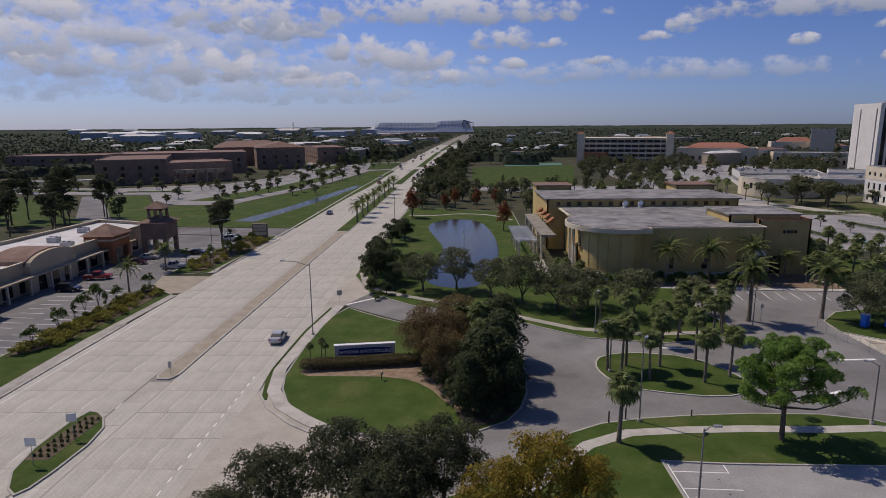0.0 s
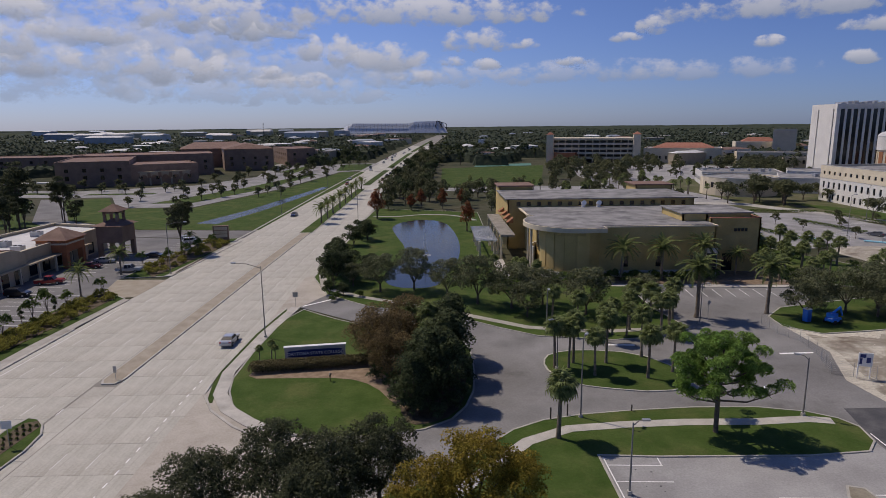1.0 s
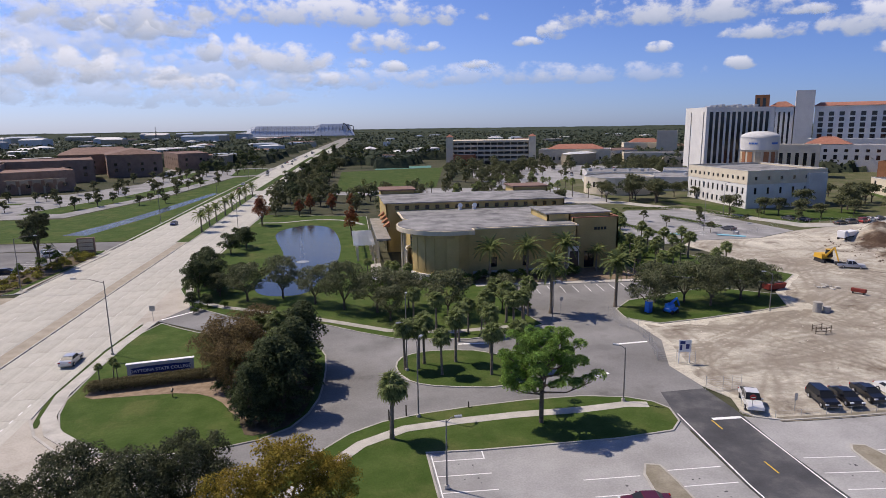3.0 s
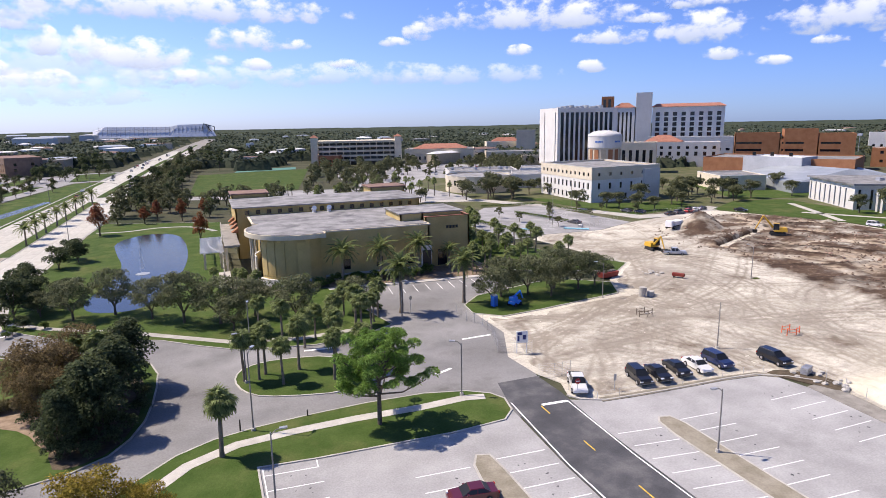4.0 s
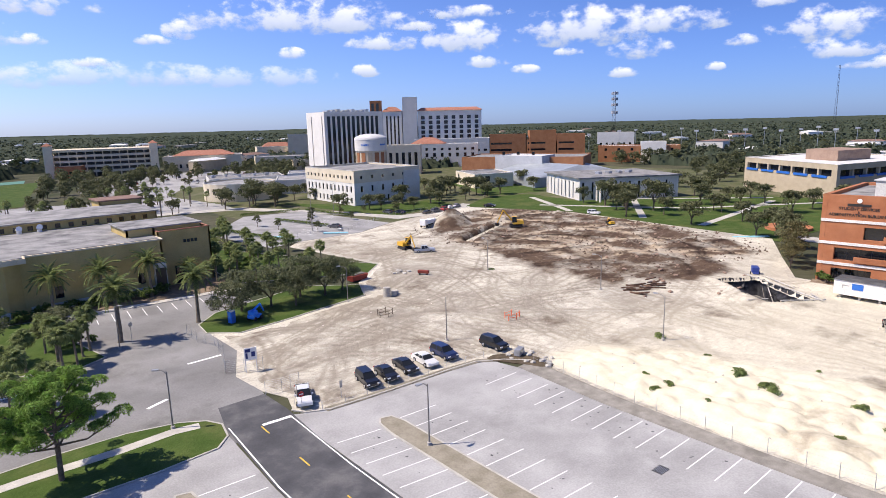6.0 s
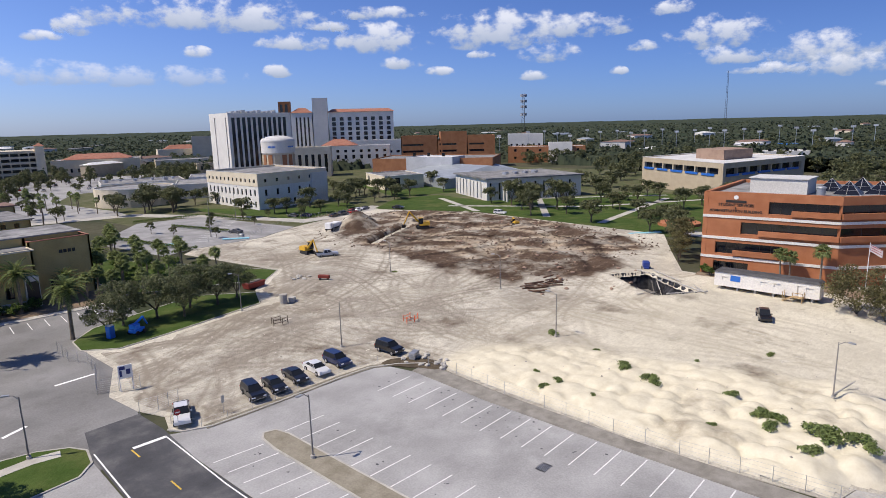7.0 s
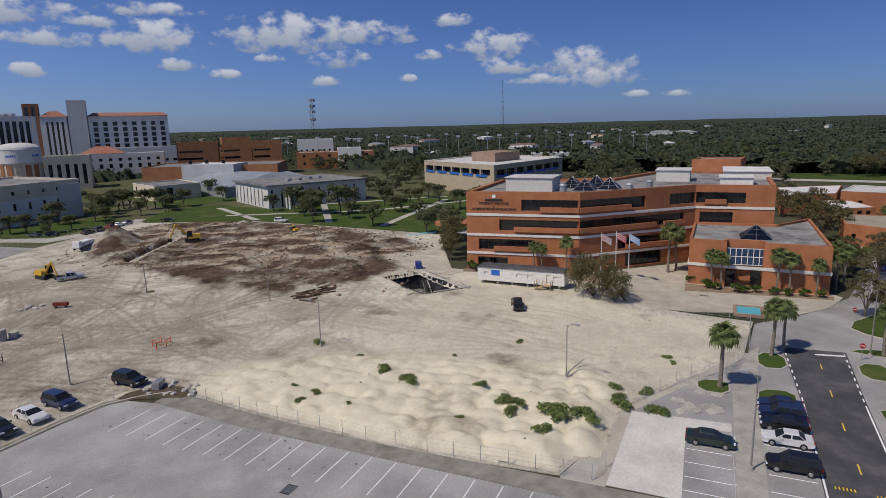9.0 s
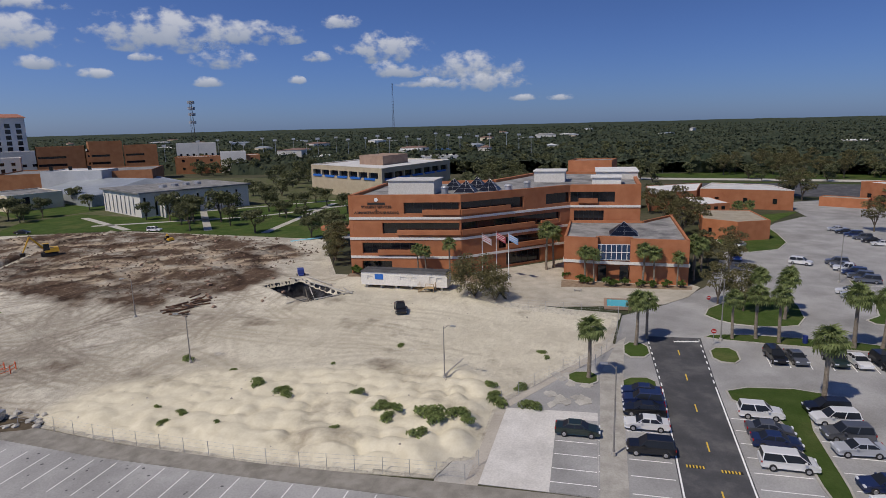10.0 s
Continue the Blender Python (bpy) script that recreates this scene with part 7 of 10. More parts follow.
for y0, yx in ((-23.9, 96.8), (-27.0, 96.4)):
    for k in range(6):
        bm = bmesh.new()
        box(bm, yx - 0.21, yx + 0.21, y0 - 0.16 - 0.3 * k, y0 - 0.02 - 0.3 * k, 0.05, 0.104)
        part("stripe", bm, YELLOW, hump)
south = [((x, -30.0 + (105 - x) * 0.012), (x, -35.0)) for x in (108, 105.2, 102.4, 99.6, 96.8, 94, 91.2, 88.4)] + [((x, -18.7), (x, -22.7)) for x in (111.6, 108.8, 106, 103, 100.1, 97.1, 94.1, 91.1, 88.1)] + [((x, -11.3), (x, -15.9)) for x in (103.2, 100.2, 97.2, 94.2, 91.2)]
south += [((x, -38.0), (x, -42.6)) for x in (113.2, 110.4, 107.4, 104.4, 101.4, 98.4, 95.4, 92.4)] + [((124.6, y), (129.6, y - 0.4)) for y in (-38.2, -40.6, -43.2, -45.8, -48.4, -51, -53.6)]
south += [((150 + 3 * k, -63.2 - 0.2 * k), (150.6 + 3 * k, -68.4 - 0.2 * k)) for k in range(14)] + [((200 + 3 * k, -84 - 0.1 * k), (200.6 + 3 * k, -88.6 - 0.1 * k)) for k in range(14)]
line_marks("stall_line", south, 0.13, 0.037, PAINT, "white parking stall lines on worn asphalt")
for poly in ([(131.0, -19.6), (130.8, -22.7), (125.4, -22.9), (124.9, -19.4)], [(130.6, -31.5), (131, -34.9), (125, -34.6), (125.4, -31.3)], [(118, -12), (118.6, -15.6), (114.4, -15.6), (114.7, -12.2)], [(117.3, -18.9), (117.9, -22.8), (113.1, -22.8), (113.6, -18.9)], [(116.6, -31.0), (117.6, -41.6), (113.6, -42.0), (112.0, -38.0), (90, -37.2), (90, -35.3), (111.4, -35.6), (111.8, -31.2)], [(134.9, -31.3), (136.8, -33), (137.4, -40), (135.8, -57), (132.4, -57), (133.8, -40)], [(148.1, -32.7), (158, -40.1), (160, -46), (158.8, -50.4), (144, -48.2), (141.6, -42), (143, -35.8)], [(222, -46.8), (249, -63), (238, -66), (208.5, -63.4), (199.6, -48.4)], [(146.7, -56.8), (152, -62.3), (175, -64.6), (175, -66), (145, -64)]):
    lawn(rounded(poly, 1), "kerbed grass island in the college car park")
patch("pavement", [(148.6, -0.2), (148.0, -10), (152.3, -27.4), (158, -32.2), (165.5, -35.4), (168, -33.6), (168, -9.2), (189, -9.2), (171, 11), (168, 6), (160, 4)], 0.0, 0.1, material("exposed aggregate", (0.36, 0.33, 0.27), (0.46, 0.425, 0.355), 2.5, 0.9, 0.2, 16, stain=0.4), "tan aggregate forecourt of the brick office", "pavement")
lawn([(163, 38.4), (167.2, 39), (169.2, 14.2), (169.2, 5.6), (161.5, 3.6), (160.4, 6.4), (164.8, 12), (165, 30)], "planting bed below the brick office", 0.1, False, MULCH)
lawn([(161.8, -8.6), (167.8, -8.4), (166.6, -15.6), (166.4, -22.4), (165.8, -34), (163, -33.6), (162.6, -17)], "planting bed below the brick annex", 0.12, False, MULCH)
patch("concrete_corner", [(89.5, -0.75), (90, -0.7), (93.3, -1.7), (94.3, -4.48), (89.5, -4.48)], 0.003, 0.05, CONCRETE, "pale concrete corner of the fenced sand yard", "pavement")
# broken slabs and the concrete lot beside the sand heaps
patch("concrete_pad", [(89.9, -4.5), (106, -4.9), (106.6, -15.7), (89.9, -15.8)], 0.004, 0.05, material("bleached concrete", (0.6, 0.58, 0.54), (0.72, 0.7, 0.66), 3.0, 0.85, 0.1, 14, stain=0.5, stain_size=5, dark=(0.42, 0.41, 0.39)), "bleached concrete parking pad beside the sand", "parking lot")
g_ = random.Random(4)
for k in range(26):
    x, y = g_.uniform(107.5, 117), g_.uniform(-14.5, -8)
    if y < -9.2 - (118 - x) * 0.0:
        bm = bmesh.new()
        q = [(x + g_.uniform(0.5, 1.2) * math.cos(a) , y + g_.uniform(0.4, 0.9) * math.sin(a)) for a in (0.3, 1.6, 2.9, 4.2, 5.3)]
        prism(bm, q, 0.03, 0.07 + 0.002 * k)
        tagged(part("broken_slab", bm, CONCRETE), "broken pale concrete slab lying in sand", "rubble", "broken slabs")

# north car parks, field, green and streets
patch("parking_lot", [(103, 158), (113, 161.2), (121, 161.0), (134.5, 160.6), (153, 169.6), (147, 222), (124, 226), (108, 206), (99, 190)], 0.0, 0.05, LOT, "pale car park behind the auditorium", "parking lot")
line_marks("stall_line", [((118 + 2.4 * k, 172 + 2.8 * k), (122.6 + 2.4 * k, 169 + 2.8 * k)) for k in range(11)], 0.14, 0.057, PAINT, "white parking stall lines on worn asphalt")
strip("road", [(96, 262), (133, 251), (150, 216), (160.5, 190), (163.5, 178), (182, 176), (203, 184), (219, 138), (213, 62), (212, 20)], 7.5, 0.0, 0.045, CONCRETE, "pale campus road round the building site", "road")
patch("parking_lot", [(100, 262), (132, 254), (134, 272), (128, 330), (150, 372), (236, 366), (246, 470), (190, 520), (120, 510), (100, 400)], 0.0, 0.03, LOT, "large pale college car park with rows of trees", "parking lot")
patch("parking_lot", [(8, 330), (66, 338), (98, 330), (98, 300), (60, 296), (10, 318)], 0.0, 0.032, LOT, "pale car park before the playing field", "parking lot")
lawn(FIELD, "level green playing field", 0.05, False)
patch("court", [(40, 500), (88, 512), (92, 540), (44, 528)], 0.0, 0.06, plain("green court", (0.07, 0.2, 0.16), 0.8), "green hard tennis court", "court")
lawn([(204, 60), (209.5, 100), (215, 138), (200, 181), (226, 196), (250, 192), (243, 158), (280, 128), (300, 128), (306, 82), (260, 56)], "wide green campus lawn", 0.05, False)
lawn([(152, 256), (161, 196), (166, 182), (200, 190), (208, 208), (176, 214), (160, 246)], "green lawn before the white college building", 0.05, False)
lawn([(232, 200), (262, 262), (300, 250), (280, 200), (262, 192)], "green campus lawn between halls", 0.05, False)
for a, b in (((218, 110), (262, 142)), ((216, 88), (290, 96)), ((222, 160), (250, 110)), ((250, 110), (300, 76)), ((240, 180), (216, 140)), ((262, 142), (300, 100))):
    strip("pavement", [a, b], 2.6, 0.0, 0.075, CONCRETE, "pale footpath crossing the campus lawn", "pavement")
patch("planter_ring", arc((226, 66), 6.5, 0, 345, 20), 0.0, 0.9, BRICK, "round low red brick planter wall", "planter")
# west side
patch("parking_lot", [(-110, 40), (-68, 60), (-66.6, 82), (-66.2, 110), (-63, 124.3), (-57.2, 120.5), (-55.6, 133), (-65.4, 134.6), (-64.8, 146), (-61.6, 184), (-96, 190)], 0.0, 0.03, material("plaza asphalt", (0.13, 0.13, 0.13), (0.19, 0.188, 0.185), 6.0, 0.9, 0.15, 30, stain=0.5, dark=(0.09, 0.09, 0.09)), "grey asphalt shopping plaza car park", "parking lot")
line_marks("stall_line", [((-66.9, 86 + 2.75 * k), (-71.8, 86.4 + 2.75 * k)) for k in range(14)] + [((-64.6 - 0.0 * k, 150 + 2.75 * k), (-69.6, 150.4 + 2.75 * k)) for k in range(12)] + [((-74.2, 98 + 2.75 * k), (-79, 98.4 + 2.75 * k)) for k in range(24)], 0.13, 0.037, PAINT, "white plaza parking stall lines")
patch("apron", [(-63.5, 124.4), (-57.0, 119.6), (-55.0, 120), (-54.6, 134), (-57, 134.2), (-65.6, 134.4)], 0.002, 0.04, BROWN_CONCRETE, "brick-coloured plaza entrance apron", "apron")
lawn([(-59.0, 40), (-58.4, 92), (-56.6, 118.6), (-62.6, 124), (-66.1, 110), (-66.5, 82), (-68, 60), (-74, 40)], "grass strip before the plaza", 0.12)
lawn([(-56.2, 137), (-52.8, 178), (-54.5, 185), (-61.4, 184), (-64.7, 146), (-65.2, 136)], "grass strip before the plaza", 0.12)
strip("pavement", [(-58.0, 40), (-57.4, 92), (-55.9, 118)], 1.6, 0.0, 0.15, CONCRETE, "pale footpath beside the boulevard", "pavement")
strip("pavement", [(-55.6, 137), (-52.4, 180)], 1.6, 0.0, 0.15, CONCRETE, "pale footpath beside the boulevard", "pavement")
patch("road", [(-52.6, 185), (-52.2, 199), (-92, 203), (-128, 226), (-170, 300), (-180, 296), (-134, 214), (-96, 190.4)], 0.0, 0.035, ASPHALT, "side street behind the plaza", "road")
lawn([(-168, 292), (-128, 227), (-92, 204), (-52, 200), (-49.6, 284), (-46.4, 336), (-43, 460), (-60, 455), (-74, 338), (-95, 258), (-128, 260), (-150, 300)], "broad green swale beside the boulevard", 0.06, False)
lawn([(-255, 296), (-180, 290), (-150, 234), (-130, 214), (-145, 204), (-200, 210), (-260, 230)], "rough grass under tall pines", 0.05, False)
patch("canal", [(-78, 216), (-69.5, 250), (-62, 300), (-55, 345), (-51.5, 342), (-56.5, 296), (-63, 250), (-70, 214)], 0.0, 0.075, plain("canal water", (0.04, 0.052, 0.05), 0.2, 0, 0.12), "narrow canal mirroring the sky", "water")
patch("parking_lot", [(-262, 346), (-238, 312), (-170, 303), (-150, 303), (-128, 262), (-96, 262), (-76, 340), (-62, 458), (-44, 470), (-41, 560), (-80, 560), (-104, 640), (-132, 690), (-132, 560), (-112, 420), (-132, 362), (-182, 336)], 0.0, 0.03, LOT, "pale car parks before the brown brick college", "parking lot")
for p in ([(-120, 276), (-102, 276), (-84, 342), (-74, 440), (-80, 440), (-98, 345)], [(-170, 314), (-136, 316), (-136, 322), (-170, 320)], [(-230, 322), (-180, 318), (-178, 324), (-226, 330)], [(-66, 470), (-48, 475), (-46, 552), (-72, 548)], [(-108, 460), (-94, 456), (-92, 520), (-100, 530)]):
    lawn(p, "grass island between car park rows", 0.08, False)

# boulevard slabs, laid in rows; the nearest as pieces
slab_l, slab_r = bmesh.new(), bmesh.new()
box(slab_l, -1.945, 1.945, -3.03, 3.03, 0, 0.018)
box(slab_r, -1.735, 1.735, -3.03, 3.03, 0, 0.018)
mesh_l, mesh_r = finish(slab_l, "slab", SLAB), finish(slab_r, "slab", SLAB)
road_base = next(o for o in scene.objects if o.name == "road")
cols = [(-15.55 + 3.93 * k, mesh_l, 1.93) for k in range(4)] + [(3.2 + 3.5 * k, mesh_r, 1.72) for k in range(4)]
joined, count = bmesh.new(), 0
for row in range(-20, 170):
    y = 3.05 + row * 6.1
    for u, me_, half in cols:
        x, slope = cx(y) + u, (cx(y + 3) - cx(y - 3)) / 6
        if 46 < y < 276 and count < 300:
            s = new("slab", me_)
            s.parent = road_base
            s.matrix_basis = Matrix.Translation((x, y, 0.0)) @ Matrix.Rotation(-math.atan(slope), 4, "Z")
            count += 1
        else:
            box(joined, -half, half, -3.02, 3.02, 0, 0.018, Matrix.Translation((x, y, 0.0)) @ Matrix.Rotation(-math.atan(slope), 4, "Z"))
for y in [v for v in np.arange(-110, 900, 6.1) if v < 79 or 334 < v < 350 or 472 < v < 498]:
    slope = (cx(y + 3) - cx(y - 3)) / 6
    box(joined, -1.5, 1.36, -3.02, 3.02, 0, 0.017, Matrix.Translation((cx(y), y, 0.0)) @ Matrix.Rotation(-math.atan(slope), 4, "Z"))
rest = part("far_slabs", joined, SLAB_FAR, road_base)
rest["kind"] = "stuff"
yy = [-100, 40, 76, 100, 112]
patch("gutter", [(cx(y) - ROAD_L, y) for y in ys if y < 700] + [(cx(y) - 17.52, y) for y in reversed([v for v in ys if v < 700])], -0.01, 0.012, CONCRETE, "pale gutter strip of the boulevard", "gutter")
patch("gutter", [(cx(y) + 1.3, y) for y in (195, 335, 470)] + [(cx(y) + 1.45, y) for y in (470, 335, 195)], -0.01, 0.012, CONCRETE, "pale gutter strip of the boulevard", "gutter")
dash = []
for off in (4.95, 8.45, -5.7, -9.6, -13.55):
    for k in range(44):
        y = 44 + 12 * k
        if off == 11.9 and y < 130:
            continue
        dash.append(((cx(y) + off, y), (cx(y + 3) + off, y + 3)))
line_marks("lane_line", dash, 0.11, 0.026, WORN_PAINT, "white dashed lane lines on the boulevard")
line_marks("lane_line", [((cx(y) + 11.9, y), (cx(y) + 11.9, y + 0.9)) for y in np.arange(46, 78, 2.2)] + [((cx(y) - 1.6, y), (cx(y) - 1.6, y + 1.6)) for y in (56, 60, 64, 68)], 0.14, 0.026, PAINT, "short white dashes of the turning lane")
line_marks("lane_line", [((-55.2 + 0.032 * (y - 75), y), (-55.2 + 0.032 * (y + 12 - 75), y + 12)) for y in range(40, 112, 12)] + [((-24.9 + 0.045 * (y - 74), y), (-24.9 + 0.045 * (y + 10 - 74), y + 10)) for y in range(80, 110, 10)], 0.12, 0.026, PAINT, "white edge line of the boulevard")

strip("sand_bed", [(163, 7.2), (150.5, 3.0), (147.0, -1), (144.6, -12), (143.6, -19.5)], 3.4, 0.0, 0.16, SITE_SAND, "trampled sand along the edge of the site", "sand")
patch("flower_bed", [(-43.5, 56.2), (-40.9, 56.4), (-40.4, 65), (-41.4, 66.4), (-42.8, 65.8)], 0.1, 0.17, DARK_MULCH, "mulched strip in the grass island", "flower bed")
liriope = tree("bedding_plant", "low dark tuft in the island's flower bed", 0.5, 0.38, 0.0, SHRUB, 160, 0.14, 91, 5, 0.03, category="bedding plant")
stand(liriope, [(-42.9 + 0.75 * k + 0.08 * j, 57.0 + 1.0 * j, 0.7) for j in range(9) for k in range(3)])

# worn edges and stains of the lots
strip("verge", [(61.5, 56.4), (66, 56.0), (73, 55.7), (80, 55.5), (85.5, 54.9), (88.6, 52.6), (89.8, 49.6)], 1.1, 0.0, 0.1, DRY_GRASS, "strip of dead grass and dirt along the lot", "verge")
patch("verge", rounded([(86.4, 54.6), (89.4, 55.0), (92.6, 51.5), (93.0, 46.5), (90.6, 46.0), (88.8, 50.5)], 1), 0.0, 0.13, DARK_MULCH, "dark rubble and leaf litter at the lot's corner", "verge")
patch("parking_lot", [(89.9, -11.4), (104.2, -11.2), (104.6, -15.68), (89.9, -15.78)], 0.03, 0.055, LOT, "grey asphalt stalls beside the bleached pad", "parking lot")
line_marks("stall_line", [((x, -11.4), (x, -15.6)) for x in (91.6, 94.0, 96.7, 99.4, 102.2)], 0.11, 0.057, PAINT, "white stall line")

patch("apron", [(-25, 62), (-25.2, 78), (-23.3, 78), (-21.8, 71.2), (-17.2, 64.6), (-17.5, 62)], 0.001, 0.03, APRON, "stained concrete at the foot of the corner kerb", "road")
patch("parking_lot", [(266, -28), (326, -12), (326, 34), (266, 22)], 0.0, 0.03, LOT, "pale car park behind the brick office", "parking lot")

patch("apron", [(-24.2, 103), (-24.0, 135), (-22.4, 135), (-16.9, 119.5), (-20.4, 111.5), (-21.6, 110)], 0.001, 0.032, APRON, "stained concrete where the drive meets the boulevard", "road")

strip("kerb", [(89.5, -4.3), (106, -4.75), (118, -11.5), (120.6, -13.1), (130, -18.2)], 1.2, 0.0, 0.062, APRON, "sandy concrete edging between the pad and the site", "kerb")
gi = random.Random(77)
bm = bmesh.new()
for row_x, y0, n_row, step in ((85.2, 19.0, 12, 2.78), (82.4, 19.0, 12, 2.78), (61.2, 47.0, 14, -2.86), (69.6, 47.0, 14, -2.86), (37.8, 47.2, 12, -2.85), (46.2, 47.2, 12, -2.85), (24, 53, 12, -2.85)):
    for k in range(n_row):
        for _ in range(gi.choice((0, 1, 2, 3))):
            x, y, r = row_x + gi.uniform(-1.2, 1.2), y0 + step * k + gi.uniform(-0.9, 0.9), gi.uniform(0.05, 0.19)
            vs = [bm.verts.new((x + r * gi.uniform(0.5, 1.3) * math.cos(a), y + r * gi.uniform(0.5, 1.3) * math.sin(a), 0.0385)) for a in (0.2, 1.1, 2.0, 2.9, 3.8, 4.7, 5.6)]
            bm.faces.new(vs)
tagged(part("oil_spots", bm, DARK_ASPHALT), "dark oil spots on the parking stalls", "stain", kind="stuff")
# ---- vehicles ----
PAINTS = {k: plain("car paint " + k, c, 0.3, 0.2, 0.5, 0.7) for k, c in {"white": (0.78, 0.78, 0.76), "black": (0.012, 0.012, 0.014), "navy": (0.018, 0.03, 0.09), "grey": (0.1, 0.105, 0.115), "silver": (0.45, 0.47, 0.5), "blue": (0.02, 0.08, 0.33), "red": (0.35, 0.02, 0.02), "maroon": (0.1, 0.012, 0.02), "green": (0.02, 0.035, 0.03)}.items()}
SHAPES = {  # length, width, body side line, glass base, glass top, roof height
    "sedan": (4.75, 1.82, [(-2.36, 0.42), (-2.38, 0.78), (-2.2, 1.0), (-1.5, 1.02), (0.95, 0.98), (1.95, 0.84), (2.32, 0.66), (2.37, 0.4), (2.2, 0.28), (-2.2, 0.28)], (-1.7, 1.15), (-0.95, 0.35), 1.45),
    "suv": (4.75, 1.92, [(-2.36, 0.48), (-2.38, 1.0), (-2.3, 1.14), (0.95, 1.1), (2.05, 0.98), (2.32, 0.76), (2.36, 0.44), (2.2, 0.34), (-2.2, 0.34)], (-2.26, 1.2), (-2.0, 0.4), 1.74),
    "van": (5.1, 1.98, [(-2.54, 0.42), (-2.56, 1.0), (-2.5, 1.12), (1.2, 1.06), (2.2, 0.9), (2.5, 0.7), (2.55, 0.4), (2.35, 0.3), (-2.4, 0.3)], (-2.46, 1.75), (-2.3, 0.75), 1.76),
    "pickup": (5.7, 2.0, [(-2.84, 0.55), (-2.85, 1.08), (1.2, 1.1), (2.6, 1.06), (2.82, 0.85), (2.84, 0.5), (2.6, 0.42), (-2.6, 0.42)], (-0.95, 1.3), (-0.75, 0.6), 1.85),
}
made_cars = {}


def car(kind, colour, label, x, y, turn, group=""):
    """A parked vehicle; turn: where its nose points, in degrees."""
    z = land(x, y) if edge_distance(SITE, np.array([x]), np.array([y]))[0] > 0 else 0.04
    m = Matrix.LocRotScale((x, y, z), Euler((0, 0, radians(turn))), None)
    key = (kind, colour)
    if key in made_cars:
        ob = copy_thing(made_cars[key], m)
        ob["label"] = label
        if "group" in ob:
            del ob["group"]
        return tagged(ob, group=group)
    L, W, side, base, top, roof_z = SHAPES[kind]
    paint = PAINTS[colour]
    ob = thing({"van": "minivan", "pickup": "pickup_truck"}.get(kind, kind), label, "car", group=group)
    made_cars[key] = ob
    bm = bmesh.new()
    rows = []
    for k in (-1, -0.93, 0.93, 1):
        s = 0.97 if abs(k) == 1 else 1.0
        rows.append([bm.verts.new((px * (s if abs(px) > 1.9 else 1), k * W / 2 * (0.9 if abs(px) > 2.2 and abs(k) == 1 else 1), 0.62 + (pz - 0.62) * s)) for px, pz in side])
    n = len(side)
    for a, b in zip(rows, rows[1:]):
        for i in range(n):
            bm.faces.new((a[i], a[(i + 1) % n], b[(i + 1) % n], b[i]))
    bm.faces.new(rows[0][::-1])
    bm.faces.new(rows[-1])
    for v in bm.verts:
        v.co.y *= 1.0 - 0.1 * max(0.0, (v.co.z - 0.75) / 0.4) - 0.05 * max(0.0, (0.45 - v.co.z) / 0.2)
    bmesh.ops.bevel(bm, geom=bm.edges[:], offset=0.07, segments=2, affect="EDGES", clamp_overlap=True)
    part("body", bm, paint, ob)
    bz = 1.0 if kind == "sedan" else 1.08
    bm = bmesh.new()
    lo = [bm.verts.new((px, py, bz - 0.06)) for px, py in ((base[0], -W * 0.455), (base[1], -W * 0.455), (base[1], W * 0.455), (base[0], W * 0.455))]
    hi = [bm.verts.new((px, py, roof_z - 0.06)) for px, py in ((top[0], -W * 0.36), (top[1], -W * 0.36), (top[1], W * 0.36), (top[0], W * 0.36))]
    for i in range(4):
        bm.faces.new((lo[i], lo[(i + 1) % 4], hi[(i + 1) % 4], hi[i]))
    bm.faces.new(hi)
    cabin = part("glazing", bm, CAR_GLASS, ob, "dark tinted glass")
    bm = bmesh.new()
    x0, x1, xm, w = top[0] - 0.05, top[1] + 0.05, (top[0] + top[1]) / 2, W * 0.375
    us = (x0, x0 + 0.1, xm - 0.05, xm + 0.05, x1 - 0.1, x1)
    prism(bm, [(u, -w) for u in us] + [(u, w) for u in reversed(us)], roof_z - 0.07, roof_z, 0.07)
    bm.verts.ensure_lookup_table()
    low_ring = bm.verts[:12]
    base_us = (base[0], base[0] + 0.1, (base[0] + base[1]) / 2 - 0.05, (base[0] + base[1]) / 2 + 0.05, base[1] - 0.1, base[1])
    for k in (0, 2, 4):
        for s in (-1, 1):
            i, j = (k, k + 1) if s < 0 else (11 - k, 10 - k)
            feet = [bm.verts.new((base_us[q], s * W * 0.466, bz - 0.06)) for q in (k, k + 1)]
            bm.faces.new((low_ring[i], low_ring[j], feet[1], feet[0]))
    part("roof", bm, paint, ob)
    if kind == "pickup":
        bm = bmesh.new()
        box(bm, -2.7, -1.05, -0.82, 0.82, 1.09, 1.115)
        part("load_bed", bm, RUBBER, ob, "dark open load bed")
    for wx_ in (-L * 0.29, L * 0.3):
        for s in (-1, 1):
            bm = bmesh.new()
            tube(bm, (wx_, s * (W / 2 - 0.2), 0.34), (wx_, s * (W / 2 + 0.02), 0.34), 0.34, 0.34, 14)
            wheel = part("wheel", bm, RUBBER, ob)
            bm = bmesh.new()
            tube(bm, (wx_, s * (W / 2 + 0.0), 0.34), (wx_, s * (W / 2 + 0.035), 0.34), 0.22, 0.19, 10)
            part("rim", bm, CHROME, wheel)
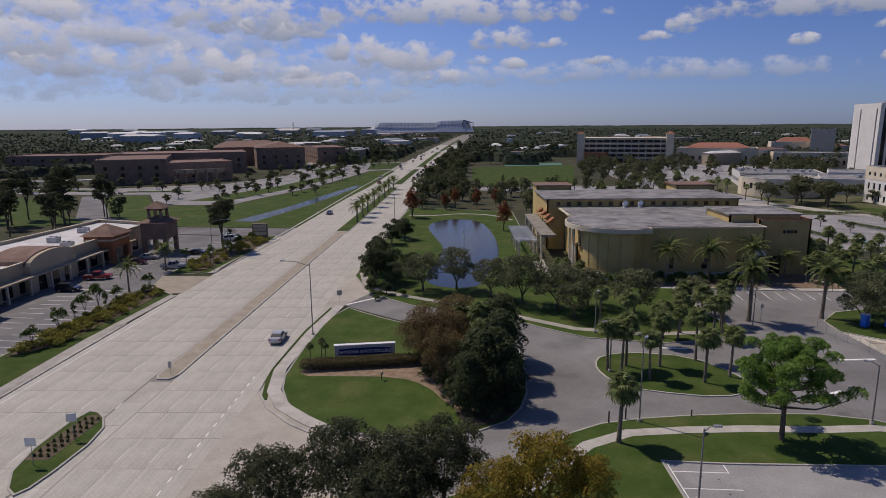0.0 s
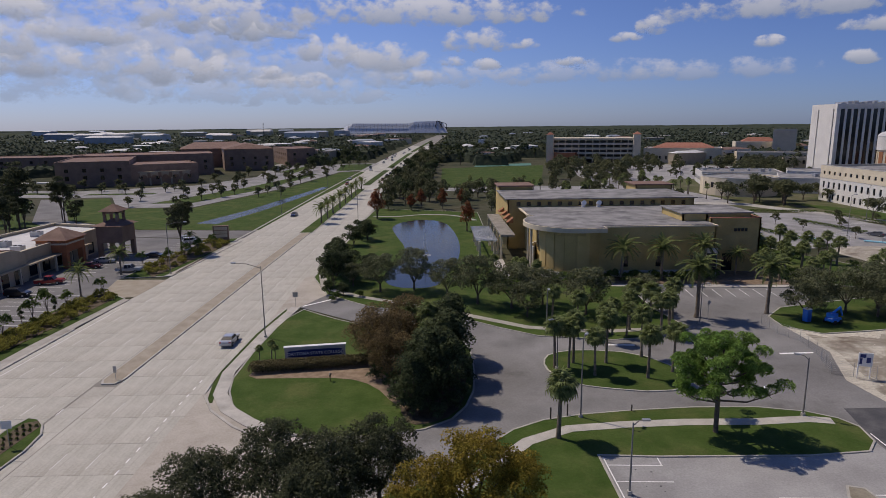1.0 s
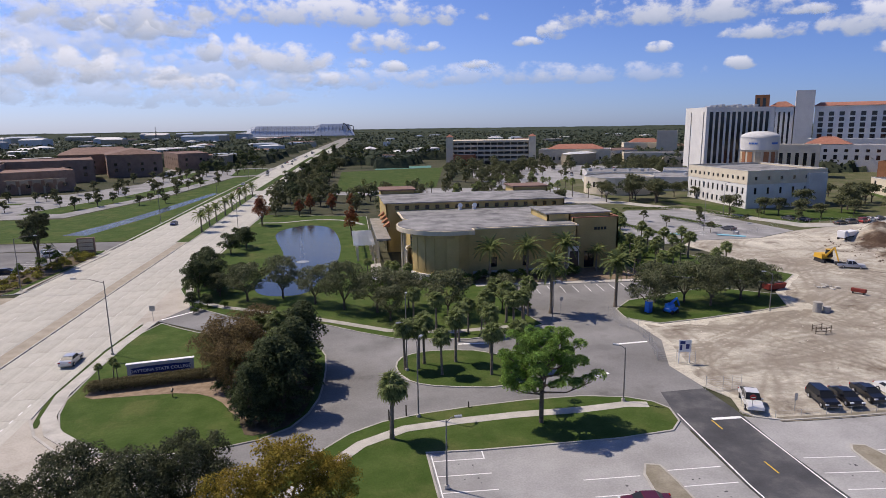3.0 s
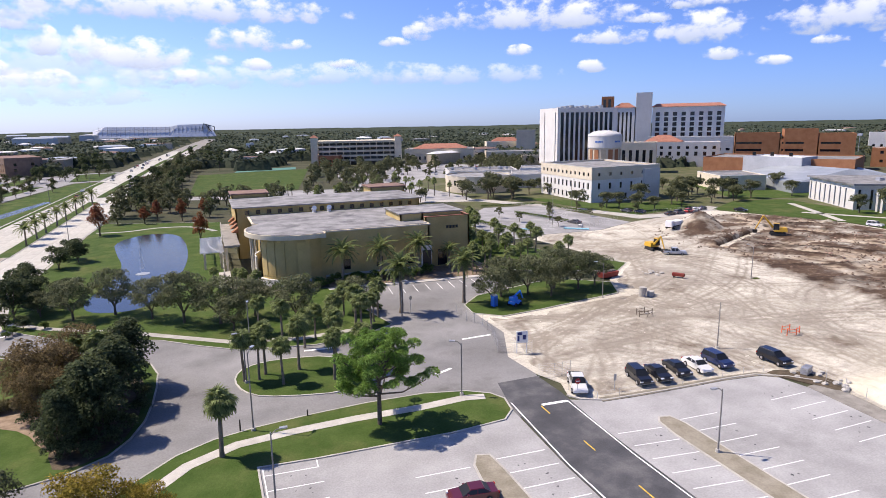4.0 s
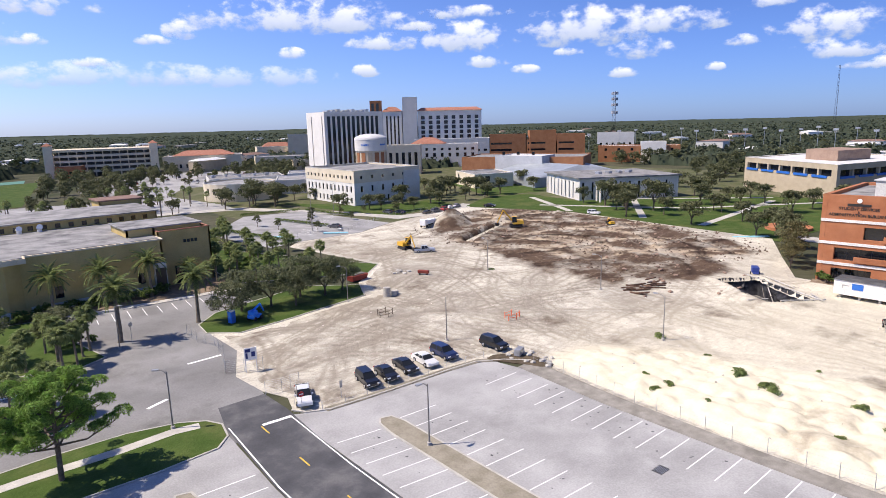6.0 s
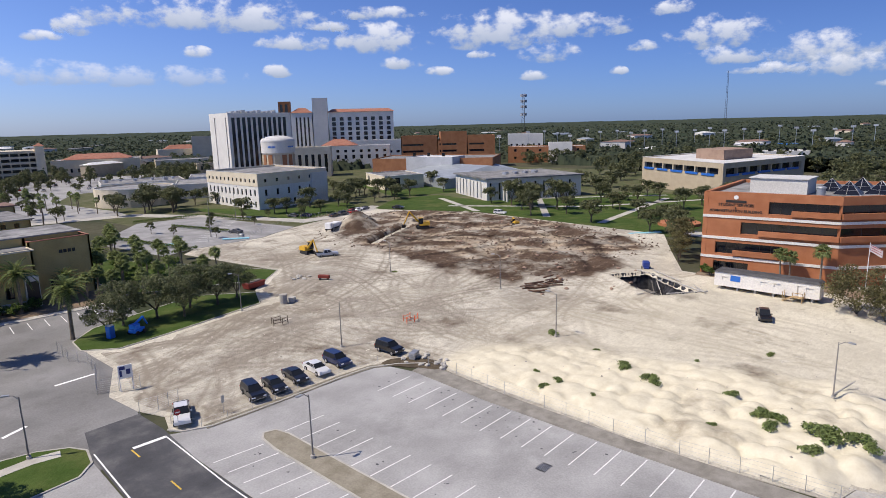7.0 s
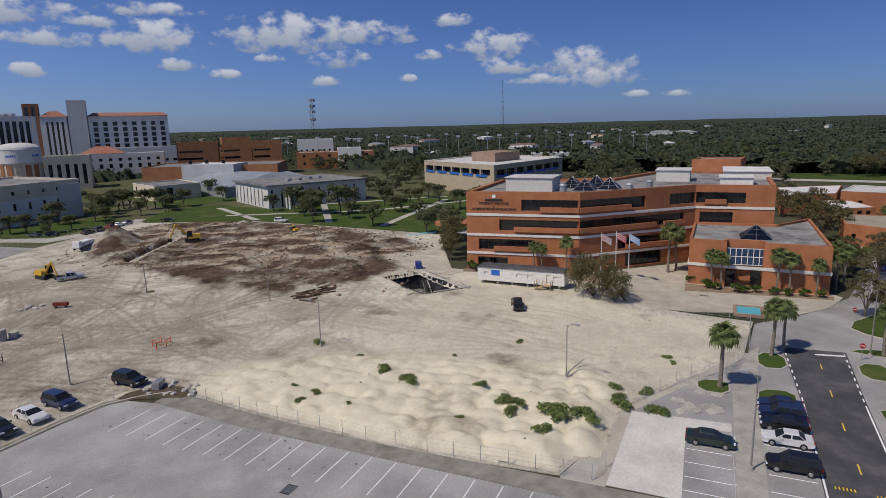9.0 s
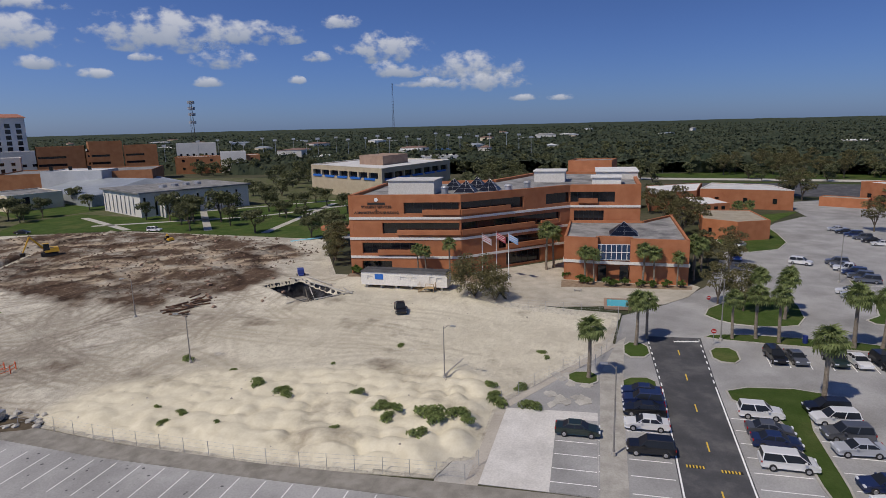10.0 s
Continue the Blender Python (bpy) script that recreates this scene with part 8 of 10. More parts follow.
    for s in (-1, 1):
        bm = bmesh.new()
        box(bm, L / 2 - 0.2, L / 2 - 0.03, s * W * 0.37 - 0.2, s * W * 0.37 + 0.2, 0.66, 0.8)
        part("headlight", bm, CLEAR_LAMP, ob)
        bm = bmesh.new()
        box(bm, -L / 2 + 0.01, -L / 2 + 0.12, s * W * 0.4 - 0.14, s * W * 0.4 + 0.14, 0.78, 0.95)
        part("tail_light", bm, RED_LAMP, ob)
        bm = bmesh.new()
        box(bm, base[1] - 0.62, base[1] - 0.42, s * W * 0.52 - 0.1, s * W * 0.52 + 0.1, bz, bz + 0.15)
        part("mirror", bm, paint, ob)
    ob.matrix_basis = m
    return ob


car("sedan", "silver", "silver sedan driving along the concrete boulevard", -27.6, 92.0, 90)
row = "cars parked on the sand"
car("pickup", "white", "white pickup truck parked on sand by the gate", 60.8, 60.6, -114, row)
car("suv", "black", "black sport utility parked on the sand", 69.4, 59.2, -102, row)
car("sedan", "black", "black sedan parked on the sand", 72.4, 59.0, -100, row)
car("sedan", "black", "black sedan parked on the sand", 75.8, 59.3, -98, row)
car("sedan", "white", "white sedan parked on the sand", 79.3, 59.3, -96, row)
car("suv", "navy", "dark blue sport utility parked on the sand", 83.0, 59.4, -93, row)
car("suv", "black", "black sport utility beside the rubble heap", 91.0, 57.0, -90, row)
car("pickup", "black", "black pickup truck standing on the sand track", 140.6, 18.6, -158)
car("pickup", "silver", "silver pickup truck beside the digger", 128.9, 120.4, -34)
car("sedan", "grey", "grey sedan alone in the car park", 134.6, 175.6, 113)
car("sedan", "maroon", "dark maroon sedan in a marked stall", 38.4, 43.4, 172)
row = "cars beside the campus road"
for kind, colour, x in (("sedan", "navy", 112.3), ("suv", "navy", 109.8), ("sedan", "black", 107.3), ("sedan", "white", 103.9), ("suv", "black", 98.7)):
    car(kind, colour, f"{colour} {kind} parked beside the campus road", x, -20.8, 90, row)
car("sedan", "green", "dark green sedan alone on the concrete pad", 101.2, -13.6, -90)
for kind, colour, x in (("suv", "white", 109.0), ("sedan", "grey", 104.9), ("sedan", "navy", 102.4), ("van", "white", 98.3)):
    car(kind, colour, f"{colour} {kind} nose-in along the grass strip", x, -33.2, -92, row)
for kind, colour, x in (("suv", "black", 111.4), ("suv", "white", 108.8), ("suv", "grey", 105.4), ("sedan", "silver", 102.3), ("sedan", "navy", 96.0), ("sedan", "white", 93.0)):
    car(kind, colour, f"{colour} {kind} backed against the grass strip", x, -40.6, 95, row)
row = "cars in the far stalls"
for kind, colour, y in (("suv", "black", -39.3), ("sedan", "grey", -41.9), ("suv", "green", -46.6), ("sedan", "white", -49.4), ("suv", "black", -52.4), ("sedan", "grey", -55.4)):
    car(kind, colour, f"{colour} {kind} parked in a far stall", 127.3, y, -175, row)
car("suv", "white", "white sport utility crossing the car park", 189.4, -60.0, -120)
for i, (kind, colour) in enumerate((("suv", "grey"), ("sedan", "grey"), ("pickup", "white"), ("suv", "navy"), ("suv", "grey"), ("suv", "grey"), ("sedan", "white"), ("sedan", "silver"))):
    car(kind, colour, f"{colour} {kind} in the long car park row", 190.5 - 3.3 * i if i < 6 else 164.5 - 2.6 * (i - 6), -67.6 if i < 6 else -61.2, 75, row)
for i, (kind, colour) in enumerate((("sedan", "silver"), ("sedan", "black"), ("suv", "navy"), ("suv", "grey"), ("sedan", "black"), ("sedan", "white"))):
    car(kind, colour, f"{colour} {kind} in the distant car park row", 236 - 4.4 * i, -82.5 - 0.6 * i, 78, row)
car("suv", "blue", "bright blue sport utility under a tree", 192.6, -47.2, 178)
car("sedan", "white", "white sedan before the low brick hall", 208.0, -51.2, 150)
for kind, colour, x, y, a in (("suv", "black", -79.0, 121.6, 0), ("pickup", "red", -78.6, 131.6, 12), ("sedan", "silver", -77.6, 152.8, 5), ("sedan", "maroon", -77.8, 146.8, 5), ("pickup", "silver", -66.6, 142.2, 5), ("sedan", "black", -67.6, 158.5, 0), ("suv", "white", -65.8, 178.6, 30), ("suv", "silver", -67.4, 181.5, 30)):
    car(kind, colour, f"{colour} {kind} parked at the shopping plaza", x, y, a, "plaza cars")
gt = random.Random(12)
for i in range(34):
    y = 345 + 17 * i + gt.uniform(-5, 5)
    left = gt.random() < 0.55
    lane = gt.choice((-13.5, -9.6, -5.7)) - 1.9 if left else gt.choice((4.9, 8.4)) + 1.5
    colour = gt.choice(("black", "white", "silver", "grey", "navy", "red"))
    kind = gt.choice(("sedan", "suv", "pickup"))
    car(kind, colour, f"{colour} {kind} in distant boulevard traffic", cx(y) + lane, y, -90 if left else 90, "boulevard traffic")
car("sedan", "navy", "dark blue sedan turning on the boulevard", cx(232) - 12.6, 232, -90)
for x, y, a, colour, kind in ((186, 178, 20, "red", "suv"), (191, 180.5, 20, "white", "sedan"), (196, 182, 20, "navy", "sedan"), (176, 176.5, 10, "black", "sedan"), (181, 177.5, 12, "grey", "suv"), (214.6, 128, -80, "white", "suv"), (205, 172, -62, "black", "sedan"), (170, 186, 100, "navy", "sedan"), (167, 190, 100, "grey", "sedan")):
    car(kind, colour, f"{colour} {kind} beside the campus lawn", x, y, a, "cars by the lawn")
for i in range(26):
    x, y = gt.uniform(104, 232), gt.uniform(300, 460)
    if edge_distance([(104, 290), (126, 330), (150, 374), (234, 368), (242, 460), (130, 480), (104, 400)], np.array([x]), np.array([y]))[0] > 3:
        colour = gt.choice(("black", "white", "silver", "grey", "red"))
        car("sedan", colour, f"{colour} sedan in the large college car park", x, y, 70, "car park cars")

# ---- lamps, poles and signs ----
def lamp_post(x, y, h, turn, arm, label, z=0.1, head=True):
    ob = thing("street_lamp", label, "street lamp", Matrix.LocRotScale((x, y, z), Euler((0, 0, radians(turn))), None))
    bm = bmesh.new()
    tube(bm, (0, 0, -0.1), (0, 0, h), 0.1, 0.06, 10)
    part("pole", bm, POLE, ob)
    bm = bmesh.new()
    tube(bm, (0, 0, 0), (0, 0, 0.35), 0.26, 0.24, 10)
    part("footing", bm, CONCRETE, ob)
    if head:
        bm = bmesh.new()
        tube(bm, (0, 0, h - 0.3), (arm * 0.55, 0, h + 0.35 * min(1, arm / 2)), 0.05, 0.045, 6)
        tube(bm, (arm * 0.55, 0, h + 0.35 * min(1, arm / 2)), (arm, 0, h + 0.4 * min(1, arm / 2)), 0.045, 0.04, 6)
        part("arm", bm, POLE, ob)
        bm = bmesh.new()
        box(bm, arm - 0.1, arm + 0.6, -0.16, 0.16, h + 0.34 * min(1, arm / 2), h + 0.5 * min(1, arm / 2) + 0.06)
        part("lamp_head", bm, STEEL, ob, "grey lamp head")
    return ob


for y in (94.3, 192.4, 290, 388, 486):
    lamp_post(right_edge(y) + 2.2 - (0.6 if y > 100 else 0), y, 11.6, 172, 4.2, "tall steel boulevard lamp with a curved arm")
for y in (139.5, 238, 336, 434):
    lamp_post(cx(y) - ROAD_L - 1.2, y, 11.6, -5, 4.2, "tall steel boulevard lamp with a curved arm")
for x, y, a in ((20.7, 64.9, 60), (46.1, 64.3, 150), (22.5, 95.4, -90), (48.6, 97.6, -60), (20.9, 79.2, 200), (88.7, 94.6, 150), (21.5, 49.8, 0), (65.2, 41.2, 180), (97.4, -17.2, 90), (134.2, -33.6, 100), (173.4, -62.4, 180), (126.4, 94, 90), (129, 64.6, 130), (111.4, 40.8, 100), (111.7, 3.5, 250)):
    far_site = x > 88 and y > 0
    lamp_post(x, y, 9.4 if (y < -10 or (x, y) == (20.7, 64.9)) else 7.0, a, 0.9 if not far_site else 1.2, "weathered concrete car park lamp post", land(x, y) if far_site else 0.1)
for x, y in ((87.9, 64.4), (126.2, 176), (150, 202)):
    lamp_post(x, y, 7.2 if x < 100 else 12, 0, 1, "bare concrete pole standing in sand", 0.1, x > 100)
bm = bmesh.new()
tube(bm, (111.9, 3.6, 1.0), (117.2, 2.2, 1.3), 0.1, 0.08, 8)
tagged(part("fallen_pole", bm, CONCRETE), "broken concrete lamp pole lying on the sand", "pole")


def road_sign(x, y, turn, face, label, h=2.2, round_=False, w=0.38):
    ob = thing("road_sign", label, "sign", Matrix.LocRotScale((x, y, 0.05), Euler((0, 0, radians(turn))), None))
    bm = bmesh.new()
    tube(bm, (0, 0, -0.1), (0, 0, h + 0.3), 0.035, 0.035, 6)
    part("post", bm, STEEL, ob)
    bm = bmesh.new()
    if round_:
        m = Matrix.Translation((0.05, 0, h)) @ Matrix.Rotation(radians(90), 4, "Y")
        prism(bm, [(w * math.cos(2 * math.pi * (i + 0.5) / 8), w * math.sin(2 * math.pi * (i + 0.5) / 8)) for i in range(8)], 0, 0.03)
        bmesh.ops.transform(bm, matrix=m, verts=bm.verts)
    else:
        box(bm, 0.04, 0.07, -w, w, h - 0.45, h + 0.45)
    part("plate", bm, face, ob)
    return ob


RUSTY_RED = material("rusted red paint", (0.2, 0.03, 0.025), (0.27, 0.06, 0.04), 2.0, 0.7, 0.2, 10)
STOP_RED = plain("sign red", (0.4, 0.015, 0.015), 0.4)
for x, y, a in ((59.3, 58.3, -100), (132.2, -32.2, 180), (150.5, -34.4, 200)):
    s_ = road_sign(x, y, a, STOP_RED, "red octagonal stop sign on a post", 2.1, True)
    bm = bmesh.new()
    box(bm, 0.085, 0.09, -0.26, 0.26, 2.04, 2.16)
    part("lettering", bm, WHITE_PAINT, s_, "white bar of lettering")
road_sign(-40.9, 60.6, -80, WHITE_PAINT, "white road sign on the grass island", 2.6, w=0.5)
road_sign(-41.8, 55.4, -80, WHITE_PAINT, "white road sign on the grass island", 2.6, w=0.5)
road_sign(-38.4, 78.2, -90, STEEL, "small grey traffic sign at the median nose", 1.5, w=0.22)
road_sign(-21.4, 111.2, -80, STEEL, "small street sign at the drive corner", 2.4, w=0.45)
road_sign(64.6, 57.9, -90, STEEL, "small grey sign at the lot edge", 1.9, w=0.2)
road_sign(51.0, 100.0, -60, STEEL, "round grey mirror sign by the palm", 3.0, True, w=0.4)
for x, y, l in ((17.2, 64.6, 1.4), (19.3, 65.4, 1.4), (27, 66.2, 0.8)):
    bm = bmesh.new()
    tube(bm, (x, y, 0.05), (x, y, 0.1 + l), 0.09, 0.08, 8)
    tagged(part("bollard", bm, DARK_METAL), "dark metal bollard on the kerb lawn", "bollard")
# bins
bm = bmesh.new()
tube(bm, (134.9, -45.2, 0.1), (134.9, -45.2, 1.25), 0.34, 0.36, 12)
bin_ = part("litter_bin", bm, NAVY)
tagged(bin_, "blue litter bin on the grass strip", "litter bin")
# drain grates
for x, y in ((78.7, 22.1),):
    gr = thing("drain", "square iron storm drain in the asphalt", "drain")
    bm = bmesh.new()
    box(bm, x - 0.75, x + 0.75, y - 0.55, y + 0.55, 0.03, 0.045)
    part("plate", bm, DARK_METAL, gr)
    for k in range(7):
        bm = bmesh.new()
        box(bm, x - 0.6, x + 0.6, y - 0.48 + 0.15 * k, y - 0.42 + 0.15 * k, 0.045, 0.055)
        part("bar", bm, STEEL, gr)


# ---- lettering ----
def words(text, size, mat, parent, m, name="lettering"):
    curve = bpy.data.curves.new("words", "FONT")
    curve.body, curve.size, curve.extrude, curve.align_x, curve.offset = text, size, 0.02, "CENTER", 0.012
    ob = bpy.data.objects.new("words", curve)
    scene.collection.objects.link(ob)
    bpy.context.view_layer.update()
    me_ = bpy.data.meshes.new_from_object(ob.evaluated_get(bpy.context.evaluated_depsgraph_get()))
    bpy.data.objects.remove(ob)
    me_.materials.clear()
    me_.materials.append(mat)
    me_.transform(m)
    return part(name, me_, None, parent)


def face_matrix(p, q, u, z, out=0.06):
    e = (Vector(q) - Vector(p)).normalized()
    o = Vector(p) + e * u
    nrm = Vector((e.y, -e.x))
    o += nrm * out
    return Matrix(((e.x, 0, nrm.x, o.x), (e.y, 0, nrm.y, o.y), (0, 1, 0, z), (0, 0, 0, 1)))


for text, z in (("STUDENT SERVICES", 14.9), ("&", 14.3), ("ADMINISTRATION BUILDING", 13.62)):
    words(text, 0.78 if len(text) > 1 else 0.6, DARK_METAL, admin, face_matrix(A, B, 6.4, z))
bm = bmesh.new()
box(bm, -2.0, 2.0, 0, 0.5, 0, 0.03, face_matrix(A, B, 6.4, 15.65))
part("name_bar", bm, DARK_METAL, admin, "dark bar of raised lettering")
bm = bmesh.new()
prism(bm, [(0.45 * math.cos(i * 0.524), 0.45 * math.sin(i * 0.524)) for i in range(12)], 0, 0.05)
bmesh.ops.transform(bm, matrix=face_matrix(A, B, 6.4, 16.75), verts=bm.verts)
part("emblem", bm, WHITE_PAINT, admin, "round white emblem")

sign = thing("college_sign", "long white college sign with a navy name panel", "sign")
S0, S1 = (-17.0, 83.0), (-8.6, 84.2)
SL = span(S0, S1)
bm = bmesh.new()
m = face_matrix(S0, S1, 0, 0.1, 0)
box(bm, 0, SL, 0, 2.25, -0.5, 0, m)
part("body", bm, WHITE_WALL, sign)
bm = bmesh.new()
box(bm, -0.12, SL + 0.12, 2.25, 2.36, -0.6, 0.1, m)
part("cap", bm, WHITE_PAINT, sign)
bm = bmesh.new()
prism(bm, rounded([(0.6, 0.75), (SL - 0.6, 0.75), (SL - 0.3, 1.3), (SL - 0.6, 1.85), (0.6, 1.85), (0.3, 1.3)], 1), 0.0, 0.05)
bmesh.ops.transform(bm, matrix=m, verts=bm.verts)
panel = part("panel", bm, NAVY, sign, "navy rounded name panel")
words("DAYTONA STATE COLLEGE", 0.62, WHITE_PAINT, panel, face_matrix(S0, S1, SL / 2, 1.18, 0.06))
spot = thing("garden_spotlight", "small dark spotlight on the mulch bed", "spotlight", pose(-9.6, 76.3, 0.15))
bm = bmesh.new()
tube(bm, (0, 0, -0.05), (0, 0, 0.8), 0.06, 0.05, 8)
part("stem", bm, DARK_METAL, spot)
bm = bmesh.new()
tube(bm, (0, -0.15, 0.8), (0, 0.25, 0.95), 0.14, 0.18, 10)
part("lamp_head", bm, DARK_METAL, spot)

# fountain
jet = material("fountain spray", (0.75, 0.78, 0.8), (0.85, 0.87, 0.88), 0.5, 0.6, 0.3, 8)
spray = jet.node_tree
tr = spray.nodes.new("ShaderNodeBsdfTransparent")
mx = spray.nodes.new("ShaderNodeMixShader")
mx.inputs["Fac"].default_value = 0.35
spray.links.new(tr.outputs["BSDF"], mx.inputs[1])
spray.links.new(spray.nodes["Principled BSDF"].outputs["BSDF"], mx.inputs[2])
spray.links.new(mx.outputs["Shader"], spray.nodes["Material Output"].inputs["Surface"])
fountain = thing("fountain", "white water jet rising from the pond", "fountain", pose(2.4, 156, 0.14))
bm = bmesh.new()
gj = random.Random(8)
for k in range(60):
    a, t = gj.uniform(0, 6.28), gj.random()
    z0, z1 = 6.4 * t, 6.4 * t + gj.uniform(0.4, 1.0)
    r0 = 0.1 + 0.75 * (1 - t) * gj.random()
    tube(bm, (r0 * math.cos(a), r0 * math.sin(a), z0), (r0 * 0.8 * math.cos(a), r0 * 0.8 * math.sin(a), z1), 0.06, 0.03, 4)
part("jet", bm, jet, fountain)
bm = bmesh.new()
prism(bm, arc((0, 0), 1.6, 0, 340, 17), -0.02, 0.06)
part("foam", bm, jet, fountain)

# flags
flags = (((164.0, 7.8), (0.75, 0.75, 0.74), STOP_RED), ((166.4, 5.2), (0.5, 0.08, 0.1), WHITE_PAINT), ((164.9, 2.4), (0.3, 0.5, 0.75), WHITE_PAINT))
for (x, y), c, second in flags:
    ob = thing("flagpole", "white flagpole with a flag before the office", "flagpole", pose(x, y, 0.1))
    bm = bmesh.new()
    tube(bm, (0, 0, -0.1), (0, 0, 10.4), 0.1, 0.05, 8)
    part("pole", bm, WHITE_PAINT, ob)
    bm = bmesh.new()
    cols_ = [[bm.verts.new((-0.25 * i * 0.6 + 0.08 * math.sin(i), -0.08 - i * 0.34, 10.1 - 0.14 * i - k * 1.35)) for k in (0, 1)] for i in range(7)]
    for p, q in zip(cols_, cols_[1:]):
        bm.faces.new((p[0], q[0], q[1], p[1]))
    bmesh.ops.solidify(bm, geom=bm.faces[:], thickness=0.02)
    cloth = part("flag", bm, plain("flag cloth", c, 0.8), ob, "rippling flag cloth")
    bm = bmesh.new()
    for k in range(3):
        tube(bm, (0.02, -0.1, 9.9 - 0.4 * k), (-0.9, -2.0, 9.2 - 0.4 * k), 0.05, 0.05, 4)
    part("stripe", bm, second, cloth)

# ---- site office trailer ----
trailer = thing("site_trailer", "long white office trailer with a dark roof and steps", "trailer")
tm = Matrix.Translation((156.4, 31.4, 0.15)) @ Matrix.Rotation(radians(-91), 4, "Z")
bm = bmesh.new()
wall_pieces(bm, (0, -1.6), (18.2, -1.6), 0.8, 3.5, [(1.4, 2.3, 1.2, 1.9), (8.4, 9.5, 1.2, 1.9), (10.7, 11.8, 1.2, 1.9), (14.6, 15.4, 0.2, 2.1), (16, 17.2, 1.2, 1.9)], 0.15)
box(bm, 0, 18.2, -1.44, 1.6, 0.8, 3.5)
bmesh.ops.transform(bm, matrix=tm, verts=bm.verts)
part("wall", bm, WHITE_WALL, trailer)
bm = bmesh.new()
prism(bm, [(-0.15, -1.75), (18.35, -1.75), (18.35, 1.75), (-0.15, 1.75)], 3.5, 3.95, 0.5)
bmesh.ops.transform(bm, matrix=tm, verts=bm.verts)
part("roof", bm, DARK_ROOF, trailer, "dark grey roof")
bm = bmesh.new()
box(bm, 3.0, 4.8, -1.66, -1.61, 2.0, 3.1, tm)
part("notice", bm, BLUE_PAINT, trailer, "blue and white notice board")
bm = bmesh.new()
for k in range(6):
    box(bm, 0.8 + k * 3.2, 1.2 + k * 3.2, -1.2, 1.2, 0, 0.8, tm)
part("blocks", bm, CONCRETE, trailer)
steps = thing("wooden_steps", "raw timber steps up to the trailer door", "steps")
TIMBER = material("raw timber", (0.36, 0.25, 0.13), (0.46, 0.33, 0.18), 0.6, 0.85, 0.2, 8)
for k in range(4):
    bm = bmesh.new()
    box(bm, 12.6 + k * 0.4, 13.0 + k * 0.4, -3.2, -1.9, 0.2 + k * 0.22, 0.26 + k * 0.22, tm)
    part("tread", bm, TIMBER, steps)
bm = bmesh.new()
box(bm, 14.2, 15.8, -3.2, -1.7, 0.9, 0.98, tm)
part("landing", bm, TIMBER, steps)
for u, v in ((12.6, -3.2), (14.2, -3.2), (15.75, -3.2), (12.6, -1.9), (15.75, -1.8)):
    bm = bmesh.new()
    box(bm, u, u + 0.1, v, v + 0.1, -0.2, 1.9, tm)
    part("post", bm, TIMBER, steps)
bm = bmesh.new()
box(bm, 14.2, 15.85, -3.2, -3.1, 1.8, 1.9, tm)
part("rail", bm, TIMBER, steps)


# ---- fences ----
def fence(line, label, h=1.7, gap=3.0, wires=4):
    ob = thing("wire_fence", label, "fence")
    pts = []
    for p, q in zip(line, line[1:]):
        n = max(1, round(span(p, q) / gap))
        pts += [(p[0] + (q[0] - p[0]) * i / n, p[1] + (q[1] - p[1]) * i / n) for i in range(n)]
    pts.append(line[-1])
    base = [Vector((x, y, max(0.05, land(x, y)))) for x, y in pts]
    for p in base:
        bm = bmesh.new()
        tube(bm, p + Vector((0, 0, -0.2)), p + Vector((0, 0, h)), 0.035, 0.03, 6)
        part("post", bm, STEEL, ob)
    bm = bmesh.new()
    for k in range(wires):
        z = Vector((0, 0, h * (k + 1) / wires - 0.05))
        for p, q in zip(base, base[1:]):
            tube(bm, p + z, q + z, 0.012, 0.012, 3, False)
    part("wire", bm, STEEL, ob)
    return ob


fence([(91.4, 49.4), (89.9, 35), (89.2, 20), (89.2, 12.8), (89.9, 4.4), (90.2, -3.6), (93, -4.4)], "thin wire fence along the sand heaps")
fence([(107, -4.6), (118.4, -11.2), (121, -15.4), (133, -18.6), (144.4, -19.2), (145.9, -0.6), (160, 3)], "chain-link fence round the building site")
fence([(58.9, 97.4), (58.7, 92.2), (60.2, 88.6), (59.4, 83.2), (57.0, 76.2), (61.6, 74.0)], "temporary chain-link fence at the site gate", 1.9, 2.2, 7)
fence([(58.0, 65.6), (60.0, 65.0), (62.4, 64.8)], "temporary chain-link fence at the site gate", 1.9, 1.6, 8)
fence([(59.4, 60.4), (61.2, 56.7), (70.6, 56.1), (80.5, 55.9), (87, 55.2)], "low wire fence behind the parked cars", 1.0, 3.4, 2)
fence([(104, 160), (112, 168), (133, 164.5), (154, 178), (164, 181), (184, 181), (199, 178)], "chain-link fence round the building site", 1.7, 4.0)
board = thing("site_board", "white project board on two posts by the gate", "sign")
bm = bmesh.new()
bmx = Matrix.Translation((60.0, 74.2, 0.1)) @ Matrix.Rotation(radians(-12), 4, "Z")
box(bm, -0.85, 0.85, -0.05, 0.05, 1.7, 3.5, bmx)
part("panel", bm, WHITE_PAINT, board)
for x0, x1, z0, z1 in ((-0.7, 0.0, 2.9, 3.35), (0.1, 0.6, 2.2, 2.9), (-0.7, -0.4, 2.0, 2.8)):
    bm = bmesh.new()
    box(bm, x0, x1, -0.07, -0.05, z0, z1, bmx)
    part("print", bm, NAVY, board, "dark blue printed bar")
for x in (-0.75, 0.75):
    bm = bmesh.new()
    box(bm, x - 0.06, x + 0.06, 0.05, 0.17, -0.2, 3.5, bmx)
    part("post", bm, WHITE_PAINT, board)

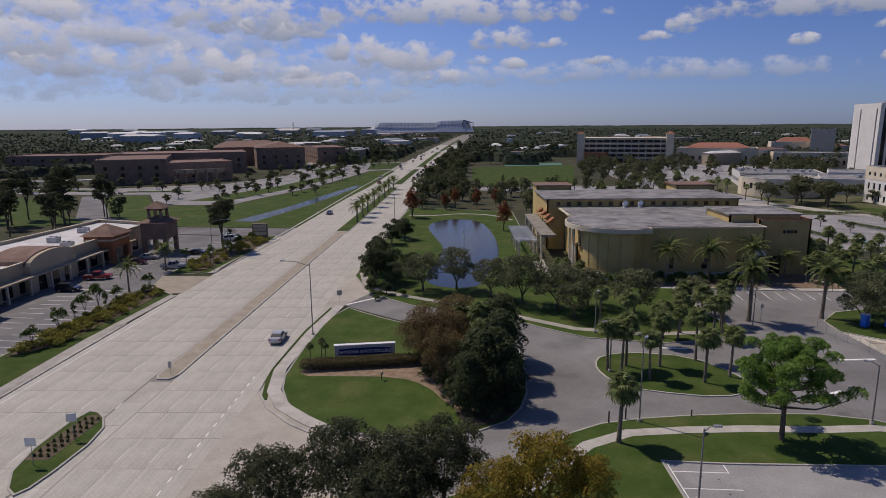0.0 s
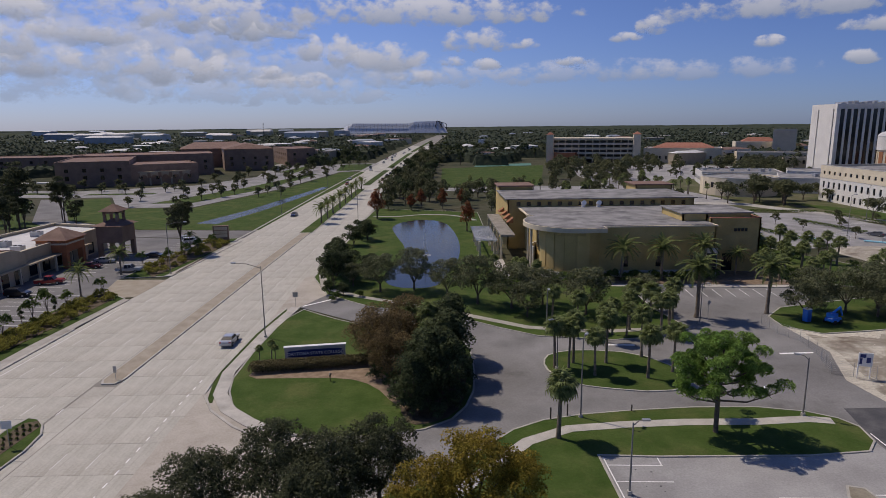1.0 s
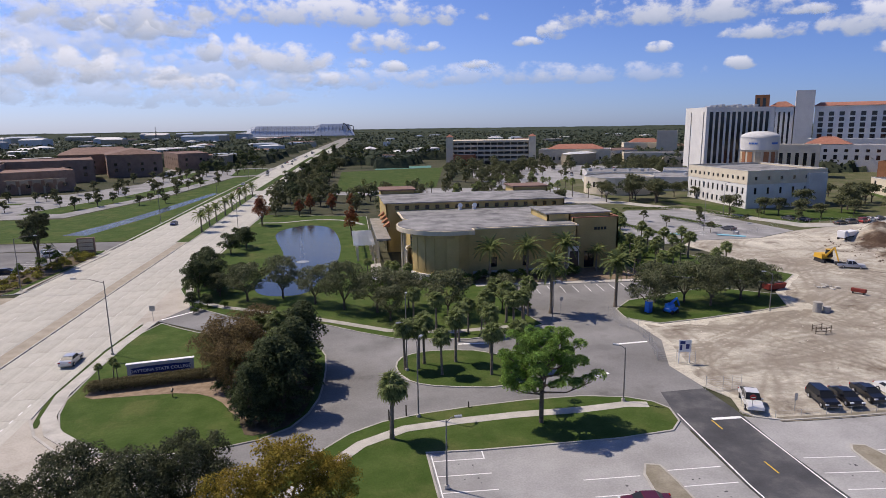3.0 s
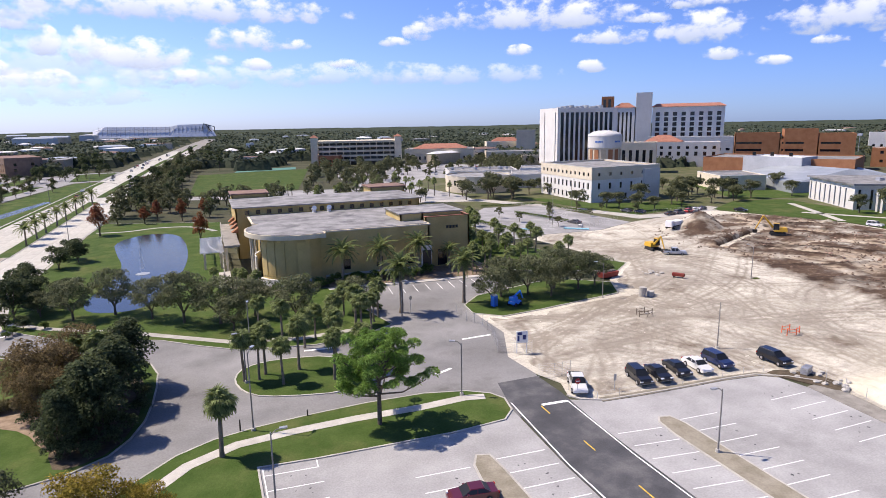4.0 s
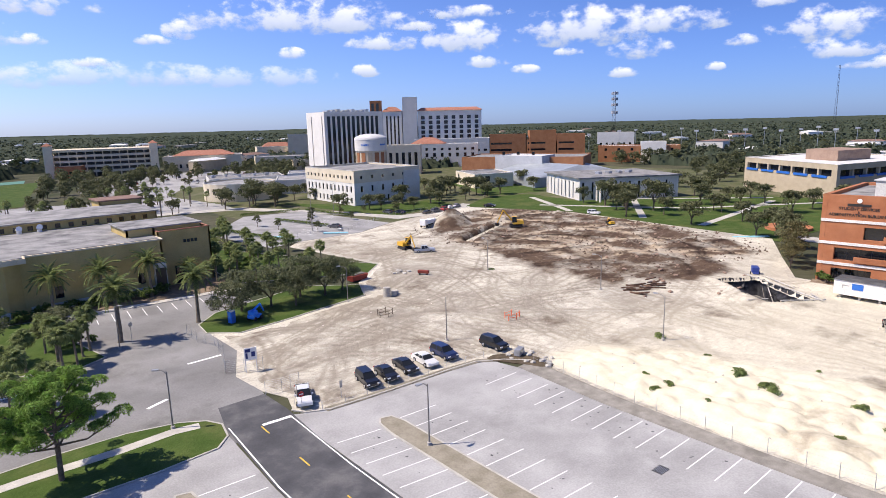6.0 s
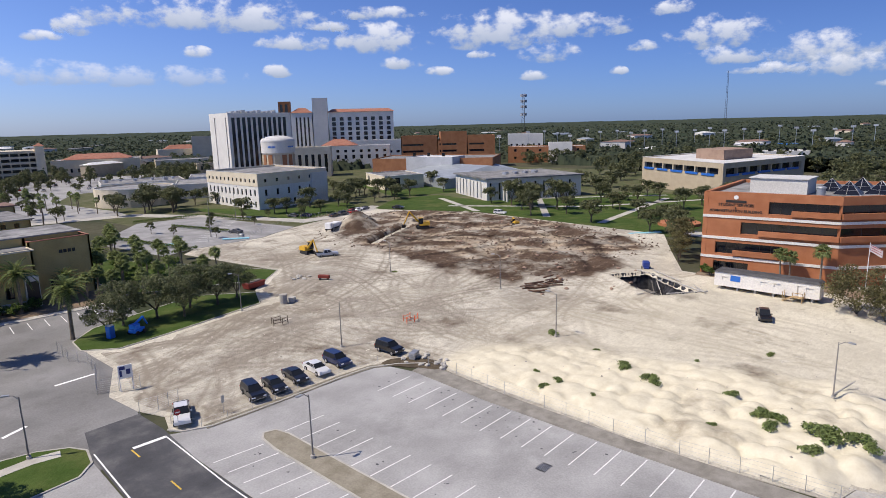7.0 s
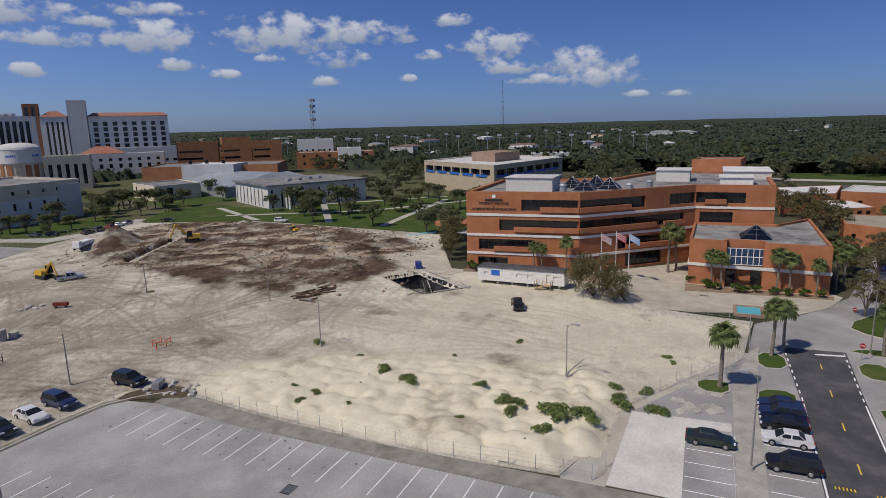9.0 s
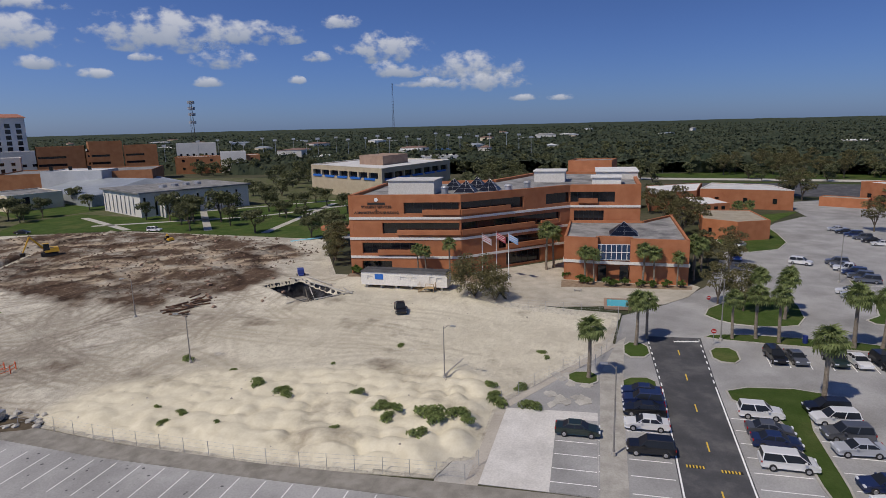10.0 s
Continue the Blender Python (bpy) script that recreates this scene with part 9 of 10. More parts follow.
# ---- site plant and clutter ----
DIGGER = plain("digger yellow", (0.62, 0.36, 0.03), 0.5)


def digger(x, y, turn, size, label, reach=1.0):
    ob = thing("excavator", label, "excavator", Matrix.LocRotScale((x, y, land(x, y) - 0.1), Euler((0, 0, radians(turn))), (size,) * 3))
    for s in (-1, 1):
        bm = bmesh.new()
        prism(bm, [(-1.7, -0.28), (1.7, -0.28), (1.7, 0.28), (-1.7, 0.28)], 0.1, 0.8, 0.1)
        bmesh.ops.translate(bm, vec=(0, s * 0.95, 0), verts=bm.verts)
        part("track", bm, RUBBER, ob)
    bm = bmesh.new()
    prism(bm, [(-1.9, -1.2), (0.9, -1.2), (0.9, 1.2), (-1.9, 1.2)], 0.95, 1.9, 0.12)
    part("body", bm, DIGGER, ob)
    bm = bmesh.new()
    prism(bm, [(-0.1, 0.1), (1.2, 0.1), (1.2, 1.15), (-0.1, 1.15)], 1.3, 2.9, 0.12)
    cab = part("cab", bm, GLASS, ob, "dark glazed cab")
    bm = bmesh.new()
    box(bm, -0.1, 1.2, 0.1, 1.15, 2.9, 3.0)
    part("cab_roof", bm, DIGGER, cab)
    bm = bmesh.new()
    tube(bm, (0.8, -0.3, 1.5), (3.4, -0.3, 1.5 + 2.4 * reach), 0.26, 0.2, 6)
    part("boom", bm, DIGGER, ob)
    bm = bmesh.new()
    tube(bm, (3.4, -0.3, 1.5 + 2.4 * reach), (5.0, -0.3, 1.2), 0.18, 0.14, 6)
    part("stick", bm, DIGGER, ob)
    bm = bmesh.new()
    prism(bm, [(4.6, -0.8), (5.5, -0.8), (5.5, 0.2), (4.6, 0.2)], 0.4, 1.2, -0.1)
    part("bucket", bm, DARK_METAL, ob)
    return ob


digger(127.8, 127.5, -95, 1.1, "yellow excavator standing on pale sand")
digger(172.5, 127.5, 140, 1.2, "yellow excavator digging in the brown soil", 1.3)
digger(196, 108, 60, 0.7, "small yellow digger on the soil", 0.7)
truck = thing("tipper_truck", "white tipper truck at the soil heap", "truck", Matrix.LocRotScale((155, 150.5, land(155, 150.5)), Euler((0, 0, radians(200))), None))
for nm, b, mt in (("cab", (2.0, 3.6, -1.1, 1.1, 0.7, 2.6), WHITE_PAINT), ("tipper_body", (-3.2, 1.8, -1.2, 1.2, 1.0, 2.3), WHITE_PAINT), ("chassis", (-3.2, 3.4, -0.6, 0.6, 0.5, 0.95), DARK_METAL)):
    bm = bmesh.new()
    box(bm, *b)
    bmesh.ops.bevel(bm, geom=bm.edges[:], offset=0.08, segments=1, affect="EDGES")
    part(nm, bm, mt, truck)
for wx_ in (-2.4, -1.2, 2.7):
    for s in (-1, 1):
        bm = bmesh.new()
        tube(bm, (wx_, s * 0.85, 0.5), (wx_, s * 1.2, 0.5), 0.5, 0.5, 12)
        part("wheel", bm, RUBBER, truck)
# shoring in the pit
pit = thing("excavation_pit", "square excavation pit lined with dark sheeting and planks", "pit")
PITC = [Vector((x, y, 0)) for x, y in PIT]
LINER = material("black sheeting", (0.035, 0.035, 0.04), (0.1, 0.1, 0.11), 0.8, 0.6, 0.4, 6)
for i in range(4):
    p, q = PITC[i], PITC[(i + 1) % 4]
    bm = bmesh.new()
    c = sum(PITC, Vector()) / 4
    pi_, qi_ = p.lerp(c, 0.16), q.lerp(c, 0.16)
    top = [bm.verts.new(v + Vector((0, 0, 0.75))) for v in (p, q)]
    bot = [bm.verts.new(v + Vector((0, 0, -2.6))) for v in (qi_, pi_)]
    f = bm.faces.new((*top, *bot))
    bmesh.ops.solidify(bm, geom=[f], thickness=0.06)
    part("lining", bm, LINER, pit)
bm = bmesh.new()
prism(bm, [(v.x, v.y) for v in reversed([p.lerp(sum(PITC, Vector()) / 4, 0.1) for p in PITC])], -2.8, -2.55)
part("floor", bm, JOINT, pit, "dark pit floor")
gp = random.Random(12)
for i in range(4):
    p, q = PITC[i], PITC[(i + 1) % 4]
    c = sum(PITC, Vector()) / 4
    n_seg = 14
    bm = bmesh.new()
    rows_p = []
    for k in range(n_seg + 1):
        o = p.lerp(q, k / n_seg)
        out_ = (o - c).normalized()
        edge_z = 0.9 + gp.uniform(-0.1, 0.12)
        far_ = gp.uniform(0.3, 1.0)
        rows_p.append([bm.verts.new(o - out_ * gp.uniform(0.5, 1.0) + Vector((0, 0, gp.uniform(-1.6, -0.6)))), bm.verts.new(o + out_ * 0.1 + Vector((0, 0, edge_z))), bm.verts.new(o + out_ * far_ + Vector((0, 0, 0.84 + gp.uniform(-0.05, 0.12))))])
    for a_, b_ in zip(rows_p, rows_p[1:]):
        for k in range(2):
            bm.faces.new((a_[k], a_[k + 1], b_[k + 1], b_[k]))
    bmesh.ops.solidify(bm, geom=bm.faces[:], thickness=0.05)
    part("sheeting", bm, LINER, pit, "crumpled sheeting folded over the rim")
for k in range(9):
    a_ = gp.uniform(0, 6.28)
    o = sum(PITC, Vector()) / 4 + Vector((math.cos(a_) * 3.5, math.sin(a_) * 3.5, 0))
    bm = bmesh.new()
    tube(bm, o + Vector((gp.uniform(-2, 2), gp.uniform(-2, 2), -2.4)), o + Vector((gp.uniform(-2.5, 2.5), gp.uniform(-2.5, 2.5), gp.uniform(-1.4, 0.4))), 0.1, 0.1, 6)
    part("prop", bm, CONCRETE if k % 2 else DARK_METAL, pit)
for a, b in (((157.0, 48.4), (147.4, 30.5)), ((151.5, 34.0), (147.8, 31.0)), ((158.2, 45.2), (153.6, 37.6)), ((144.0, 38.6), (139.6, 40.4)), ((148.6, 30.6), (141.6, 35.6))):
    bm = bmesh.new()
    za, zb = land(*a) + 0.35, land(*b) + 0.3
    tube(bm, (*a, za), (*b, zb), 0.12, 0.12, 6)
    part("beam", bm, CONCRETE, pit, "pale timber beam")
pump = thing("pump_unit", "blue trailer pump beside the pit", "pump", pose(162.0, 48.6, land(162, 48.6), 0, 0, 30))
for nm, b in (("engine", (-1.1, 1.1, -0.7, 0.7, 0.5, 1.7)), ("tank", (-1.5, 1.5, -0.6, 0.6, 0.3, 0.6)), ("hose_reel", (1.2, 1.9, -0.5, 0.5, 0.4, 1.2))):
    bm = bmesh.new()
    box(bm, *b)
    bmesh.ops.bevel(bm, geom=bm.edges[:], offset=0.1, segments=1, affect="EDGES")
    part(nm, bm, plain("pump blue", (0.02, 0.045, 0.22), 0.5), pump)
for s in (-1, 1):
    bm = bmesh.new()
    tube(bm, (0, s * 0.75, 0.3), (0, s * 0.95, 0.3), 0.32, 0.32, 12)
    part("wheel", bm, RUBBER, pump)
# timber stacks, rubble and small heaps
gs = random.Random(21)
OLD_TIMBER = material("weathered timber", (0.1, 0.055, 0.035), (0.2, 0.125, 0.085), 0.6, 0.9, 0.3, 8)
for k in range(26):
    x, y, a = gs.uniform(131.5, 141), gs.uniform(56.5, 62), gs.gauss(-0.75, 0.3)
    L = gs.uniform(1.2, 4.5)
    bm = bmesh.new()
    z = land(x, y)
    box(bm, -L / 2, L / 2, -0.14, 0.14, 0, 0.22, Matrix.Translation((x, y, z + gs.choice((0, 0, 0.2, 0.4)))) @ Matrix.Rotation(a, 4, "Z") @ Matrix.Rotation(gs.uniform(-0.12, 0.12), 4, "Y"))
    tagged(part("timber_baulk", bm, OLD_TIMBER), "weathered brown timber baulk in a loose pile", "timber", "timber pile")
for k in range(130):
    zone = gs.choice(((89.6, 93.5, 46.5, 53.5), (108, 113, 103, 108), (180, 208, 70, 120), (150, 175, 60, 110), (130, 160, 44, 70), (160, 205, 90, 150), (150, 205, 70, 150)))
    x, y = gs.uniform(*zone[:2]), gs.uniform(*zone[2:])
    r = gs.uniform(0.25, 0.7)
    bm = bmesh.new()
    bmesh.ops.create_icosphere(bm, subdivisions=1, radius=r)
    for v in bm.verts:
        v.co *= gs.uniform(0.6, 1.15)
        v.co.z *= 0.6
    bmesh.ops.translate(bm, vec=(x, y, max(0, land(x, y)) + r * 0.25), verts=bm.verts)
    tagged(part("rubble", bm, CONCRETE if zone[0] < 120 else BROWN_BRICK), "rough broken lump lying on the ground", "rubble", "scattered rubble")
pallet = thing("block_pallets", "stack of grey concrete blocks by the fence", "blocks", pose(90.8, 51.6, 0.2, 0, 0, 20))
for i in range(3):
    for j in range(3):
        bm = bmesh.new()
        box(bm, i * 0.62, i * 0.62 + 0.55, 0, 0.9, j * 0.32, j * 0.32 + 0.28)
        part("block", bm, STEEL, pallet)
for x, y, label, mt, b in ((112.2, 100.2, "rust-red steel site box on skids", RUSTY_RED, (-1.3, 1.3, -0.4, 0.4, 0.35, 1.05)), (128.6, 165.2, "pale blue pipe bundle on the ground", plain("pale blue pipe", (0.25, 0.55, 0.65), 0.5), (-4, 4, -0.6, 0.6, 0, 0.4)), (113, 172, "pale blue pipe bundle on the ground", plain("pale blue pipe", (0.25, 0.55, 0.65), 0.5), (-3, 3, -0.5, 0.5, 0, 0.4)), (205, 68, "pale blue pipe bundle on the ground", plain("pale blue pipe", (0.25, 0.55, 0.65), 0.5), (-5, 5, -0.6, 0.6, 0, 0.4)), (132, 168, "grey wooden crate on the sand", STEEL, (-0.7, 0.7, -0.6, 0.6, 0, 0.9))):
    ob = thing("pipe_bundle" if "pipe" in label else "site_box", label, "site box", pose(x, y, max(0.05, land(x, y)), 0, 0, -40 if "pipe" in label else -60))
    bm = bmesh.new()
    if "pipe" in label:
        for k in range(4):
            tube(bm, (b[0], b[2] + 0.35 * k, 0.18), (b[1], b[2] + 0.35 * k, 0.18), 0.16, 0.16, 8)
    else:
        box(bm, *b)
        bmesh.ops.bevel(bm, geom=bm.edges[:], offset=0.06, segments=1, affect="EDGES")
    part("body", bm, mt, ob)
    bm = bmesh.new()
    for u in (b[0] + 0.3, b[1] - 0.5):
        box(bm, u, u + 0.15, b[2], b[3], -0.05, max(0.05, b[4]))
    part("skid", bm, DARK_METAL, ob)
# open box added in the place of a red vehicle
skip = thing("skip_container", "red open box standing for a red vehicle under the oaks", "skip", pose(99.6, 108.0, land(99.6, 108) + 0.05, 0, 0, 10))
bm = bmesh.new()
prism(bm, [(-2.1, -0.85), (2.1, -0.85), (2.1, 0.85), (-2.1, 0.85)], 0.15, 1.3, -0.25)
part("body", bm, RUSTY_RED, skip)
bm = bmesh.new()
box(bm, -1.85, 1.85, -0.65, 0.65, 1.31, 1.5)
part("load", bm, JOINT, skip)
pipe = thing("concrete_pipes", "grey concrete manhole rings standing on sand", "concrete rings", pose(96.2, 92.0, land(96, 92)))
for x, y, r, h in ((0, 0, 0.75, 1.9), (1.6, -0.3, 0.6, 1.0), (2.5, 0.4, 0.5, 0.8)):
    bm = bmesh.new()
    tube(bm, (x, y, 0), (x, y, h), r, r, 16)
    part("ring", bm, CONCRETE, pipe)
for x, y, label, mt in ((88.4, 81.8, "dark timber barrier frame on the sand", BARK), (103.4, 64.8, "orange mesh barrier round a hole", plain("safety orange", (0.7, 0.13, 0.04), 0.6))):
    ob = thing("barrier", label, "barrier", pose(x, y, land(x, y)))
    for dx, dy in ((-1.5, -0.6), (0, -1), (1.4, -0.4), (0.8, 0.9), (-1, 0.8)):
        bm = bmesh.new()
        box(bm, dx - 0.05, dx + 0.05, dy - 0.05, dy + 0.05, -0.1, 1.2)
        part("stake", bm, mt, ob)
    for k in (0.45, 0.95):
        for p, q in (((-1.5, -0.6), (0, -1)), ((0, -1), (1.4, -0.4)), ((-1, 0.8), (0.8, 0.9))):
            bm = bmesh.new()
            tube(bm, (*p, k), (*q, k), 0.05, 0.05, 4)
            part("rail", bm, mt, ob)
# bright blue kit under the oaks: a small excavator, simplified, and a portable toilet
BRIGHT = plain("bright blue plastic", (0.01, 0.2, 0.75), 0.4)
lift = thing("boom_lift", "simplified bright blue mini excavator under the oaks", "lift", pose(70.6, 96.8, 0.14, 0, 0, 25))
for nm, b in (("chassis", (-1.1, 1.1, -0.8, 0.8, 0.35, 1.0)), ("cabinet", (-1.0, 0.2, -0.7, 0.7, 1.0, 1.8))):
    bm = bmesh.new()
    box(bm, *b)
    bmesh.ops.bevel(bm, geom=bm.edges[:], offset=0.1, segments=1, affect="EDGES")
    part(nm, bm, BRIGHT, lift)
bm = bmesh.new()
tube(bm, (-0.4, 0, 1.7), (1.6, 0, 2.5), 0.22, 0.2, 6)
tube(bm, (1.6, 0, 2.5), (2.4, 0, 1.0), 0.18, 0.16, 6)
part("boom", bm, BRIGHT, lift)
for wx_ in (-0.75, 0.75):
    for s in (-1, 1):
        bm = bmesh.new()
        tube(bm, (wx_, s * 0.7, 0.36), (wx_, s * 0.95, 0.36), 0.36, 0.36, 12)
        part("wheel", bm, RUBBER, lift)
toilet = thing("portable_toilet", "bright blue portable toilet on the lawn", "toilet", pose(66.9, 98.0, 0.14, 0, 0, 15))
bm = bmesh.new()
box(bm, -0.5, 0.5, -0.5, 0.5, 0, 2.1)
bmesh.ops.bevel(bm, geom=bm.edges[:], offset=0.06, segments=1, affect="EDGES")
part("cabin", bm, BRIGHT, toilet)
bm = bmesh.new()
prism(bm, [(-0.55, -0.55), (0.55, -0.55), (0.55, 0.55), (-0.55, 0.55)], 2.1, 2.3, 0.15)
part("roof", bm, WHITE_PAINT, toilet)
bm = bmesh.new()
box(bm, -0.36, 0.36, -0.53, -0.5, 0.1, 1.95)
part("door", bm, BLUE_PAINT, toilet)
# tiled pool box before the office
pool = thing("pool_fountain", "small turquoise fountain basin with a dark rim", "fountain", pose(150.4, -19.2, 0.1))
bm = bmesh.new()
ribbon(bm, [(-2.6, -2.1), (2.6, -2.1), (2.6, 2.1), (-2.6, 2.1)], 0.5, 0, 0.5, True)
part("rim", bm, BROWN_BRICK, pool)
bm = bmesh.new()
box(bm, -2.34, 2.34, -1.84, 1.84, 0.0, 0.36)
part("water", bm, plain("turquoise water", (0.08, 0.45, 0.55), 0.1), pool)
for x, y in ((158.6, -24), (159, -12)):
    b_ = thing("bench", "pale stone bench before the annex", "bench", pose(x, y, 0.1, 0, 0, 90))
    bm = bmesh.new()
    box(bm, -0.9, 0.9, -0.22, 0.22, 0.4, 0.48)
    part("seat", bm, CONCRETE, b_)
    for u in (-0.65, 0.5):
        bm = bmesh.new()
        box(bm, u, u + 0.15, -0.18, 0.18, 0, 0.4)
        part("leg", bm, CONCRETE, b_)

# ---- shopping plaza ----
plaza = thing("shopping_plaza", "tan stucco shopping strip with a bright white roof", "building")
shop = ccw([(-86.5, 62), (-86.5, 172), (-104, 178), (-108, 138), (-108, 62)])
sides = {i: (lambda L: [o for o in row_of(22, L, 3.0, 0.3, 3.2)]) for i in range(5) if shop[i][0] == -86.5 and shop[(i + 1) % 5][0] == -86.5}
block("", "", shop, 6.4, STUCCO_TAN, WHITE_ROOF, sides, parent=plaza, parapet=0.7, deep=0.15, cap=CREAM)
bm = bmesh.new()
prism(bm, [(-86.4, 63), (-84.1, 63), (-84.1, 160), (-86.4, 160)], 3.5, 3.8)
part("walk_canopy", bm, STUCCO_TAN, plaza)
for y in np.arange(66, 160, 6.5):
    bm = bmesh.new()
    box(bm, -84.6, -84.2, y, y + 0.4, 0, 3.5)
    part("column", bm, CREAM, plaza)
bm = bmesh.new()
box(bm, -90.5, -85.2, 119.8, 135.0, 0, 5.6)
for j in range(10):
    a0, a1 = math.pi * j / 10, math.pi * (j + 1) / 10
    ym = 127.4
    v = [bm.verts.new((xx, ym - 7.6 * math.cos(a), 5.6 + 2.2 * math.sin(a))) for xx in (-90.5, -85.2) for a in (a0, a1)]
    bm.faces.new((v[0], v[1], v[3], v[2]))
    for k in (0, 2):
        c0, c1 = (bm.verts.new((v[k].co.x, v[k + i].co.y, 5.6)) for i in (0, 1))
        bm.faces.new((v[k], v[k + 1], c1, c0))
bmesh.ops.remove_doubles(bm, verts=bm.verts, dist=0.001)
part("arched_front", bm, STUCCO_TAN, plaza, "tan arched shop front")
bm = bmesh.new()
for j in range(10):
    a0, a1 = math.pi * j / 10, math.pi * (j + 1) / 10
    v = [bm.verts.new((xx, 127.4 - 7.6 * math.cos(a), zz + 2.2 * math.sin(a))) for zz in (5.64, 5.8) for xx in (-94, -86.2) for a in (a0, a1)]
    for f in ((0, 1, 3, 2), (4, 5, 7, 6), (2, 3, 7, 6), (0, 1, 5, 4)):
        bm.faces.new([v[i] for i in f])
bmesh.ops.remove_doubles(bm, verts=bm.verts, dist=0.001)
part("barrel_roof", bm, BROWN_ROOF, plaza, "brown barrel roof")
for y in (121.9, 126.2, 130.5):
    bm = bmesh.new()
    poly = [(0, 0), (2.4, 0), (2.4, 2.3)] + [(1.2 + 1.2 * math.cos(a), 2.3 + 1.2 * math.sin(a)) for a in (0.5, 1.0, 1.57, 2.1, 2.6)] + [(0, 2.3)]
    prism(bm, poly, 0, 0.05)
    bmesh.ops.transform(bm, matrix=Matrix(((0, 0, 1, -85.2), (1, 0, 0, y), (0, 1, 0, 0.1), (0, 0, 0, 1))), verts=bm.verts)
    part("arched_door", bm, GLASS, plaza)
for y0, y1, h in ((146.5, 154.5, 7.0), (98, 106, 7.0)):
    bm = bmesh.new()
    box(bm, -90, -83, y0, y1, 4.0, h)
    for yy_ in (y0, y1 - 1.2):
        box(bm, -84.2, -83, yy_, yy_ + 1.2, 0, 4.0)
    pav = part("pavilion", bm, BRICK, plaza, "red brick entrance pavilion")
    hip_roof(pav, [(-90, y0), (-83, y0), (-83, y1), (-90, y1)], h, 2.6, BROWN_ROOF, 0.7)
    bm = bmesh.new()
    ribbon(bm, [(-90.05, y0 - 0.05), (-82.95, y0 - 0.05), (-82.95, y1 + 0.05), (-90.05, y1 + 0.05)], 0.2, h - 1.2, h - 0.8, True)
    part("cornice", bm, CREAM, pav)
tower_ = [(-82, 158.5), (-75.4, 158.5), (-75.4, 165.5), (-82, 165.5)]
bm = bmesh.new()
for x in (-82, -76.4):
    for y in (158.5, 164.5):
        box(bm, x, x + 1, y, y + 1, 0, 4)
box(bm, -82, -75.4, 158.5, 165.5, 4, 8.4)
twr = part("corner_tower", bm, BROWN_BRICK, plaza, "brick corner tower with two hipped roofs")
hip_roof(twr, tower_, 8.4, 1.6, BROWN_ROOF, 0.9)
bm = bmesh.new()
for x in (-80.6, -77.4):
    for y in (160, 163.4):
        box(bm, x, x + 0.6, y, y + 0.6, 9, 12)
box(bm, -80.6, -76.8, 160, 164, 11.4, 12)
part("belfry", bm, BROWN_BRICK, twr)
hip_roof(twr, [(-80.6, 160), (-76.8, 160), (-76.8, 164), (-80.6, 164)], 12.0, 1.8, BROWN_ROOF, 0.8)
for x, y in ((-92, 96), (-94, 104), (-90, 112), (-97, 120), (-93, 132), (-90, 140), (-97, 146), (-92, 154), (-98, 160)):
    u = thing("air_conditioner", "grey rooftop air conditioning unit", "air conditioner", pose(x, y, 5.7))
    bm = bmesh.new()
    box(bm, -1.2, 1.2, -1, 1, 0, 1.3)
    bmesh.ops.bevel(bm, geom=bm.edges[:], offset=0.06, segments=1, affect="EDGES")
    part("casing", bm, STEEL, u)
    for s in (-0.55, 0.55):
        bm = bmesh.new()
        tube(bm, (s, 0, 1.3), (s, 0, 1.42), 0.42, 0.42, 12)
        part("fan_guard", bm, DARK_METAL, u)
pylon = thing("pylon_sign", "dark brick pylon sign of the plaza", "sign", pose(-57.6, 180.5, 0.1, 0, 0, 10))
bm = bmesh.new()
box(bm, -2.2, 2.2, -0.5, 0.5, 0, 4.6)
part("body", bm, BROWN_BRICK, pylon)
for k in range(3):
    bm = bmesh.new()
    box(bm, -1.8, 1.8, -0.56, -0.5, 1.2 + k * 1.1, 2.1 + k * 1.1)
    part("tenant_panel", bm, CREAM, pylon)

# ---- low halls, far buildings and masts ----
east = thing("brick_college_hall", "low red brick hall with bright white roofs", "building")
block("", "", [(286, -53), (278.4, -82.7), (298.4, -80), (307.7, -60.6)], 7, BRICK, WHITE_ROOF, {0: lambda L: row_of(3, L, 1.4, 2, 4)}, parent=east, parapet=0.1, cap=WHITE_WALL)
block("", "", [(274, -34), (304, -35), (316, -58), (286.6, -52)], 6.2, BRICK, WHITE_ROOF, None, parent=east, parapet=0.1)
block("", "", [(262, -48), (268, -60), (284.5, -56), (285, -45)], 4.0, BRICK, WHITE_ROOF, {0: lambda L: row_of(4, L, 1.6, 0.3, 3.0)}, parent=east, parapet=0.1)
block("brick_pavilion", "low brown brick pavilion with a stained roof", [(222, -44), (216, -52), (220, -61), (240, -60), (240, -46)], 5.4, BRICK, BROWN_CONCRETE, {0: [(2, 3, 1, 3)]}, parapet=0.2)
block("brick_college_hall", "red brick hall beyond the car park", [(297, -110), (262, -125), (275, -160), (310, -150)], 8.5, BRICK, WHITE_ROOF, {0: lambda L: row_of(6, L, 2, 2, 4.5)}, parapet=0.4)
block("brick_store", "low flat red brick store by the car park", [(292, -95), (284, -108), (289, -111), (297, -98)], 3.4, BRICK, BROWN_CONCRETE, None, parapet=0.2)
patch("parking_lot", [(264.2, -83), (300, -84), (316, -112), (264.2, -112)], 0.0, 0.03, LOT, "pale drive between the brick halls", "parking lot")
lawn([(242, -46), (262, -62), (276, -84), (252, -70), (232, -48)], "grass before the brick halls", 0.05, False)
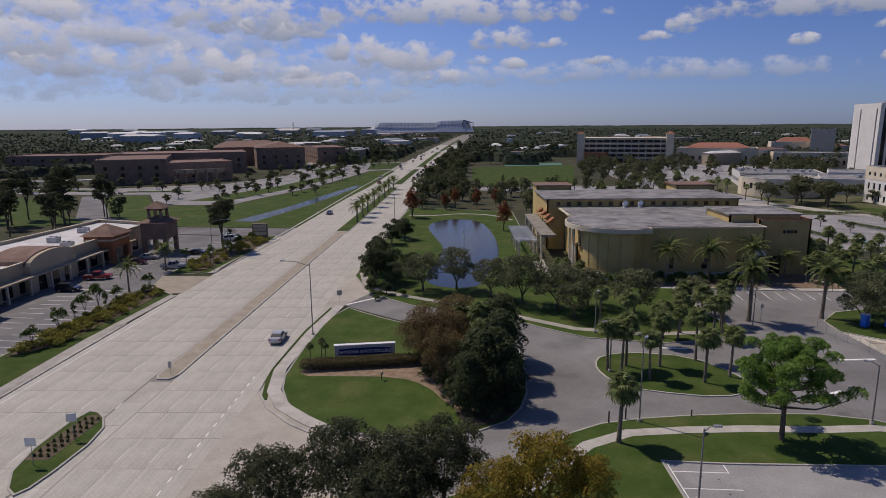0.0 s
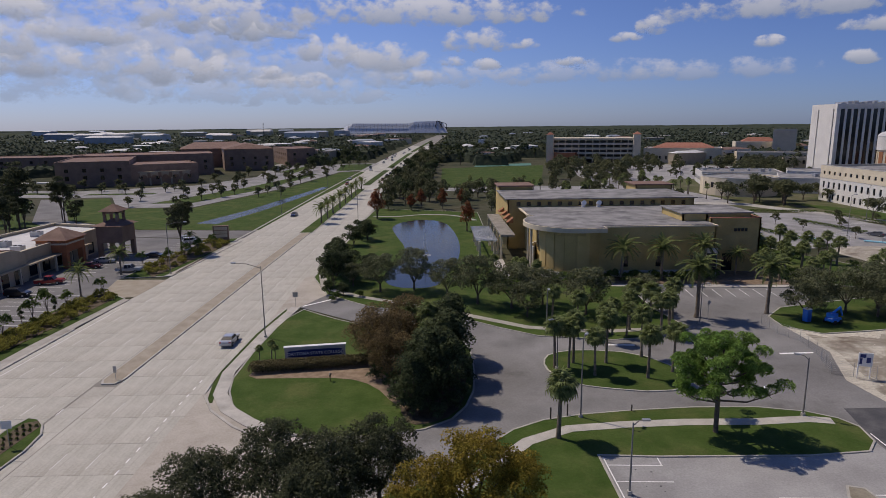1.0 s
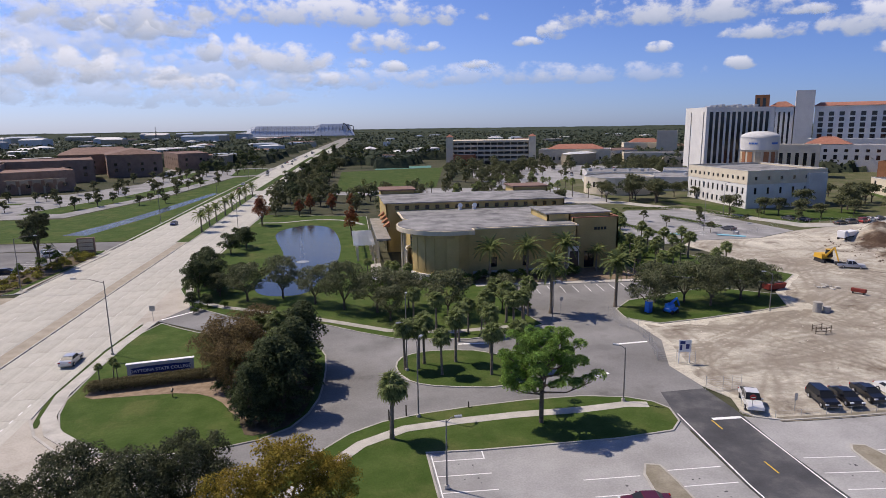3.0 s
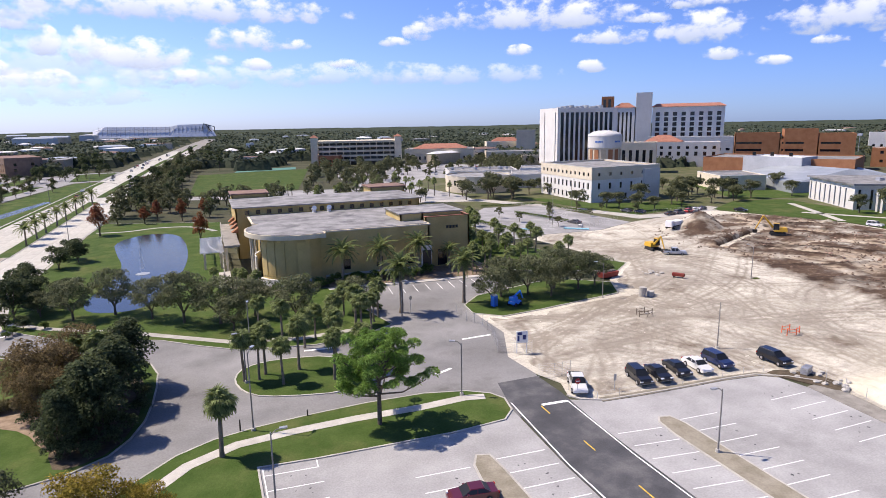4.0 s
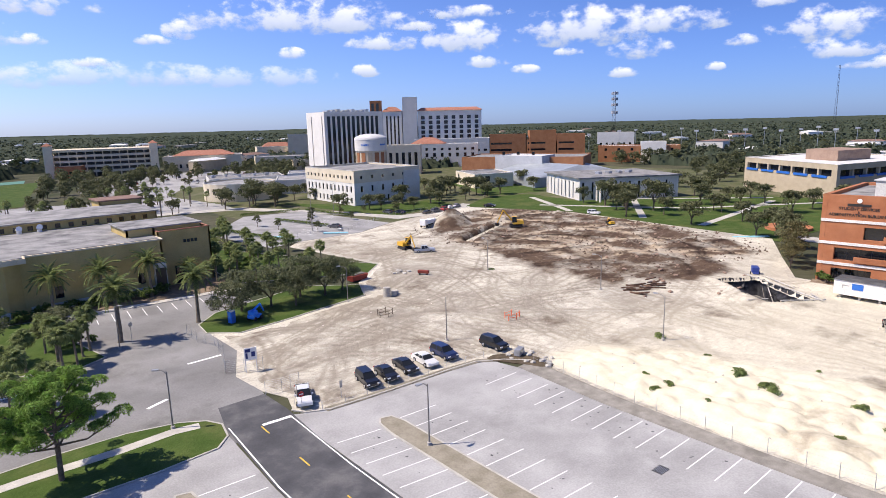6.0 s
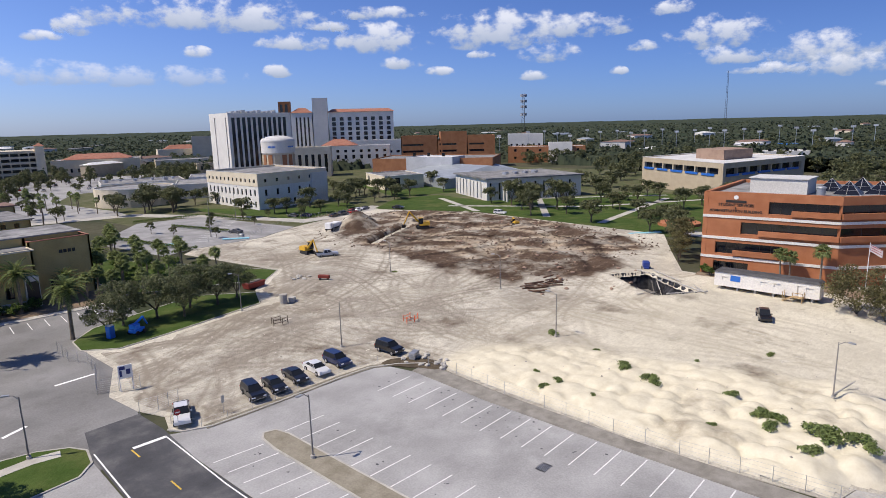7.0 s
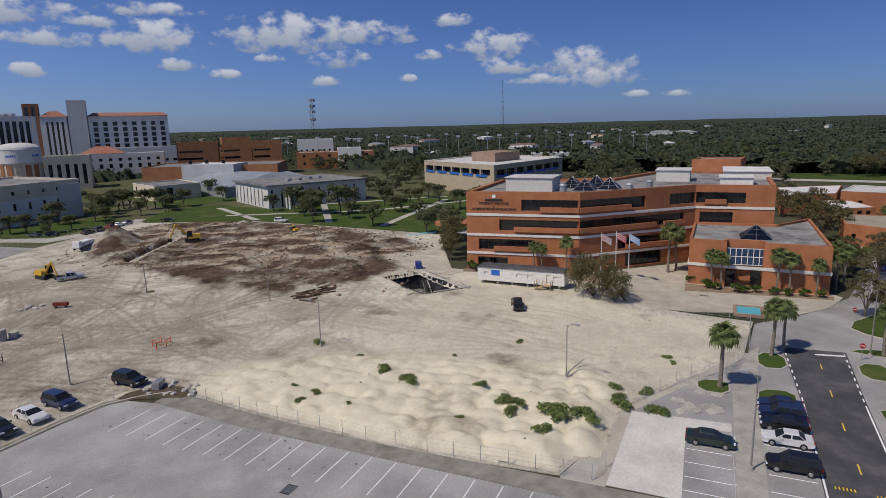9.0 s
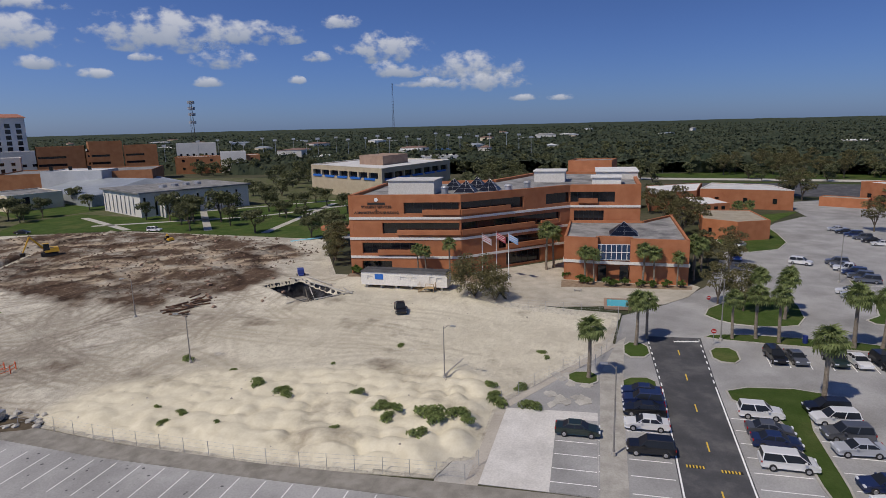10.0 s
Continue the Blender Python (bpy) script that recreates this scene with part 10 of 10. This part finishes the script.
strip("road", [(420, 30), (406, -50), (396, -114), (380, -190)], 11, 0.0, 0.05, CONCRETE, "pale avenue beyond the brick halls", "road")
lawn([(390, -60), (382, -112), (366, -190), (356, -190), (378, -112), (384, -60)], "grass verge along the avenue", 0.06, False)
lawn([(414, -50), (404, -114), (388, -190), (430, -190), (450, -110), (440, -50)], "grass field beyond the avenue", 0.04, False)
patch("parking_lot", [(325, -66), (380, -60), (374, -150), (316, -150)], 0.0, 0.04, DARK_ASPHALT, "dark asphalt car park behind the halls", "parking lot")
block("admin_rear_wing", "rear brick wing of the college office", [(232, 3), (256, 0), (262, -22), (233, -24)], 14, BRICK, WHITE_ROOF, None, parapet=0.5)
block("brick_tower", "square brick stair tower behind the office", [(250, -6), (262, -8), (263, -22), (251, -20)], 20, BRICK, GRAVEL_ROOF, None, parapet=0.4)
for args in (("clinic_building", "tan clinic with a red hipped roof", [(187, 531), (245, 510), (262, 548), (204, 569)], 12.5, CREAM), ("clinic_building", "cream clinic with a red hipped roof", [(300, 600), (340, 585), (350, 612), (310, 627)], 15, CREAM), ("clinic_building", "banded tan clinic block", [(321, 573), (338, 564), (348, 582), (331, 591)], 27, CREAM), ("clinic_building", "long low tan clinic", [(255, 505), (330, 475), (340, 500), (265, 530)], 9.5, CREAM), ("clinic_building", "low tan clinic wing", [(262, 450), (330, 425), (336, 440), (268, 466)], 8, STUCCO_TAN)):
    ob = block(*args[:4], args[4], GRAVEL_ROOF, {0: lambda L: row_of(int(L / 5), L, 1.6, 3, 6)}, thick=0.5)
    if "hipped" in args[1]:
        q = offset(ccw(args[2]), -8)
        hip_roof(ob, q, args[3] + 0.1, 4.0, TILE_ROOF, 2, 0.6)
for poly, h, w, lab in (([(559, 373), (580, 344), (600, 360), (580, 388)], 21, WHITE_WALL, "white office block far behind the campus"), ([(454, 297), (487, 244), (505, 256), (472, 308)], 13, ORANGE_BRICK, "low brick school far behind the campus"), ([(470, 268), (480, 252), (492, 260), (482, 276)], 16, WHITE_WALL, "white hall far behind the campus"), ([(500, 120), (520, 90), (535, 100), (515, 130)], 9, WHITE_WALL, "low white hall behind the trees"), ([(112, 540), (128, 532), (134, 546), (118, 552)], 9, BRICK, "low brick house before the garage")):
    block("far_building", lab, poly, h, w, WHITE_ROOF, {0: lambda L: row_of(6, L, 2, 3, 5) + (row_of(6, L, 2, 9, 11) if L > 20 else []), 3: lambda L: row_of(4, L, 2, 3, 5)}, thick=0.5)
gh = random.Random(31)
for k in range(150):
    a = radians(gh.uniform(-24, 118)) if k > 60 else radians(gh.uniform(84, 122))
    d = gh.uniform(520, 1900)
    x, y = 20 + d * math.cos(a), d * math.sin(a)
    if abs(x - cx(y)) < 45 or any(edge_distance(b, np.array([x]), np.array([y]))[0] > -20 for b in BUILT):
        continue
    w, l, h = gh.uniform(7, 24), gh.uniform(12, 46), gh.uniform(7, 12)
    ob = thing("far_house", "pale low building among distant trees", "building", pose(x, y, 0, 0, 0, gh.uniform(0, 180)), "distant buildings")
    bm = bmesh.new()
    box(bm, -l / 2, l / 2, -w / 2, w / 2, 0, h)
    part("wall", bm, gh.choice((WHITE_WALL, CREAM, STUCCO_TAN, WHITE_WALL)), ob)
    hip_roof(ob, [(-l / 2, -w / 2), (l / 2, -w / 2), (l / 2, w / 2), (-l / 2, w / 2)], h, gh.uniform(0.4, 2.5), gh.choice((WHITE_ROOF, WHITE_ROOF, METAL_ROOF, GRAVEL_ROOF, BROWN_ROOF)), 0.4, 0.6)

for k in range(18):
    a, d = radians(gh.uniform(97, 124)), gh.uniform(1100, 2400)
    x, y = 20 + d * math.cos(a), d * math.sin(a)
    ob = thing("far_hangar", "long white hangar on the skyline", "building", pose(x, y, 0, 0, 0, gh.uniform(-12, 12)), "skyline hangars")
    l, w, h = gh.uniform(30, 80), gh.uniform(20, 40), gh.uniform(13, 17) + d * 0.003
    bm = bmesh.new()
    box(bm, -l / 2, l / 2, -w / 2, w / 2, 0, h)
    part("wall", bm, gh.choice((WHITE_WALL, STUCCO_TAN, METAL_ROOF)), ob)
    hip_roof(ob, [(-l / 2, -w / 2), (l / 2, -w / 2), (l / 2, w / 2), (-l / 2, w / 2)], h, 3, gh.choice((WHITE_ROOF, METAL_ROOF)), 0.4, 0.9)


def mast(x, y, h, w, label, platforms=()):
    ob = thing("radio_mast", label, "mast", pose(x, y, 0))
    bm = bmesh.new()
    n = int(h / (w * 2.2))
    for i in range(3):
        a = 2.094 * i
        tube(bm, (w * math.cos(a), w * math.sin(a), 0), (w * 0.35 * math.cos(a), w * 0.35 * math.sin(a), h), 0.16, 0.12, 4)
    for k in range(n):
        for i in range(3):
            t0, t1 = k / n, (k + 1) / n
            r0, r1 = w * (1 - 0.65 * t0), w * (1 - 0.65 * t1)
            a, b = 2.094 * i, 2.094 * (i + 1)
            tube(bm, (r0 * math.cos(a), r0 * math.sin(a), h * t0), (r1 * math.cos(b), r1 * math.sin(b), h * t1), 0.08, 0.08, 3, False)
    part("lattice", bm, DARK_METAL, ob)
    for z in platforms:
        for i in range(12):
            bm = bmesh.new()
            a = 2 * math.pi * i / 12
            box(bm, w * 0.9 * math.cos(a) - 0.5, w * 0.9 * math.cos(a) + 0.5, w * 0.9 * math.sin(a) - 0.5, w * 0.9 * math.sin(a) + 0.5, z - 1.4, z + 1.4)
            part("antenna", bm, STEEL, ob)
    return ob


mast(609.5, 388.0, 63, 3.2, "grey lattice phone mast hung with antennas", (61, 55, 49, 41))
mast(1082, 326, 104, 2.4, "very tall thin lattice radio mast")
mast(-230, 900, 38, 1.6, "thin lattice mast on the skyline")
for k in range(26):
    a, d = radians(4 + k * 1.25), 560 + 170 * ((k * 7) % 5) / 5
    x, y = 20 + d * math.cos(a), d * math.sin(a)
    ob = thing("floodlight", "tall sports ground floodlight over the trees", "floodlight", pose(x, y, 0), "sports floodlights")
    bm = bmesh.new()
    tube(bm, (0, 0, 0), (0, 0, 21 + k % 4), 0.28, 0.16, 6)
    part("pole", bm, STEEL, ob)
    bm = bmesh.new()
    box(bm, -0.3, 0.3, -1.8, 1.8, 19.6 + k % 4, 21.2 + k % 4)
    part("lamp_bank", bm, STEEL, ob)
for x, y, w in ((655, 255, 30), (610, 80, 26), (690, 140, 34), (560, 60, 20)):
    ob = thing("shelter", "bright blue roofed shelter by the sports ground", "shelter", pose(x, y, 0, 0, 0, 110))
    bm = bmesh.new()
    box(bm, -w / 2, w / 2, -5, 5, 0, 5)
    part("wall", bm, WHITE_WALL, ob)
    hip_roof(ob, [(-w / 2, -5), (w / 2, -5), (w / 2, 5), (-w / 2, 5)], 5, 2.4, BLUE_PAINT, 0.8, 0.7)

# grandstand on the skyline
stand_ = thing("grandstand", "huge steel grandstand on the skyline, paled as by haze", "grandstand")
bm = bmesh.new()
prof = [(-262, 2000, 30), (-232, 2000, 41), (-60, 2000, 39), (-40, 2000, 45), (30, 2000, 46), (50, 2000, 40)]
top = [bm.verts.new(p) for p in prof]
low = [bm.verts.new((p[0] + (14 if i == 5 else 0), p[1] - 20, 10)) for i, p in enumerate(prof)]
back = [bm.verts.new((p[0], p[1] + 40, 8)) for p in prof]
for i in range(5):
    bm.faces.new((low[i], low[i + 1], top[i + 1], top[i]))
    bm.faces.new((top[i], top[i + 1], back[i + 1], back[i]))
# Distance haze is put into the cladding colour, paler and bluer.
part("seating", bm, material("hazed grandstand cladding", (0.46, 0.5, 0.56), (0.56, 0.6, 0.65), 30, 0.7, 0.0, 6), stand_)
bm = bmesh.new()
for i in range(26):
    x = -250 + i * 11.5
    tube(bm, (x, 1979, 5), (x + 4, 1996, 40), 0.8, 0.8, 4)
    tube(bm, (x, 1979, 30), (x + 11.5, 1985, 34), 0.5, 0.5, 4)
part("truss", bm, STEEL, stand_)
bm = bmesh.new()
for p, q in (((30, 1990, 47), (60, 1990, 38)), ((60, 1990, 38), (60, 1990, 8)), ((36, 1990, 44), (58, 1990, 14)), ((30, 1990, 47), (20, 1990, 10)), ((44, 1990, 42), (44, 1990, 8))):
    tube(bm, p, q, 1.4, 1.4, 4)
part("end_frame", bm, DARK_METAL, stand_)

# ---- clouds, far backdrop ----
def cloud_material(name="cloud", most=0.9):
    m = bpy.data.materials.new(name)
    m.use_nodes = True
    n, l = m.node_tree.nodes, m.node_tree.links
    n.clear()
    uv = n.new("ShaderNodeTexCoord")
    geo = n.new("ShaderNodeObjectInfo")
    seed = n.new("ShaderNodeMath")
    seed.operation = "MULTIPLY"
    seed.inputs[1].default_value = 90
    l.new(geo.outputs["Random"], seed.inputs[0])
    att = n.new("ShaderNodeAttribute")
    att.attribute_name = "spread"
    tex = n.new("ShaderNodeTexNoise")
    tex.noise_dimensions = "4D"
    tex.inputs["Scale"].default_value, tex.inputs["Detail"].default_value, tex.inputs["Roughness"].default_value = 0.68, 8, 0.56
    l.new(att.outputs["Vector"], tex.inputs["Vector"])
    l.new(seed.outputs[0], tex.inputs["W"])
    sep = n.new("ShaderNodeSeparateXYZ")
    l.new(uv.outputs["UV"], sep.inputs[0])

    def calc(op, a, b=None, c=None):
        x = n.new("ShaderNodeMath")
        x.operation = op
        for i, v in enumerate((a, b, c)):
            if v is None:
                continue
            if isinstance(v, (int, float)):
                x.inputs[i].default_value = v
            else:
                l.new(v, x.inputs[i])
        return x.outputs[0]

    ux = calc("SUBTRACT", calc("MULTIPLY", sep.outputs["X"], 2.0), 1.0)
    vy = calc("SUBTRACT", calc("MULTIPLY", sep.outputs["Y"], 2.0), 0.75)
    low_ = calc("MULTIPLY", calc("MINIMUM", vy, 0.0), 1.9)
    r2 = calc("ADD", calc("MULTIPLY", ux, ux), calc("ADD", calc("MULTIPLY", calc("MAXIMUM", vy, 0.0), calc("MAXIMUM", vy, 0.0)), calc("MULTIPLY", low_, low_)))
    body = calc("MULTIPLY_ADD", r2, -0.46, calc("MULTIPLY_ADD", tex.outputs["Fac"], 1.9, -0.55))
    a = n.new("ShaderNodeMapRange")
    a.interpolation_type = "SMOOTHSTEP"
    a.inputs["From Min"].default_value, a.inputs["From Max"].default_value = 0.05, 0.44
    l.new(body, a.inputs["Value"])
    edge = n.new("ShaderNodeMapRange")
    edge.interpolation_type = "SMOOTHSTEP"
    edge.inputs["From Min"].default_value, edge.inputs["From Max"].default_value, edge.inputs["To Min"].default_value, edge.inputs["To Max"].default_value = 0.75, 1.0, 1.0, 0.0
    l.new(r2, edge.inputs["Value"])
    alpha = calc("MULTIPLY", calc("MULTIPLY", a.outputs["Result"], edge.outputs["Result"]), most)
    # sunlit tops and grey undersides are put into the emission colour
    shade = n.new("ShaderNodeMapRange")
    shade.inputs["From Min"].default_value, shade.inputs["From Max"].default_value = -0.3, 0.62
    l.new(calc("MULTIPLY_ADD", tex.outputs["Fac"], 0.5, calc("SUBTRACT", vy, 0.25)), shade.inputs["Value"])
    col = n.new("ShaderNodeMixRGB")
    col.inputs["Color1"].default_value, col.inputs["Color2"].default_value = (0.4, 0.5, 0.68, 1), (0.86, 0.93, 1.08, 1)
    l.new(shade.outputs["Result"], col.inputs["Fac"])
    em = n.new("ShaderNodeEmission")
    em.inputs["Strength"].default_value = 0.72
    l.new(col.outputs["Color"], em.inputs["Color"])
    tr_ = n.new("ShaderNodeBsdfTransparent")
    mixs = n.new("ShaderNodeMixShader")
    l.new(alpha, mixs.inputs["Fac"])
    l.new(tr_.outputs["BSDF"], mixs.inputs[1])
    l.new(em.outputs["Emission"], mixs.inputs[2])
    out = n.new("ShaderNodeOutputMaterial")
    l.new(mixs.outputs["Shader"], out.inputs["Surface"])
    return m


CLOUDS_A = [(-18.4, 9.3, 13.7, 2.8), (-14.7, 8.2, 7.1, 1.6), (-22.7, 5.2, 9.7, 2.7), (-18.2, 4.8, 5.6, 1.9), (-5.1, 6.0, 7.4, 2.4), (-7.6, 6.5, 2.0, 2.4), (4.0, 7.4, 5.9, 1.8), (-0.1, 9.8, 20.4, 2.1), (-12.0, 3.9, 6.8, 1.4), (-1.2, 4.3, 4.0, 1.1), (2.1, 5.5, 2.0, 0.8), (5.0, 5.3, 2.0, 0.8), (-34.7, 6.7, 7.2, 3.3), (-31.1, 5.1, 6.4, 2.1), (-28.1, 7.3, 6.2, 1.7), (-33.5, 8.7, 8.0, 1.6), (-13.9, 4.6, 3.3, 0.9), (-10.5, 6.7, 1.9, 1.9), (28.5, 9.3, 17.1, 2.3), (36.0, 7.2, 5.3, 1.2), (42.9, 7.6, 5.6, 2.3), (12.8, 5.4, 2.8, 0.7), (19.1, 8.2, 2.2, 1.4)]
CLOUDS_B = [(17.1, 7.2, 2.4, 0.7), (27.9, 6.3, 2.0, 0.8), (34.3, 4.9, 2.0, 1.0), (43.1, 9.5, 6.0, 0.9), (38.7, 8.5, 2.9, 0.8), (53.4, 8.1, 9.3, 2.8), (61.0, 8.0, 6.9, 1.6), (71.6, 6.8, 6.5, 2.1), (72.1, 4.9, 4.7, 1.2), (79.1, 5.1, 7.0, 2.0), (80.6, 3.8, 8.6, 1.5), (58.0, 5.9, 4.0, 1.4), (63.9, 4.1, 1.2, 0.6), (56.7, 4.0, 2.2, 0.7), (87.3, 2.1, 2.4, 0.5), (75.3, 3.7, 4.1, 0.7), (84.1, 2.2, 2.5, 0.5), (48.3, 4.6, 2.0, 0.7), (52.1, 5.9, 2.0, 0.6), (8.6, 6.9, 2.4, 0.8), (45.0, 5.4, 3.0, 0.9), (68.0, 8.8, 3.0, 1.0), (66, 6.0, 2.6, 0.8)]
CLOUD = cloud_material()
VEIL = cloud_material("thin cloud", 0.5)
VEILS = [(-30, 6, 24, 6), (-22, 8, 16, 4), (-10, 5.5, 18, 3), (-36, 10, 14, 4), (-16, 3.4, 22, 2.4), (2, 4.4, 16, 1.8), (14, 4.6, 14, 1.6), (24, 4.4, 12, 1.4)]
far_r = 4700.0
for az, el, w, h in VEILS + CLOUDS_A + CLOUDS_B:
    thin_ = (az, el, w, h) in VEILS
    w, h = w * 1.5, h * 1.9
    bm = bmesh.new()
    uvl = bm.loops.layers.uv.new("UVMap")
    spread_layer = bm.verts.layers.float_vector.new("spread")
    nx = 6
    rows_ = []
    for j in range(2):
        r_ = []
        for i in range(nx + 1):
            a_, e_ = radians(az + w * (i / nx - 0.5)), radians(el + h * (j - 0.5))
            v = bm.verts.new((20 + far_r * math.sin(a_) * math.cos(e_), far_r * math.cos(a_) * math.cos(e_), 33 + far_r * math.sin(e_)))
            v[spread_layer] = (w * (i / nx - 0.5) * 0.8, h * (j - 0.5) * 1.2, 0)
            r_.append(v)
        rows_.append(r_)
    for i in range(nx):
        f = bm.faces.new((rows_[0][i], rows_[0][i + 1], rows_[1][i + 1], rows_[1][i]))
        for lp, (uu, vv) in zip(f.loops, ((i / nx, 0), ((i + 1) / nx, 0), ((i + 1) / nx, 1), (i / nx, 1))):
            lp[uvl].uv = (uu, vv)
    far_r -= 3
    tagged(part("backdrop", bm, VEIL if thin_ else CLOUD), "thin pale veil of cloud low in the sky" if thin_ else "white fair-weather cloud far off in the sky", "cloud", kind="structure")
